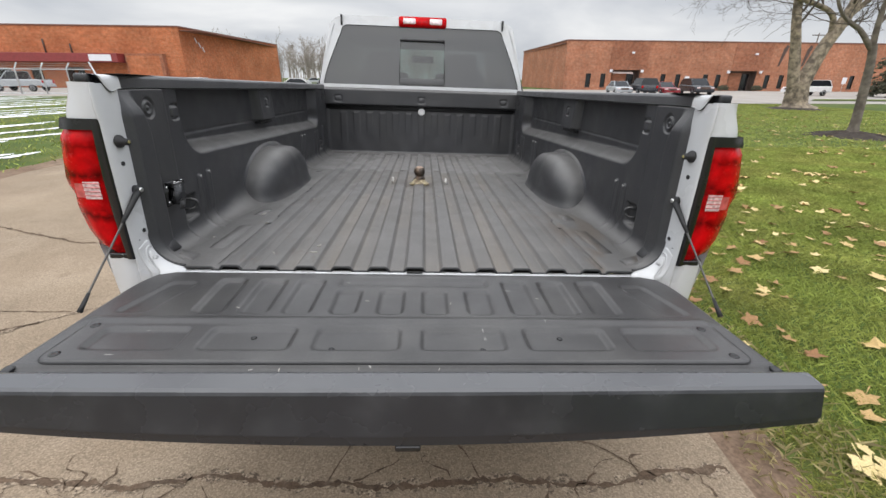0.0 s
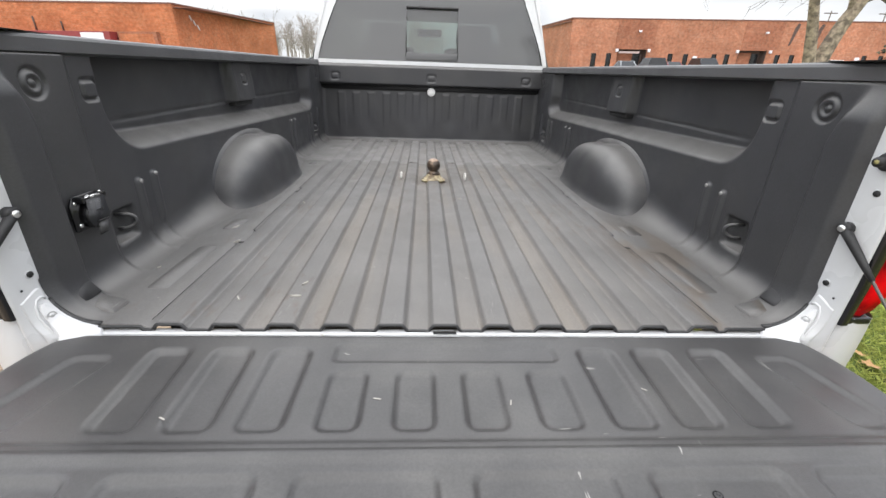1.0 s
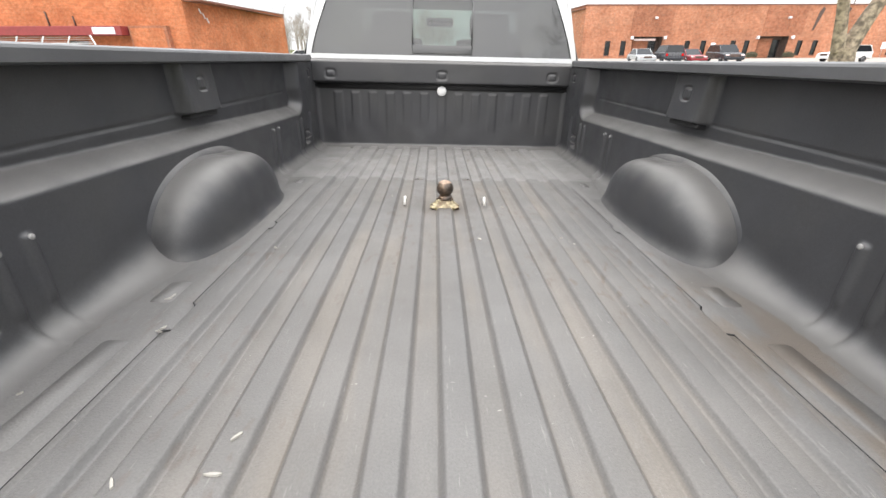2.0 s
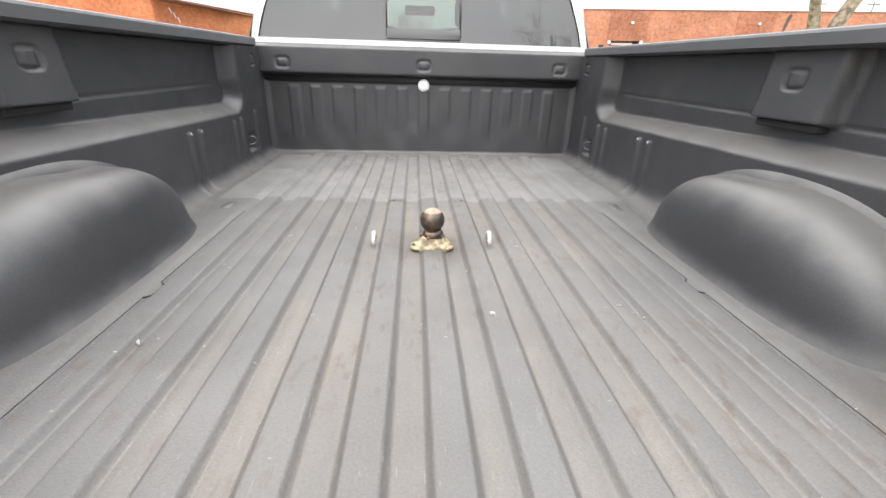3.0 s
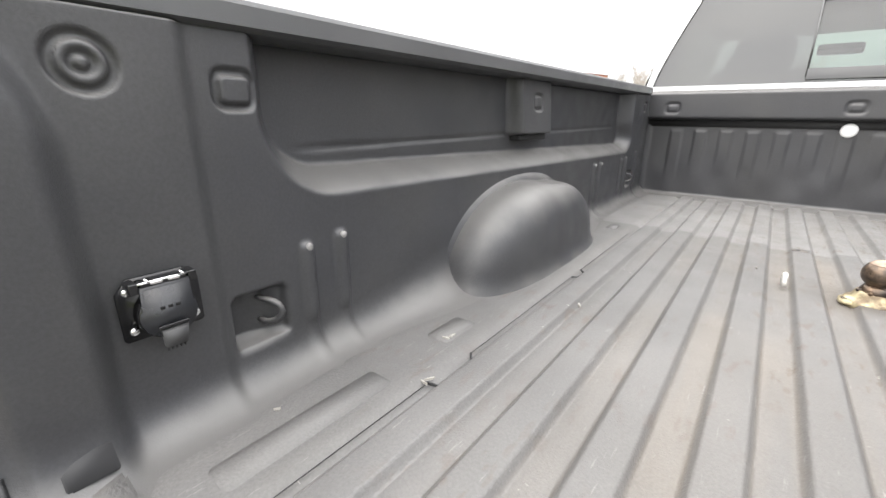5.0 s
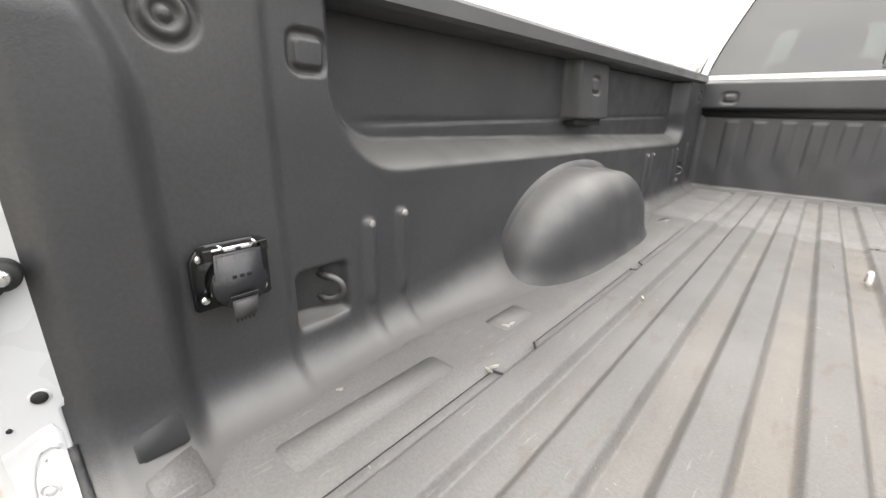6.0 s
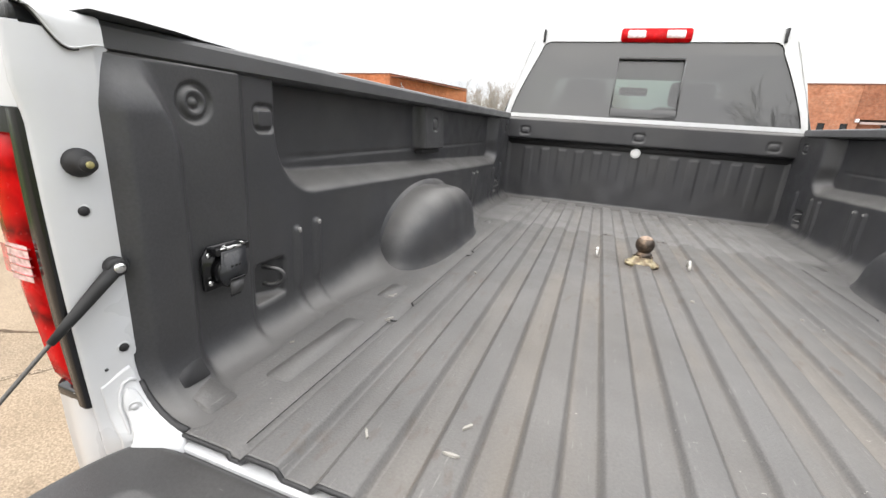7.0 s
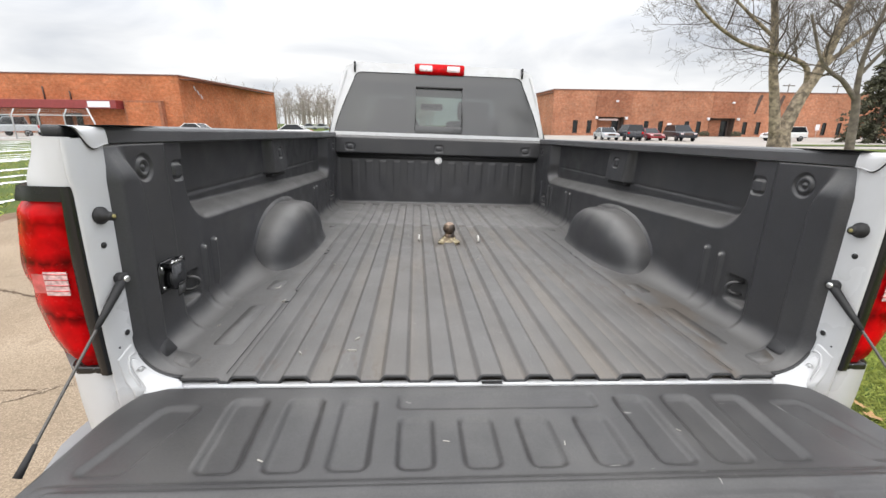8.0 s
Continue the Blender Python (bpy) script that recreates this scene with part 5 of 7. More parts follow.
roof_rows = [[(x, back_y(z) + 0.0, z) for x, _, z in cab_row(0)][4:-4], [(x, 3.0 + 0.0 * z, z) for x, _, z in cab_row(0, 0.004)][4:-4], cab_row(3.5, 0.002)[4:-4], cab_row(4.1, -0.015)[4:-4], cab_row(4.45, -0.05)[4:-4]]
mesh_part("cab_roof", sheet(np.array(roof_rows)), WHITE, truck, "white cab roof")
for s in (-1, 1):
    side = mesh_part("cab_side", sheet([[(s * 0.925, 2.60, 0.75), (s * 0.93, 2.66, 1.10), (s * 0.95, 2.67, 1.30), (s * 0.93, 2.675, 1.48)], [(s * 0.96, 3.4, 0.55), (s * 0.985, 3.4, 1.10), (s * 0.985, 3.4, 1.30), (s * 0.94, 3.4, 1.48)], [(s * 0.96, 5.0, 0.55), (s * 0.985, 5.0, 1.10), (s * 0.985, 5.0, 1.30), (s * 0.94, 5.0, 1.44)], [(s * 0.95, 6.2, 0.55), (s * 0.98, 6.2, 1.0), (s * 0.97, 6.2, 1.2), (s * 0.90, 6.2, 1.30)]], flip=s > 0), WHITE, truck, "white cab side and front wing")
    for y0, y1, w, lean in ((2.672, 2.96, 0.0, 0.10), (3.62, 3.72, 0.0, 0.0), (4.78, 4.90, 0.0, -0.42)):
        z0, z1 = 1.48, 1.975
        mesh_part("roof_post", sheet([[(s * 0.893, y0, z0), (s * 0.745, y0 + lean, z1)], [(s * 0.893, y1, z0), (s * 0.745, y1 + lean * 0.9, z1)]], flip=s < 0), WHITE, side)
    for y0, y1, l0, l1 in ((2.96, 3.62, 0.09, 0.0), (3.72, 4.78, 0.0, -0.40)):
        pane = mesh_part("side_pane", sheet([[(s * 0.891, y0, 1.482), (s * 0.745, y0 + l0, 1.97)], [(s * 0.891, y1, 1.482), (s * 0.745, y1 + l1, 1.97)]], flip=s < 0), GLASS_DARK, side)
        pane.visible_shadow = False
for s in (-1, 1):
    mesh_part("post_trim", sheet([[(s * 0.868, 2.70, 1.40), (s * 0.722, 2.80, 1.98)], [(s * 0.868, 2.97, 1.40), (s * 0.722, 3.06, 1.98)]], flip=s > 0), CABIN, cab)
    mesh_part("door_trim", sheet([[(s * 0.90, 2.70, 0.86), (s * 0.90, 2.70, 1.49)], [(s * 0.90, 4.9, 0.86), (s * 0.90, 4.9, 1.49)]], flip=s > 0), CABIN, cab)
screen = mesh_part("windscreen", sheet([[(-0.90, 4.93, 1.40), (0.90, 4.93, 1.40)], [(-0.72, 4.42, 2.00), (0.72, 4.42, 2.00)]]), GLASS_CLEAR, truck, "clear windscreen seen through the cab")
screen.visible_shadow = False
part("bonnet", box((-0.93, 4.9, 1.15), (0.93, 6.15, 1.36), 0.06, segments=3), WHITE, truck)
part("front_face", box((-0.93, 6.1, 0.55), (0.93, 6.3, 1.30), 0.06, segments=3), WHITE, truck)
part("dashboard", box((-0.90, 4.45, 1.05), (0.90, 4.95, 1.40), 0.05), CABIN, truck)
part("cab_floor", box((-0.93, 2.66, 0.80), (0.93, 4.95, 0.86)), CABIN, truck)
part("rear_bench", box((-0.78, 2.80, 0.98), (0.78, 2.95, 1.52), 0.05), SEAT, truck)
for x in (-0.42, 0.42):
    seat_part = part("front_seat", box((x - 0.29, 3.72, 0.95), (x + 0.27, 3.88, 1.66), 0.06), SEAT, truck)
    part("headrest", box((x - 0.17, 3.72, 1.66), (x + 0.17, 3.82, 1.86), 0.05), SEAT, seat_part)
    part("rear_headrest", box((x - 0.12, 2.86, 1.50), (x + 0.12, 2.94, 1.66), 0.04), SEAT, truck)
part("rear_view_mirror", box((-0.13, 4.40, 1.80), (0.13, 4.43, 1.875), 0.02), BLACK_GLOSS, truck)
part("headliner", box((-0.745, 2.80, 1.945), (0.745, 4.40, 1.955)), SEAT, truck)

# wheels
def wheel(x, y, s):
    m = Matrix.Translation((x, y, 0.40)) @ pose(0, 0, 0, 0, 90 * s, 0)
    tyre = part("wheel", lathe([(0.24, -0.12), (0.36, -0.125), (0.395, -0.10), (0.40, 0.0), (0.395, 0.10), (0.36, 0.125), (0.24, 0.12)], m, 32), TYRE, truck)
    part("rim", lathe([(0.24, 0.05), (0.235, 0.115), (0.20, 0.10), (0.10, 0.07), (0.06, 0.10), (0.001, 0.105)], m, 24), RIM, tyre)


for s in (-1, 1):
    wheel(s * 0.86, 1.12, s)
    wheel(s * 0.86, 5.25, s)
    part("door_mirror", box((min(s * 1.0, s * 1.2), 4.55, 1.42), (max(s * 1.0, s * 1.2), 4.67, 1.68), 0.04), BLACK_GLOSS, truck, "black door mirror")
    part("mirror_arm", box((min(s * 0.90, s * 1.05), 4.58, 1.46), (max(s * 0.90, s * 1.05), 4.64, 1.50), 0.01), BLACK_GLOSS, truck)


# ---- ground ----
def flat(name, outline, z, mat, label="", category="", kind="structure", parent=None):
    bm = bmesh.new()
    bm.faces.new([bm.verts.new((x, y, z)) for x, y in outline])
    ob = part(name, bm, mat, parent, label, smooth=False)
    return tagged(ob, category=category, kind=kind) if category else ob


def ragged(a, b, n, amount, seed):
    """Points from a to b with an uneven line."""
    rng = random.Random(seed)
    pts = []
    for k in range(n + 1):
        t = k / n
        w = amount * (math.sin(t * n * 0.9 + seed) * 0.5 + rng.uniform(-1, 1) * 0.6)
        pts.append((a[0] + (b[0] - a[0]) * t + w, a[1] + (b[1] - a[1]) * t))
    return pts


ground = flat("ground", [(-1500, -1500), (1500, -1500), (1500, 1500), (-1500, 1500)], -0.012, GRASS, "mown green lawn with dry patches", "ground")
verge_r = ragged((1.60, -12), (1.60, 30), 120, 0.06, 3)
verge_l = ragged((-7.2, 30), (-7.2, -12), 60, 0.15, 5)
mud = flat("verge", [(1.0, -40)] + verge_r + [(1.6, 120), (-7.2, 120)] + verge_l + [(-7.2, -40)], -0.006, MUD, "brown muddy verge beside the road", "verge")
road_r = ragged((1.36, -12), (1.36, 30), 110, 0.05, 8)
road_l = ragged((-6.7, 30), (-6.7, -12), 60, 0.12, 9)
road = flat("road", [(1.2, -40)] + road_r + [(1.3, 120), (-6.7, 120)] + road_l + [(-6.7, -40)], 0.0, ROAD, "worn pale aggregate road with dark cracks", "road")


def crack(points, width, seed, mat=CRACK, z=0.004):
    """A dark uneven crack lying in the road."""
    rng = random.Random(seed)
    left, right = [], []
    fine = []
    for (x0, y0), (x1, y1) in zip(points, points[1:]):
        n = max(2, int(math.hypot(x1 - x0, y1 - y0) / 0.02))
        fine += [(x0 + (x1 - x0) * k / n, y0 + (y1 - y0) * k / n) for k in range(n)]
    fine.append(points[-1])
    for k, (x, y) in enumerate(fine):
        xa, ya = fine[max(k - 1, 0)]
        xb, yb = fine[min(k + 1, len(fine) - 1)]
        d = math.hypot(xb - xa, yb - ya) or 1
        nx, ny = -(yb - ya) / d, (xb - xa) / d
        j = min(width, 0.03) * 0.6 * noise.fractal(Vector((x * 8, y * 8, seed)), 0.9, 2.0, 5)
        w = width * max(0.12, 0.6 + 0.9 * noise.fractal(Vector((x * 30, y * 30, seed + 7)), 0.55, 2.1, 6))
        left.append((x + nx * (j + w / 2), y + ny * (j + w / 2), z))
        right.append((x + nx * (j - w / 2), y + ny * (j - w / 2), z))
    return mesh_part("crack", sheet([left, right]), mat, road, smooth=False)


MAIN_CRACK = [(-3.2, 0.16), (-2.4, 0.09), (-1.6, 0.12), (-1.15, 0.07), (-0.8, 0.12), (-0.45, 0.05), (0.0, 0.04), (0.35, 0.06), (0.7, 0.01), (1.0, 0.06), (1.32, 0.08)]
crack(MAIN_CRACK, 0.075, 31, DAMP, 0.003)
crack(MAIN_CRACK, 0.034, 1)
rng_c = random.Random(15)
for k in range(18):
    x = rng_c.uniform(-2.6, 1.3)
    sgn = rng_c.choice((-1, 1))
    a, n_ = rng_c.uniform(0.6, 2.5), rng_c.randint(4, 9)
    px, py, pts = x, 0.07, [(x, 0.07)]
    for j in range(n_):
        a += rng_c.uniform(-1.1, 1.1)
        px, py = px + 0.035 * math.cos(a), py + sgn * 0.035 * abs(math.sin(a))
        pts.append((px, py))
    crack(pts, rng_c.uniform(0.004, 0.010), 100 + k)
crack([(-0.35, 0.06), (-0.28, 0.26), (-0.10, 0.40)], 0.010, 2)
crack([(0.28, 0.05), (0.22, 0.20), (0.10, 0.33), (0.0, 0.45)], 0.010, 3)
crack([(0.55, 0.03), (0.48, -0.14), (0.42, -0.3)], 0.014, 4)
crack([(-0.9, 0.11), (-1.1, -0.1), (-1.0, -0.3)], 0.012, 5)
crack([(1.0, 0.05), (0.8, 0.22), (0.55, 0.30)], 0.010, 6)
crack([(-2.2, 1.55), (-2.6, 1.25), (-3.1, 0.55), (-3.5, 0.1), (-4.4, -0.5)], 0.045, 41, DAMP)
crack([(-2.5, 1.32), (-2.9, 1.1), (-3.4, 1.05), (-4.2, 0.8)], 0.03, 42)
crack([(-6.4, 4.2), (-4.6, 3.3), (-3.4, 2.8), (-2.1, 2.6)], 0.035, 7)
crack([(-5.4, 2.0), (-3.8, 1.5), (-2.4, 1.45)], 0.012, 9)

lot = flat("parking_lot", [(6.5, 29.5), (30, 30.6), (60, 31.2), (120, 33), (120, 73.2), (-6.7, 73.2), (-28.0, 73.2), (-31.0, 60.0), (-90, 60), (-90, 34.5), (-22, 35), (-7.0, 36), (1.6, 36), (1.6, 29.5)], 0.008, CONCRETE_LOT, "pale concrete parking lot in front of the brick buildings", "parking lot")
flat("island", [(33, 35.0), (120, 36.5), (120, 39.5), (36, 38.0)], 0.06, GRASS, "grass island in the parking lot", "grass", parent=None)
rng_s = random.Random(40)
for k in range(44):
    y = 7.0 + 26.0 * (k / 44) ** 1.3 + rng_s.uniform(-0.6, 0.6)
    x = -7.9 - 0.55 * (y - 6) - rng_s.random() * (2.0 + 0.75 * y)
    w, h = rng_s.uniform(1.6, 5.0) * (0.5 + y / 20), rng_s.uniform(0.06, 0.20) * (0.6 + y / 20)
    n = 30
    up, lo = [], []
    for t in range(n + 1):
        e = max(math.sin(math.pi * t / n), 0.0) ** 0.5
        px, py = x + 0.30 * w * (t / n - 0.5) + 0.3 * h * math.sin(t * 0.8 + k), y + 0.95 * w * (t / n - 0.5)
        up.append((px + h * e * rng_s.uniform(0.1, 1.5), py, 0.006))
        lo.append((px - h * e * rng_s.uniform(0.1, 1.5), py, 0.006))
    tagged(mesh_part("snow_streak", sheet([lo, [((a[0] + b[0]) / 2, a[1], 0.022) for a, b in zip(lo, up)], up], flip=True), SNOW, None, "thin ragged streak of old snow on the lawn"), category="snow", group="snow streaks", kind="stuff")


def blades(name, count, area, height, width, mat, seed, label, avoid=None):
    """Many single grass blades in one mesh."""
    rng = np.random.default_rng(seed)
    x = rng.uniform(area[0], area[1], count)
    y = rng.uniform(area[2], area[3], count)
    if avoid is not None:
        keep = avoid(x, y, rng)
        x, y = x[keep], y[keep]
    n = len(x)
    a = rng.uniform(0, 2 * np.pi, n)
    h = height * rng.uniform(0.5, 1.25, n)
    lean = rng.uniform(0.5, 1.7, n) * h
    b = rng.uniform(0, 2 * np.pi, n)
    dx, dy = np.cos(a) * width / 2, np.sin(a) * width / 2
    z0 = np.full(n, -0.014)
    v = np.stack([np.stack([x - dx, y - dy, z0], -1), np.stack([x + dx, y + dy, z0], -1), np.stack([x + dx * 0.7 + np.cos(b) * lean * 0.4, y + dy * 0.7 + np.sin(b) * lean * 0.4, z0 + h * 0.65], -1), np.stack([x + np.cos(b) * lean, y + np.sin(b) * lean, z0 + h], -1)], 1).reshape(-1, 3)
    i = np.arange(n)[:, None] * 4
    faces = np.concatenate([i + [0, 1, 2], i + [0, 2, 3]], 0)
    me = bpy.data.meshes.new(name)
    me.from_pydata(v.tolist(), [], faces.tolist())
    return tagged(mesh_part(name, me, mat, None, label, smooth=False), category="grass", kind="stuff")


def near_edge(x, y, rng):
    return (x > 1.58 + 0.10 * np.sin(y * 3.1) + 0.06 * np.sin(y * 11)) & (rng.random(len(x)) < np.clip(1.7 / (0.35 + 0.16 * np.hypot(x, y + 1)), 0, 1))


blades("grass_tufts", 800000, (1.4, 11.0, -7.0, 9.0), 0.036, 0.0042, BLADE, 11, "short green lawn blades beside the road", near_edge)
blades("grass_tufts", 170000, (4.0, 26.0, 4.0, 29.5), 0.045, 0.012, BLADE, 12, "short green lawn blades farther out")
blades("grass_tufts", 22000, (-24.0, -7.0, 3.0, 36.0), 0.06, 0.022, BLADE, 13, "short lawn blades across the road")
blades("dry_grass", 15000, (1.42, 2.1, -7.0, 6.0), 0.05, 0.005, DRY, 14, "dry straw-coloured grass along the verge", lambda x, y, r: r.random(len(x)) < np.clip(1.4 - np.abs(x - 1.72) * 3.2, 0, 1))


def leaf_mesh(seed):
    """A lobed sycamore leaf, curled."""
    rng = random.Random(seed)
    pts = []
    lobes = [(-150, 0.30), (-120, 0.55), (-95, 0.42), (-60, 0.85), (-30, 0.55), (0, 1.0), (30, 0.55), (60, 0.85), (95, 0.42), (120, 0.55), (150, 0.30)]
    for a, r in lobes:
        r *= rng.uniform(0.85, 1.1)
        pts.append((r * math.sin(radians(a)), r * math.cos(radians(a))))
    bm = bmesh.new()
    curl, bend = rng.uniform(0.15, 0.5), rng.uniform(-0.3, 0.4)
    zf = lambda x, y: curl * x * x + bend * y * y * 0.5 + 0.05 * math.sin(5 * x + seed)
    c = bm.verts.new((0, -0.1, 0.0))
    vs = [bm.verts.new((x, y, zf(x, y))) for x, y in pts]
    for a, b in zip(vs, vs[1:]):
        bm.faces.new((c, b, a))
    stem = [bm.verts.new((0.02, -0.1, 0)), bm.verts.new((0.05, -0.75, 0.1)), bm.verts.new((-0.01, -0.75, 0.1))]
    bm.faces.new((c, stem[0], stem[1], stem[2]))
    me = bpy.data.meshes.new("leaf")
    bm.to_mesh(me)
    bm.free()
    me.materials.append(LEAF)
    return me


leaf_shapes = [leaf_mesh(k) for k in range(6)]
rng = random.Random(77)
for k in range(299):
    if k < 190:
        x, y = 1.9 + 3.6 * rng.random() ** 1.2, -0.3 + 4.2 * rng.random()
    elif k > 265:
        x, y = 2.0 + 7 * rng.random(), -6.5 + 6.5 * rng.random()
    else:
        x, y = 2.2 + 16 * rng.random(), 1.0 + 20 * rng.random()
        if x < 1.9 + 0.1 * y:
            x += 3
    size = rng.uniform(0.055, 0.108)
    ob = new("fallen_leaf", leaf_shapes[k % 6])
    ob.matrix_world = Matrix.Translation((x, y, 0.022)) @ pose(0, 0, 0, rng.uniform(-16, 16), rng.uniform(-16, 16), rng.uniform(0, 360)) @ Matrix.Diagonal((size, size, size, 1))
    tagged(ob, label="dry tan sycamore leaf lying on the grass", category="leaf", group="fallen leaves")


# scattered leaves farther out, too many to tell apart
rng = np.random.default_rng(78)
verts, faces = [], []
for k in range(520):
    r_ = 3.5 + 22 * rng.random() ** 0.8
    a = radians(rng.uniform(8, 86))
    x, y = 1.6 + r_ * math.cos(a), 0.4 + r_ * math.sin(a)
    size, turn = rng.uniform(0.05, 0.115), rng.uniform(0, 6.283)
    i = len(verts)
    for j in range(10):
        q = turn + 0.6283 * j
        w = size * (rng.uniform(0.75, 1.05) if j % 2 else rng.uniform(0.4, 0.6))
        verts.append((x + w * math.cos(q), y + w * math.sin(q), 0.02 + rng.uniform(0, 0.045)))
    verts.append((x, y, 0.022))
    faces += [(i + j, i + (j + 1) % 10, i + 10) for j in range(10)]
me = bpy.data.meshes.new("leaf_litter")
me.from_pydata(verts, [], faces)
tagged(mesh_part("leaf_litter", me, LEAF_LITTER, None, "dry tan leaves strewn over the lawn", smooth=False), category="leaves", kind="stuff")


# ---- brick buildings ----
def building(name, label, x0, x1, y0, y1, height, brick, openings, side_skew=0.0):
    """A flat-roofed brick block whose front faces -y. Openings: (x0, x1, z0, z1, kind) on the front."""
    b = thing(name, label, "building")
    xs = sorted({x0, x1, *[o[0] for o in openings], *[o[1] for o in openings]})
    zs = sorted({0.0, height, *[o[2] for o in openings], *[o[3] for o in openings]})
    bm = bmesh.new()
    for xa, xb in zip(xs, xs[1:]):
        for za, zb in zip(zs, zs[1:]):
            mx, mz = (xa + xb) / 2, (za + zb) / 2
            if any(o[0] < mx < o[1] and o[2] < mz < o[3] for o in openings):
                continue
            bm.faces.new([bm.verts.new(p) for p in ((xa, y0, za), (xb, y0, za), (xb, y0, zb), (xa, y0, zb))])
    bmesh.ops.remove_doubles(bm, verts=bm.verts, dist=0.001)
    part("front_wall", bm, brick, b, smooth=False)
    for xa, xb, ya, yb in ((x0, x0 + side_skew, y0, y1), (x1, x1 + side_skew, y0, y1)):
        bm = bmesh.new()
        vs = [bm.verts.new(p) for p in ((xa, ya, 0), (xb, yb, 0), (xb, yb, height), (xa, ya, height))]
        bm.faces.new(vs)
        part("side_wall", bm, brick, b, smooth=False)
    part("roof", box((min(x0, x0 + side_skew), y0 + 0.3, height - 0.4), (max(x1, x1 + side_skew), y1, height - 0.3)), COPING, b, smooth=False)
    part("coping", box((x0 - 0.08, y0 - 0.08, height - 0.02), (x1 + 0.08, y0 + 0.3, height + 0.16), 0.03), COPING, b, smooth=False)
    for xa in (x0, x1):
        m = Matrix(((1, side_skew / (y1 - y0), 0, xa - side_skew / (y1 - y0) * y0), (0, 1, 0, 0), (0, 0, 1, 0), (0, 0, 0, 1)))
        part("coping", box((-0.12, y0 + 0.25, height - 0.02), (0.12, y1, height + 0.16), 0.03, m), COPING, b, smooth=False)
    for xa, xb, za, zb, kind in openings:
        if kind == "window":
            w = part("window", box((xa - 0.3, y0 + 0.14, za - 0.05), (xb + 0.3, y0 + 0.18, zb + 0.3)), DARKWIN, b, smooth=False)
            part("frame", box((xa - 0.02, y0 + 0.08, za), (xa + 0.07, y0 + 0.14, zb)), SHADE, w, smooth=False)
            part("sill", box((xa - 0.05, y0 - 0.05, za - 0.1), (xb + 0.05, y0 + 0.14, za)), COPING, w, smooth=False)
        else:
            rec = bmesh.new()
            add_box(rec, (xa, y0 + 1.2, za), (xb, y0 + 1.3, zb))
            add_box(rec, (xa - 0.1, y0, za), (xa, y0 + 1.3, zb))
            add_box(rec, (xb, y0, za), (xb + 0.1, y0 + 1.3, zb))
            add_box(rec, (xa, y0 + 0.02, zb), (xb, y0 + 1.3, zb + 0.1))
            e = part("entrance", rec, SHADE, b, smooth=False)
            part("door", box((xb - 1.5, y0 + 1.12, za), (xb - 0.4, y0 + 1.2, zb - 0.5)), DARKWIN, e, smooth=False)
            part("roller_door", box((xa + 0.2, y0 + 1.1, za), (xb - 1.7, y0 + 1.2, zb - 0.3)), BRICK_DARK, e, smooth=False)
    return b


R_OPEN = []
for c, kind in ((27.5, "w"), (30.0, "w"), (33.8, "e"), (40.3, "w"), (42.9, "w"), (47.7, "w"), (49.9, "w"), (54.1, "e"), (58.5, "w"), (61.0, "w"), (73.6, "w"), (76.5, "w"), (82.0, "e"), (88, "w"), (91, "w")):
    R_OPEN.append((c - 2.3, c + 2.3, 0.0, 3.15, "entrance") if kind == "e" else (c - 0.42, c + 0.42, 0.45, 2.55, "window"))
right_building = building("brick_building", "long low red-brown brick building with a flat roof and narrow windows", 23.4, 112.0, 73.0, 104.0, 7.45, BRICK_R, R_OPEN, -0.3)
for x in (34.5, 55.5):
    part("pilaster_panel", box((x - 3.6, 72.94, 3.35), (x + 2.8, 73.0, 7.38)), BRICK_DARK, right_building, "darker brick panel", smooth=False)
    part("wall_lamp", box((x - 0.2, 72.6, 5.6), (x + 0.2, 72.94, 5.9), 0.05), SIGN, right_building)
for x in (31.2, 36.5, 51.4, 57.0):
    part("porch_lamp", box((x - 0.2, 72.7, 2.75), (x + 0.2, 73.0, 3.2), 0.05), SIGN, right_building)
for k, x in enumerate((59.7, 63.8)):
    part("dark_streak", prism([(0, 0), (0.35, 0.1), (0.75, 1.6), (1.15, 3.1), (0.75, 3.3), (0.35, 2.6), (0.15, 1.2)], 0.03, pose(x, 72.99, 3.9, 90, 0, 0)), SHADE, right_building, smooth=False)
part("door_sign", box((31.6, 72.9, 2.55), (35.0, 73.0, 2.85)), DULL_SIGN, right_building, smooth=False)

left_building = building("brick_building", "low orange brick building with a flat roof", -95.0, -31.95, 60.8, 92.0, 7.45, BRICK_L, [(-52.0, -50.6, 0.9, 2.4, "window"), (-47.5, -45.2, 0.0, 2.6, "entrance"), (-57.5, -54.5, 0.9, 2.4, "window")], 2.6)
part("canopy", box((-70.0, 58.8, 3.15), (-39.2, 60.75, 4.2), 0.05), RED_FASCIA, left_building, "dark red fascia canopy", smooth=False)
part("canopy_sign", box((-42.7, 58.74, 3.3), (-39.95, 58.8, 4.05)), SIGN, left_building, "white sign board", smooth=False)
part("low_block", box((-39.0, 60.0, 0.0), (-34.2, 60.79, 4.25)), BRICK_DARK, left_building, smooth=False)
part("low_block_face", box((-38.8, 59.97, 0.0), (-34.6, 60.0, 4.0)), BRICK_L, left_building, smooth=False)
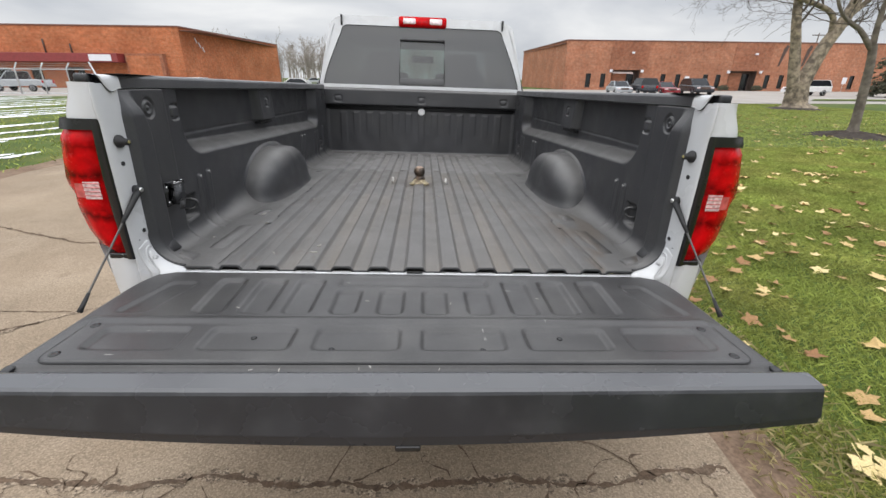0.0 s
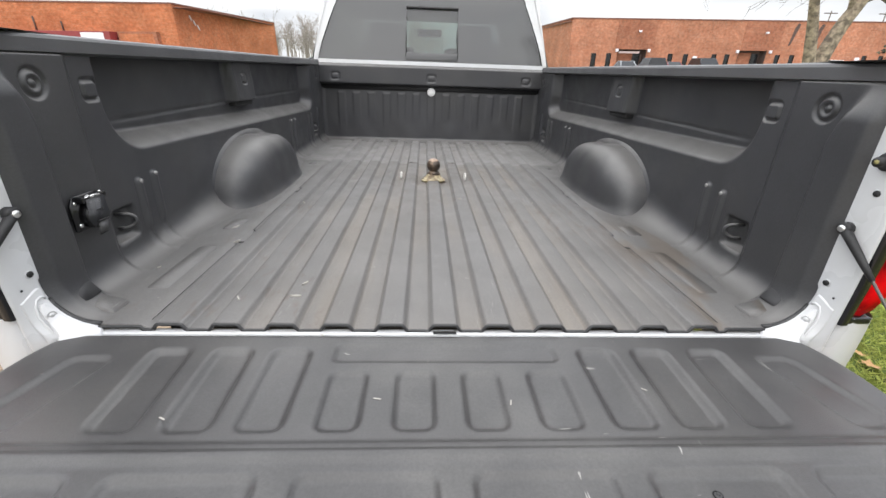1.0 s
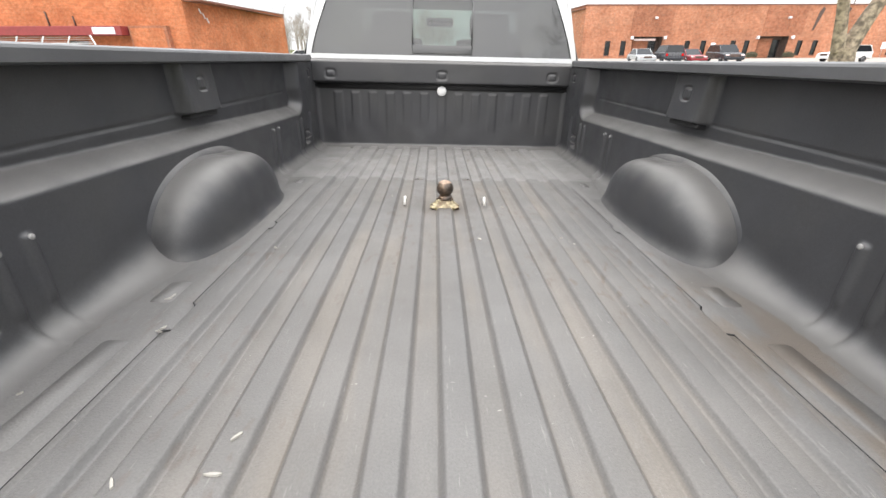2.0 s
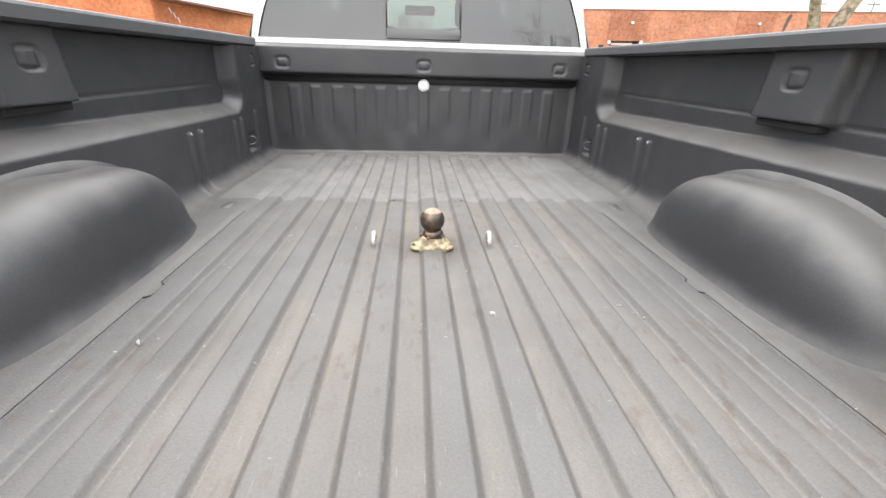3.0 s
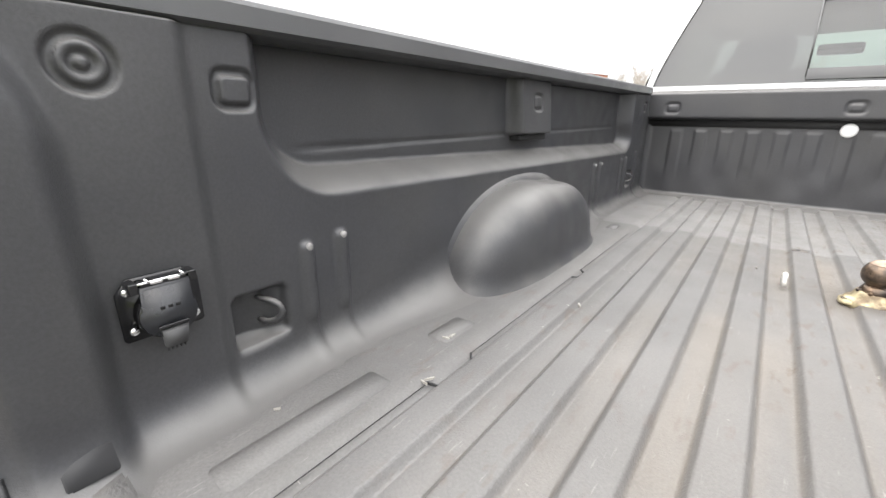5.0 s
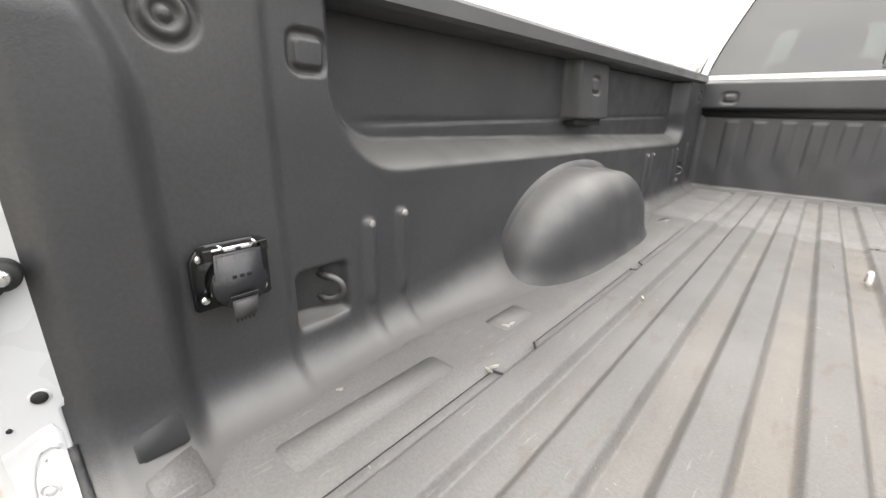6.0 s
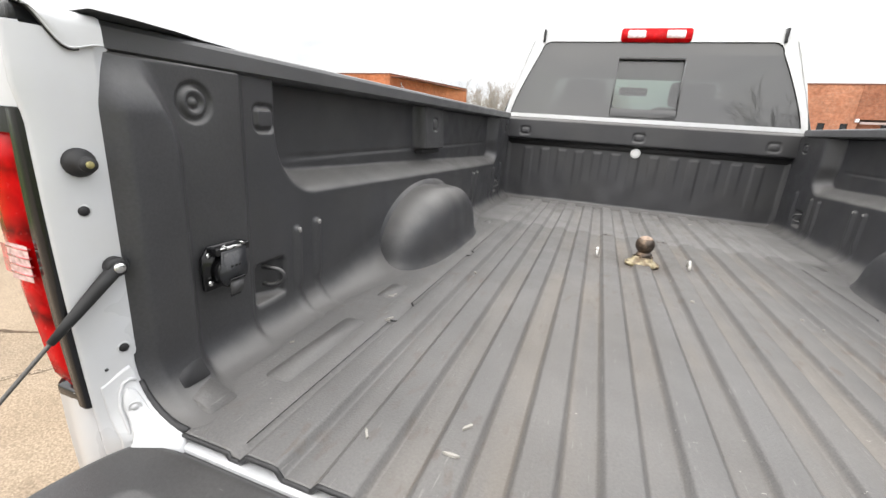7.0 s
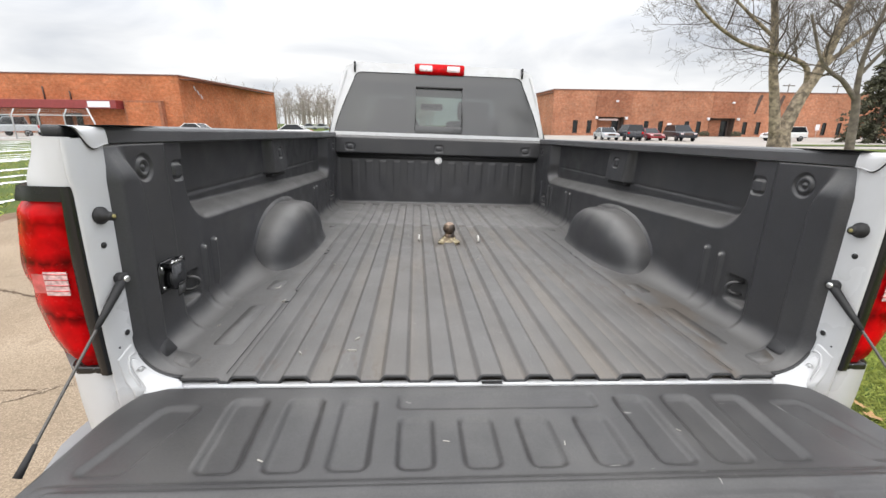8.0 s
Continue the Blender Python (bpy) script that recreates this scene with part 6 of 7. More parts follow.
for k in range(3):
    part("wall_mark", box((-0.34, -0.03, -0.09), (0.34, 0.03, 0.09), 0.0, pose(-31.55 + 0.12 * k * 0.4, 64.2 + 0.75 * k, 6.15 - 0.52 * k, 0, 0, 84) @ pose(0, 0, 0, 0, 62, 0)), SIGN, left_building, "pale plain bar on the wall", smooth=False)
part("wall_pipe", tube([(-49.3, 60.7, 4.2), (-49.3, 60.7, 5.9)], 0.09, 8), SHADE, left_building)
part("wall_pipe", tube([(-46.0, 60.7, 4.2), (-46.0, 60.7, 5.4)], 0.09, 8), SHADE, left_building)


# ---- chain fence with angled arms ----
fence = thing("chain_fence", "galvanised chain-link fence with angled wire arms", "fence")
for k, x in enumerate(np.arange(-72.0, -28.0, 2.1)):
    post = part("post", tube([(x, 38.0, 0), (x, 38.0, 2.0), (x + 0.35, 38.0, 2.5)], 0.05, 6), GALV, fence)
for z in (0.1, 2.0):
    part("rail", tube([(-72, 38, z), (-28.0, 38, z)], 0.04, 6), GALV, fence)
for k in range(3):
    part("wire", tube([(-72 + 0.12 * k, 38, 2.12 + 0.16 * k), (-28 + 0.12 * k, 38, 2.12 + 0.16 * k)], 0.012, 4), GALV, fence)
part("end_brace", tube([(-27.2, 38, 0), (-28.0, 38, 2.6)], 0.06, 6), GALV, fence)
bm = bmesh.new()
for k in range(150):
    x = -72 + k * 0.286
    for sgn in (-1, 1):
        x2 = x + sgn * 2.0
        v = [bm.verts.new(p) for p in ((x - 0.006, 38, 0.1), (x + 0.006, 38, 0.1), (x2 + 0.006, 38, 2.0), (x2 - 0.006, 38, 2.0))]
        bm.faces.new(v)
part("mesh_wire", bm, GALV, fence, smooth=False)


# ---- parked vehicles ----
def car(name, label, x, y, heading, length, width, height, style, paint):
    """A parked vehicle: lofted body, glazed upper part, wheels and lamps."""
    c = thing(name, label, "car", pose(x, y, 0, 0, 0, heading), group="parked cars")
    L, W, H = length / 2, width / 2, height
    hood = {"sedan": 0.60, "suv": 0.60, "pickup": 0.60}[style] * H
    belt = 0.62 * H
    lower = [(-L, 0.30 * H), (-L, hood * 0.92), (-L * 0.9, hood), (L * 0.45, hood), (L * 0.92, hood * 0.88), (L, hood * 0.7), (L, 0.22 * H)]
    if style == "suv":
        lower = [(-L, 0.28 * H), (-L, belt), (-L * 0.95, belt), (L * 0.42, hood), (L * 0.92, hood * 0.9), (L, hood * 0.72), (L, 0.24 * H)]
    rows = []
    for w, k in ((-1.0, 0.0), (-0.985, 0.04), (-0.9, 0.0), (0.9, 0.0), (0.985, 0.04), (1.0, 0.0)):
        side_in = 0.06 * height if abs(w) == 1.0 else 0.0
        rows.append([(w * W, yy_ * (1 - 0.03 * abs(w) ** 8), z - (side_in if z > 0.5 * H else 0)) for yy_, z in lower])
    mesh_part("body", sheet(np.array(rows)), paint, c)
    for s_ in (-1, 1):
        bm = bmesh.new()
        bm.faces.new([bm.verts.new((s_ * W, yy_ * 0.97, z - (0.06 * height if z > 0.5 * H else 0))) for yy_, z in lower])
        part("body_side", bm, paint, c, smooth=False)
    roof = {"sedan": [(-0.78, 0), (-0.42, 1), (0.10, 1), (0.46, 0)], "suv": [(-0.96, 0), (-0.84, 1), (0.12, 1), (0.44, 0)], "pickup": [(-0.16, 0), (-0.12, 1), (0.22, 1), (0.48, 0)]}[style]
    glass_rows = []
    for w in (-1, 1):
        glass_rows.append([(w * W * (0.93 - 0.17 * q), p * L, hood + (H - hood) * q * 0.97) for p, q in roof])
    mesh_part("screen", sheet(np.array(glass_rows)), GLASS_DARK, c, smooth=False)
    for w in (-1, 1):
        bm = bmesh.new()
        bm.faces.new([bm.verts.new((w * W * (0.93 - 0.17 * q), p * L, hood + (H - hood) * q * 0.97)) for p, q in roof])
        part("side_window", bm, GLASS_DARK, c, smooth=False)
    part("roof", box((-W * 0.77, roof[1][0] * L, H * 0.965), (W * 0.77, roof[2][0] * L, H), 0.02), paint, c)
    for p, q in ((0, 1), (2, 3)):
        for w in (-1, 1):
            a_, b_ = roof[p], roof[q]
            part("roof_post", tube([(w * W * (0.93 - 0.17 * a_[1]), a_[0] * L, hood + (H - hood) * a_[1] * 0.97), (w * W * (0.93 - 0.17 * b_[1]), b_[0] * L, hood + (H - hood) * b_[1] * 0.97)], 0.04, 6), paint, c)
    if style == "pickup":
        part("cargo_bed", box((-W * 0.9, -L * 0.96, hood * 0.98), (W * 0.9, -L * 0.2, hood * 1.005)), SHADE, c, smooth=False)
    for s_ in (-1, 1):
        for p in (-0.60, 0.62):
            m = Matrix.Translation((s_ * W * 0.9, p * L, 0.33)) @ pose(0, 0, 0, 0, 90 * s_, 0)
            tyre = part("wheel", lathe([(0.2, -0.1), (0.32, -0.1), (0.335, 0), (0.32, 0.11), (0.2, 0.11)], m, 20), TYRE, c)
            part("rim", lathe([(0.21, 0.06), (0.20, 0.115), (0.05, 0.09), (0.001, 0.09)], m, 14), RIM, tyre)
        part("head_lamp", box((s_ * W * 0.72 - 0.16, L - 0.10, hood * 0.72), (s_ * W * 0.72 + 0.16, L + 0.015, hood * 0.84), 0.02), CLEAR_LENS, c)
        part("tail_lamp", box((s_ * W * 0.8 - 0.1, -L - 0.015, hood * 0.72), (s_ * W * 0.8 + 0.1, -L + 0.1, hood * 0.95), 0.02), RED_LENS, c)
    part("front_bumper", box((-W * 0.94, L - 0.1, 0.22 * H), (W * 0.94, L + 0.05, 0.36 * H), 0.04), paint, c)
    part("rear_bumper", box((-W * 0.94, -L - 0.05, 0.22 * H), (W * 0.94, -L + 0.1, 0.36 * H), 0.04), paint, c)
    part("grille", box((-W * 0.45, L - 0.02, 0.38 * H), (W * 0.45, L + 0.02, 0.52 * H), 0.01), SHADE, c)
    return c


def paint_of(name, color):
    return material(name, color, rough=0.3, var=0.05, coat=0.3, spec=0.35)


P_SILVER = paint_of("silver_paint", (0.36, 0.38, 0.40))
P_DARK = paint_of("near_black_paint", (0.012, 0.014, 0.02))
P_RED = paint_of("dark_red_paint", (0.22, 0.012, 0.02))
P_WHITE = paint_of("white_far_paint", (0.75, 0.75, 0.75))
P_BLUE = paint_of("pale_blue_grey_paint", (0.35, 0.42, 0.48))
car("sedan", "silver-white sedan parked before the brick building", 22.6, 49.5, 172, 4.7, 1.8, 1.45, "sedan", P_SILVER)
car("suv", "dark suv parked tail-out before the brick building", 24.6, 48.0, 352, 4.7, 1.9, 1.78, "suv", P_DARK)
car("sedan", "dark red sedan parked before the brick building", 27.5, 48.8, 176, 4.5, 1.8, 1.42, "sedan", P_RED)
car("suv", "black suv parked nose-out before the brick building", 30.5, 47.5, 170, 4.9, 1.95, 1.8, "suv", P_DARK)
car("suv", "white suv parked sideways behind the tree", 45.6, 50.0, 92, 4.8, 1.9, 1.75, "suv", P_WHITE)
car("pickup_truck", "silver pickup parked behind the chain-link fence", -40.9, 46.0, 96, 4.9, 1.95, 1.92, "pickup", P_SILVER)
car("sedan", "white sedan parked in the lot by the orange brick building", -24.4, 47.5, 80, 4.6, 1.8, 1.45, "sedan", P_WHITE)
car("sedan", "white sedan parked in the lot by the orange brick building", -14.0, 47.5, 95, 4.6, 1.8, 1.45, "sedan", P_WHITE)
car("sedan", "pale blue-grey sedan parked in the lot", -8.3, 48.0, 85, 4.6, 1.8, 1.42, "sedan", P_BLUE)
for k, (x, y) in enumerate(((-26.0, 118.0), (-21.5, 120.0), (-30.5, 122.0), (-17.0, 119.0))):
    car("sedan", "pale car parked far off before the bare woods", x, y, 90 + 10 * k, 4.6, 1.8, 1.5, "sedan", P_WHITE if k % 2 else P_SILVER)


# ---- trees ----
def limb_arrays(rng, start, direction, length, radius, depth, store, droop=0.0, kink=0.25, spread=0.75, min_radius=0.006):
    """Grows a limb with side branches and stores its tubes as (points, radii, depth)."""
    n = max(4, int(length / 0.35)) if depth > 1 else 5
    n = min(n, 9)
    p, d = Vector(start), Vector(direction).normalized()
    pts, rad = [p.copy()], [radius]
    for k in range(n):
        wob = Vector((rng.uniform(-1, 1), rng.uniform(-1, 1), rng.uniform(-1, 1))) * kink
        d = (d + wob * 0.42 + Vector((0, 0, -droop + 0.06))).normalized()
        p = p + d * (length / n)
        pts.append(p.copy())
        rad.append(max(radius * (1 - 0.72 * (k + 1) / n), min_radius))
    store.append((pts, rad, depth))
    if depth <= 0:
        return
    count = {4: 6, 3: 5, 2: 5, 1: 4}.get(depth, 3)
    for k in range(count):
        t = 0.25 + 0.75 * (k + rng.random()) / count
        i = min(int(t * n), n - 1)
        base = pts[i].lerp(pts[i + 1], t * n - i if t * n - i < 1 else 1)
        axis = (pts[i + 1] - pts[i]).normalized()
        side = axis.orthogonal().normalized()
        side.rotate(Matrix.Rotation(rng.uniform(0, 2 * math.pi), 3, axis))
        nd = (axis * (1 - spread * 0.5) + side * spread).normalized()
        limb_arrays(rng, base, nd, length * rng.uniform(0.42, 0.66), max(rad[i] * 0.55, min_radius), depth - 1, store, droop, kink * 1.1, spread, min_radius)


def tubes_mesh(store, sides_for):
    """All tubes as one mesh, built from plain arrays."""
    verts, faces = [], []
    for pts, rad, depth in store:
        sides = sides_for(depth)
        side = None
        first = len(verts)
        for k, p in enumerate(pts):
            d = (pts[min(k + 1, len(pts) - 1)] - pts[max(k - 1, 0)]).normalized()
            side = d.orthogonal().normalized() if side is None else (side - d * side.dot(d)).normalized()
            up = d.cross(side)
            for a in range(sides):
                q = p + rad[k] * (math.cos(2 * math.pi * a / sides) * side + math.sin(2 * math.pi * a / sides) * up)
                verts.append((q.x, q.y, q.z))
        for k in range(len(pts) - 1):
            for a in range(sides):
                i, j = first + k * sides, first + (k + 1) * sides
                faces.append((i + a, i + (a + 1) % sides, j + (a + 1) % sides, j + a))
    me = bpy.data.meshes.new("limbs")
    me.from_pydata(verts, [], faces)
    return me


def smooth_path(points, n=4):
    """A Catmull-Rom line through a few control points."""
    p = [Vector(q) for q in points]
    p = [p[0] * 2 - p[1]] + p + [p[-1] * 2 - p[-2]]
    out = []
    for a, b, c, d in zip(p, p[1:], p[2:], p[3:]):
        for k in range(n):
            t = k / n
            out.append(0.5 * ((2 * b) + (c - a) * t + (2 * a - 5 * b + 4 * c - d) * t * t + (3 * b - a - 3 * c + d) * t ** 3))
    return out + [p[-2]]


def bare_tree(name, label, stems, bark, seed, twig_depth=2, twig_len=2.2, min_radius=0.008, twig=TWIG, kink=0.25):
    """A leafless tree: main stems by control points with radii, and grown side branches."""
    rng = random.Random(seed)
    t = thing(name, label, "tree")
    main, fine = [], []
    for points, r0, r1, count, begin in stems:
        path = smooth_path(points)
        n = len(path)
        rad = [r0 + (r1 - r0) * (k / (n - 1)) ** 0.8 for k in range(n)]
        if points[0][2] <= 0.05:
            rad[0] *= 1.7
            rad[1] *= 1.25
        main.append((path, rad, 5))
        for k in range(count):
            q = begin + (1 - begin) * (k + rng.random()) / count
            i = min(int(q * (n - 1)), n - 2)
            axis = (path[i + 1] - path[i]).normalized()
            side = axis.orthogonal().normalized()
            side.rotate(Matrix.Rotation(rng.uniform(0, 2 * math.pi), 3, axis))
            d = (axis * 0.55 + side * 0.85 + Vector((0, 0, 0.12))).normalized()
            limb_arrays(rng, path[i], d, twig_len * rng.uniform(0.6, 1.3), max(rad[i] * 0.32, min_radius), twig_depth, fine, kink=kink, min_radius=min_radius)
    trunk = mesh_part("trunk", tubes_mesh(main, lambda d: 14), bark, t)
    mesh_part("crown", tubes_mesh(fine, lambda d: 5 if d > 1 else 3), twig, t)
    return t


bare_tree("sycamore_tree", "leafless sycamore with mottled pale bark and two main stems", [
    ([(22.5, 24.5, 0.0), (22.42, 24.5, 0.6), (22.3, 24.5, 1.5)], 0.68, 0.54, 0, 0.5),
    ([(22.0, 24.5, 1.3), (21.5, 24.5, 3.2), (21.0, 24.5, 4.9), (20.6, 24.6, 7.2), (20.2, 24.8, 9.5), (19.9, 25, 12.5)], 0.32, 0.13, 13, 0.35),
    ([(22.5, 24.5, 1.4), (23.1, 24.5, 3.3), (23.8, 24.4, 4.9), (24.3, 24.3, 7.0), (24.6, 24.2, 9.0), (25.2, 24, 13.0)], 0.42, 0.13, 14, 0.35),
    ([(23.35, 24.5, 4.0), (22.9, 24.4, 5.05), (21.2, 24.2, 5.6), (18.6, 24.0, 6.1), (16.7, 23.8, 6.9), (15.3, 23.6, 7.8), (14.0, 23.4, 9.0)], 0.17, 0.05, 16, 0.2),
    ([(23.8, 24.4, 4.9), (25.0, 24.3, 6.0), (26.4, 24.2, 7.2), (28.2, 24.0, 8.8)], 0.17, 0.07, 8, 0.3),
    ([(20.9, 24.5, 6.4), (19.4, 24.8, 7.6), (17.6, 25.0, 9.0), (15.6, 25.1, 10.0)], 0.12, 0.04, 8, 0.2),
], BARK, 5, twig_depth=3, twig_len=2.5, min_radius=0.0055, kink=0.42)
bare_tree("young_tree", "slender bare tree in a mulch ring on the lawn", [
    ([(13.02, 11.3, 0.0), (12.98, 11.3, 0.6), (12.88, 11.3, 1.4), (12.80, 11.3, 2.0), (12.68, 11.3, 2.5)], 0.135, 0.098, 0, 0.45),
    ([(12.70, 11.3, 2.35), (12.20, 11.35, 2.86), (11.88, 11.4, 3.06), (11.47, 11.45, 3.44), (10.9, 11.5, 4.6)], 0.075, 0.035, 9, 0.3),
    ([(12.68, 11.3, 2.4), (12.56, 11.25, 2.97), (12.50, 11.2, 3.55), (12.6, 11.1, 4.6), (12.7, 11.0, 6.0)], 0.085, 0.04, 11, 0.3),
    ([(12.55, 11.25, 3.0), (12.95, 11.1, 3.7), (13.5, 10.9, 4.7)], 0.055, 0.03, 7, 0.3),
], BARK_DARK, 9, twig_len=1.6, min_radius=0.005, kink=0.4)
rows = []
for r, z in ((0.0, 0.15), (0.3, 0.13), (0.55, 0.09), (0.8, 0.04), (1.0, 0.0), (1.15, -0.03)):
    rows.append([(13.0 + r * math.cos(a) * (1 + 0.14 * math.sin(5 * a) + 0.10 * math.sin(11 * a + 1) + 0.07 * math.sin(23 * a)), 11.3 + r * math.sin(a) * (1 + 0.12 * math.sin(7 * a)), z + 0.025 * math.sin(13 * a + 9 * r) * (0 < r < 1.2)) for a in np.linspace(0, 2 * math.pi, 97)])
tagged(mesh_part("mulch_ring", sheet(np.array(rows), flip=False), SOIL, None, "dark mulch ring round the young tree"), category="mulch", kind="stuff")
rows = [[(22.5 + r * math.cos(a) * (1 + 0.15 * math.sin(4 * a)), 24.5 + r * math.sin(a), z) for a in np.linspace(0, 2 * math.pi, 33)] for r, z in ((0.0, 0.12), (0.8, 0.10), (1.3, 0.03), (1.7, -0.03))]
tagged(mesh_part("bare_soil", sheet(np.array(rows)), SOIL, None, "bare soil and roots round the sycamore"), category="soil", kind="stuff")
bare_tree("bare_tree", "leafless tree behind the camera, mirrored in the rear window", [
    ([(7.6, -16, 0), (7.7, -16, 2.5), (7.5, -16, 5.5), (7.8, -16.2, 8.8), (7.4, -16, 12.0)], 0.26, 0.07, 22, 0.25),
    ([(7.6, -16, 4.0), (6.6, -15.8, 6.2), (6.2, -15.6, 9.0)], 0.14, 0.05, 9, 0.2),
    ([(7.6, -16, 4.4), (8.8, -16.2, 6.8), (9.4, -16.4, 9.6)], 0.14, 0.05, 9, 0.2),
], BARK_DARK, 21, twig_len=2.4, min_radius=0.012)


def conifer(x, y, height, radius, seed):
    """A spruce of drooping branches set with many small needle clumps."""
    rng = random.Random(seed)
    t = thing("conifer_tree", "dark green spruce beyond the bare trees", "tree")
    part("trunk", tube([(x, y, 0), (x, y, height * 0.5), (x, y, height)], [0.25, 0.16, 0.02], 8), BARK_DARK, t)
    verts, faces = [], []
    for k in range(200):
        z = height * (0.05 + 0.93 * (k / 200))
        r = radius * (1 - z / height) ** 0.8 * rng.uniform(0.7, 1.1)
        a = rng.uniform(0, 2 * math.pi)
        for j in range(60):
            q = rng.random() ** 0.6
            px, py = x + r * q * math.cos(a) + rng.uniform(-0.2, 0.2), y + r * q * math.sin(a) + rng.uniform(-0.2, 0.2)
            pz = z - 0.35 * r * q * q + rng.uniform(-0.16, 0.1)
            b, s_ = rng.uniform(0, 6.28), rng.uniform(0.16, 0.36)
            i = len(verts)
            verts += [(px, py, pz), (px + s_ * math.cos(b), py + s_ * math.sin(b), pz - s_ * 0.6), (px + s_ * 0.6 * math.cos(b + 1.2), py + s_ * 0.6 * math.sin(b + 1.2), pz - s_ * 0.9)]
            faces.append((i, i + 1, i + 2))
    me = bpy.data.meshes.new("crown")
    me.from_pydata(verts, [], faces)
    mesh_part("crown", me, NEEDLE, t, smooth=False)


conifer(52.0, 45.0, 12.5, 4.4, 3)
for k, (x, y) in enumerate(((50.7, 72.2), (56.6, 72.2))):
    verts, faces = [], []
    rng = random.Random(60 + k)
    for j in range(420):
        a, q = rng.uniform(0, 6.28), rng.random() ** 0.5
        px, py, pz = x + 0.9 * q * math.cos(a), y + 0.5 * q * math.sin(a), 0.95 * (1 - q * q * 0.35) * rng.uniform(0.1, 1)
        i = len(verts)
        s_ = rng.uniform(0.06, 0.14)
        verts += [(px, py, pz), (px + s_, py + rng.uniform(-s_, s_), pz + s_), (px - s_ * 0.4, py + s_, pz + s_ * 0.7)]
        faces.append((i, i + 1, i + 2))
    me = bpy.data.meshes.new("shrub")
    me.from_pydata(verts, [], faces)
    s_ob = thing("shrub", "small dark clipped shrub against the brick wall", "shrub", group="shrubs")
    mesh_part("foliage", me, NEEDLE, s_ob, smooth=False)

# far bare woods in the gap between the buildings
store = []
rng = random.Random(31)
for k in range(150):
    x, y = rng.uniform(-78, 6), rng.uniform(135, 190)
    h = rng.uniform(7, 13)
    base = Vector((x, y, 0))
    store.append(([base, base + Vector((rng.uniform(-0.5, 0.5), 0, h * 0.5)), base + Vector((rng.uniform(-1, 1), 0, h))], [0.22, 0.14, 0.03], 4))
    for j in range(11):
        q = rng.uniform(0.25, 0.9)
        limb_arrays(rng, base + Vector((0, 0, h * q)), (rng.uniform(-1, 1), rng.uniform(-0.5, 0.5), 0.9), h * 0.28, 0.07, 1, store, min_radius=0.035)
woods = tagged(mesh_part("far_woods", tubes_mesh(store, lambda d: 3), FAR_TWIG, None, "band of bare grey-brown woods in the distance"), category="woods", kind="stuff")
for px in (96.1, 109.7):
    pole = thing("utility_pole", "wooden utility pole with a crossarm behind the brick building", "pole", group="utility poles")
    part("shaft", tube([(px, 108.0, 0), (px, 108.0, 12.6)], [0.16, 0.11], 8), BARK_DARK, pole)
    part("crossarm", box((px - 1.6, 107.9, 12.0), (px + 1.6, 108.1, 12.2)), BARK_DARK, pole)

for x, z, w, h in ((43.4, 1.75, 0.75, 0.95), (70.6, 1.75, 0.8, 1.0)):
    post = thing("lot_sign", "small white sign on a post before the brick wall", "sign", pose(x, 71.2, 0), group="lot signs")
    part("post", tube([(0, 0, 0), (0, 0, z + 0.4)], 0.035, 6), GALV, post)
    part("board", box((-w / 2, -0.05, z - h / 2), (w / 2, -0.035, z + h / 2), 0.004), SIGN, post)

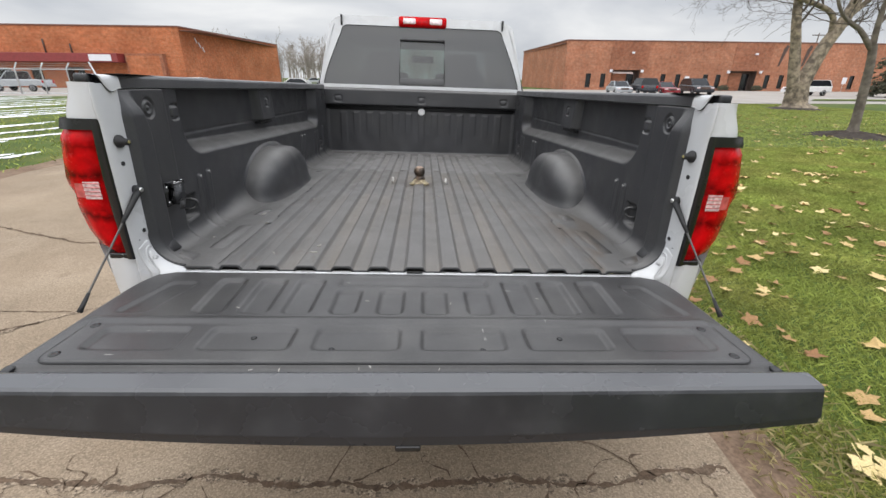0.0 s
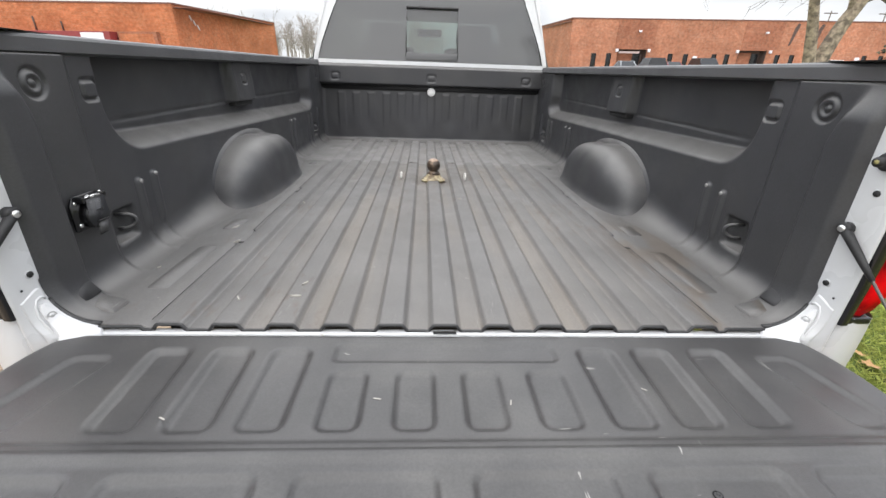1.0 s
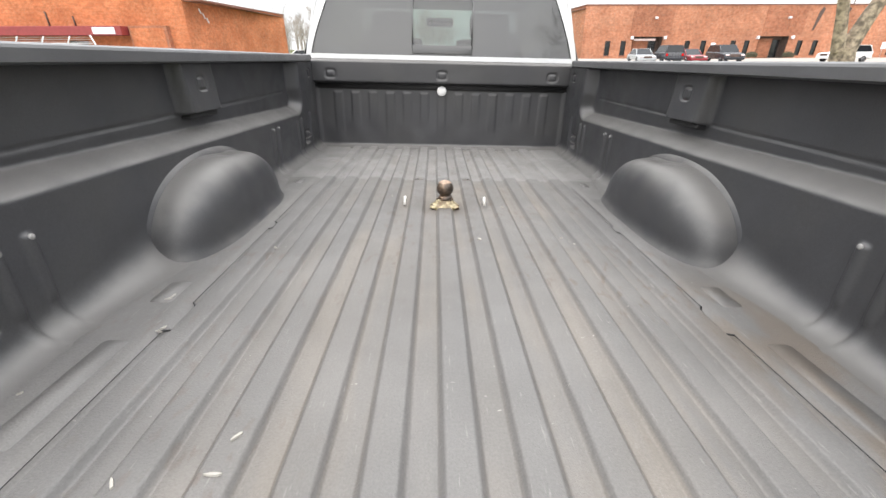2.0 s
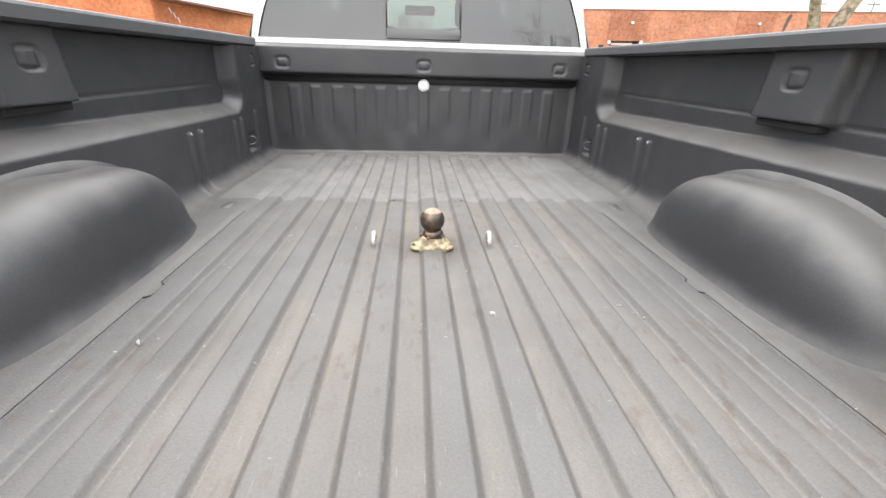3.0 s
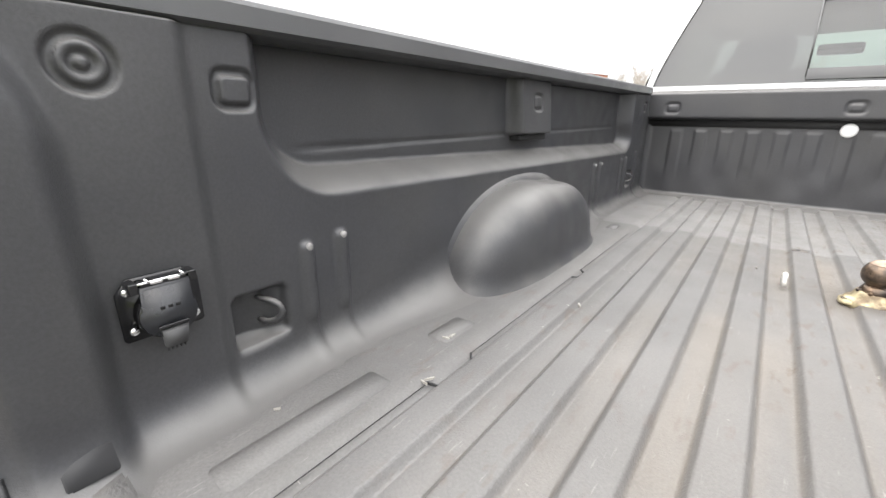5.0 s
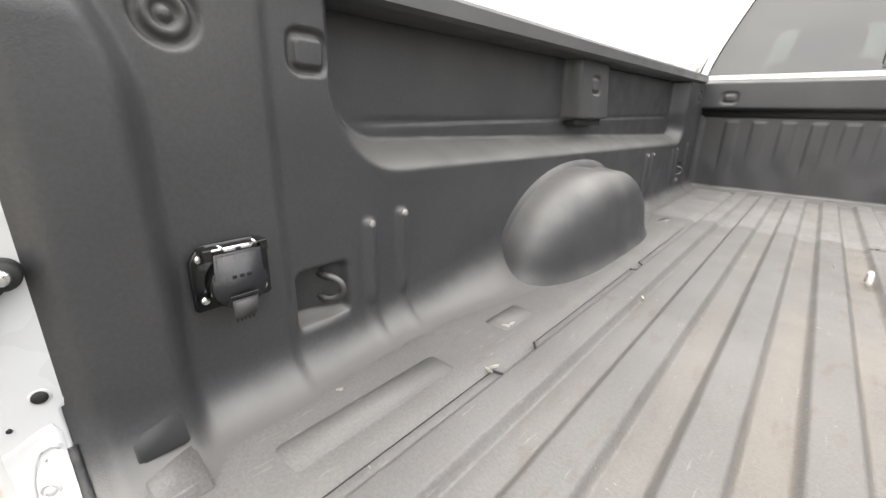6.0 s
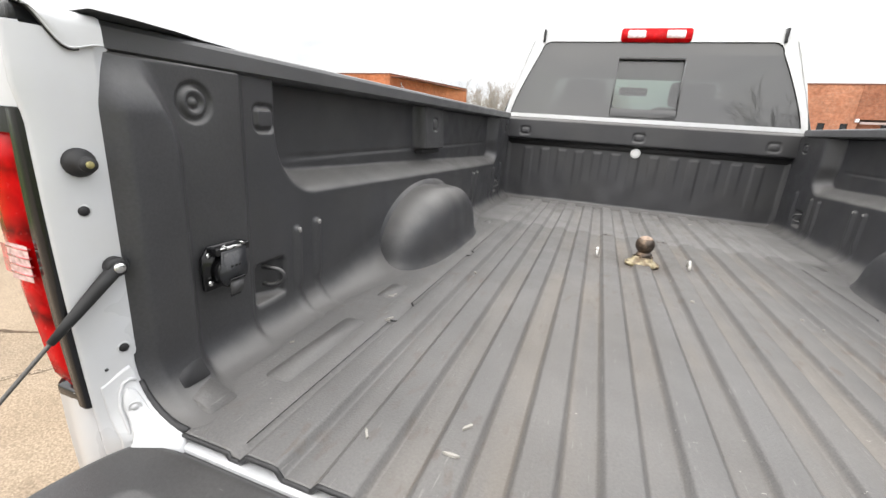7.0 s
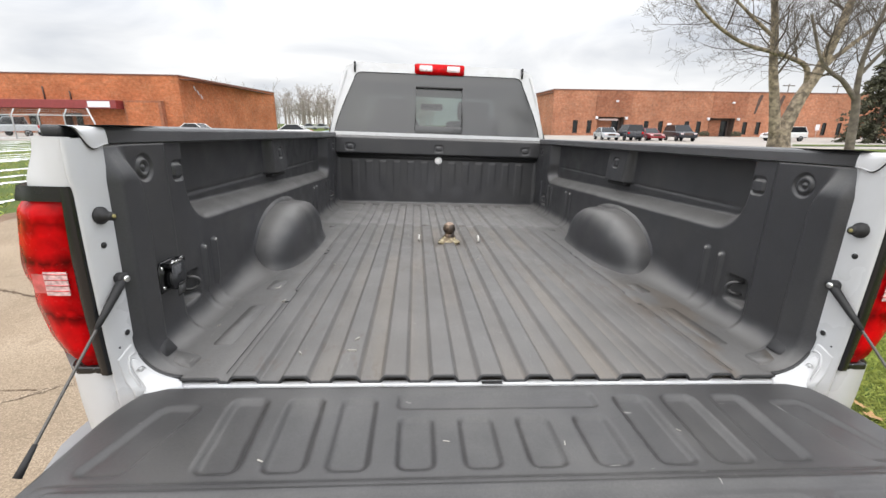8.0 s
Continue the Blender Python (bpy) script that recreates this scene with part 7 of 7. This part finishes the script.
# ---- scraps lying in the bed ----
rng = random.Random(5)
scraps = [(-0.53, 0.892, 0.032), (-0.462, 0.098, 0.026), (-0.336, 0.111, 0.030), (-0.332, 0.173, 0.024), (-0.219, 1.416, 0.016), (0.229, 1.283, 0.014), (0.105, 0.948, 0.016), (0.385, 0.996, 0.010), (0.079, 1.162, 0.010), (0.414, 0.946, 0.010), (-0.660, 0.587, 0.022), (-0.607, 0.454, 0.018), (0.108, 0.945, 0.010), (0.105, 0.953, 0.010), (0.759, 2.439, 0.014), (0.327, 2.295, 0.030), (0.190, 2.617, 0.022), (0.072, 2.604, 0.014), (-0.664, 0.572, 0.020), (-0.730, 0.264, 0.012), (-0.608, 0.441, 0.016)]
for k, (x, y, size) in enumerate(scraps):
    bm = bmesh.new()
    n = rng.randint(5, 7)
    ring = [(size * rng.uniform(0.3, 0.55) * math.cos(6.283 * j / n), size * rng.uniform(0.06, 0.15) * math.sin(6.283 * j / n)) for j in range(n)]
    top = [bm.verts.new((a, b, 0.0025 + rng.uniform(0, 0.002))) for a, b in ring]
    low = [bm.verts.new((a, b, 0.0)) for a, b in ring]
    bm.faces.new(top)
    for j in range(n):
        bm.faces.new((low[j], low[(j + 1) % n], top[(j + 1) % n], top[j]))
    z = FLOOR + 0.0066 if abs(x - PITCH * round(x / PITCH)) < 0.024 else FLOOR - 0.0055
    if abs(x) > 0.605:
        z = FLOOR + 0.0015
    ob = part("scrap", bm, CHIP, None, "small pale dry scrap lying on the bed floor", smooth=False)
    ob.matrix_world = TRUCK @ pose(x, y, z, 0, 0, rng.uniform(0, 180))
    tagged(ob, category="scrap", group="scraps in the bed")
for k, (x, y, size) in enumerate(((-0.31, -0.497, 0.010), (-0.255, -0.497, 0.014), (-0.10, -0.494, 0.008), (0.06, -0.495, 0.008), (-0.44, -0.24, 0.016), (-0.12, -0.20, 0.016), (0.10, -0.21, 0.014), (0.34, -0.18, 0.012), (-0.25, -0.02, 0.014))):
    ob = part("scrap", prism(rounded(size * 0.8, size * 0.16, size * 0.07, 3), 0.0006, pose(0, 0, 0)), CHIP, None, "small pale speck lying on the tailgate", smooth=False)
    ob.matrix_world = TRUCK @ pose(x, y, 0.9245 if y < -0.47 else 0.9215, 0, 0, rng.uniform(0, 180))
    tagged(ob, category="scrap", group="scraps on the tailgate")
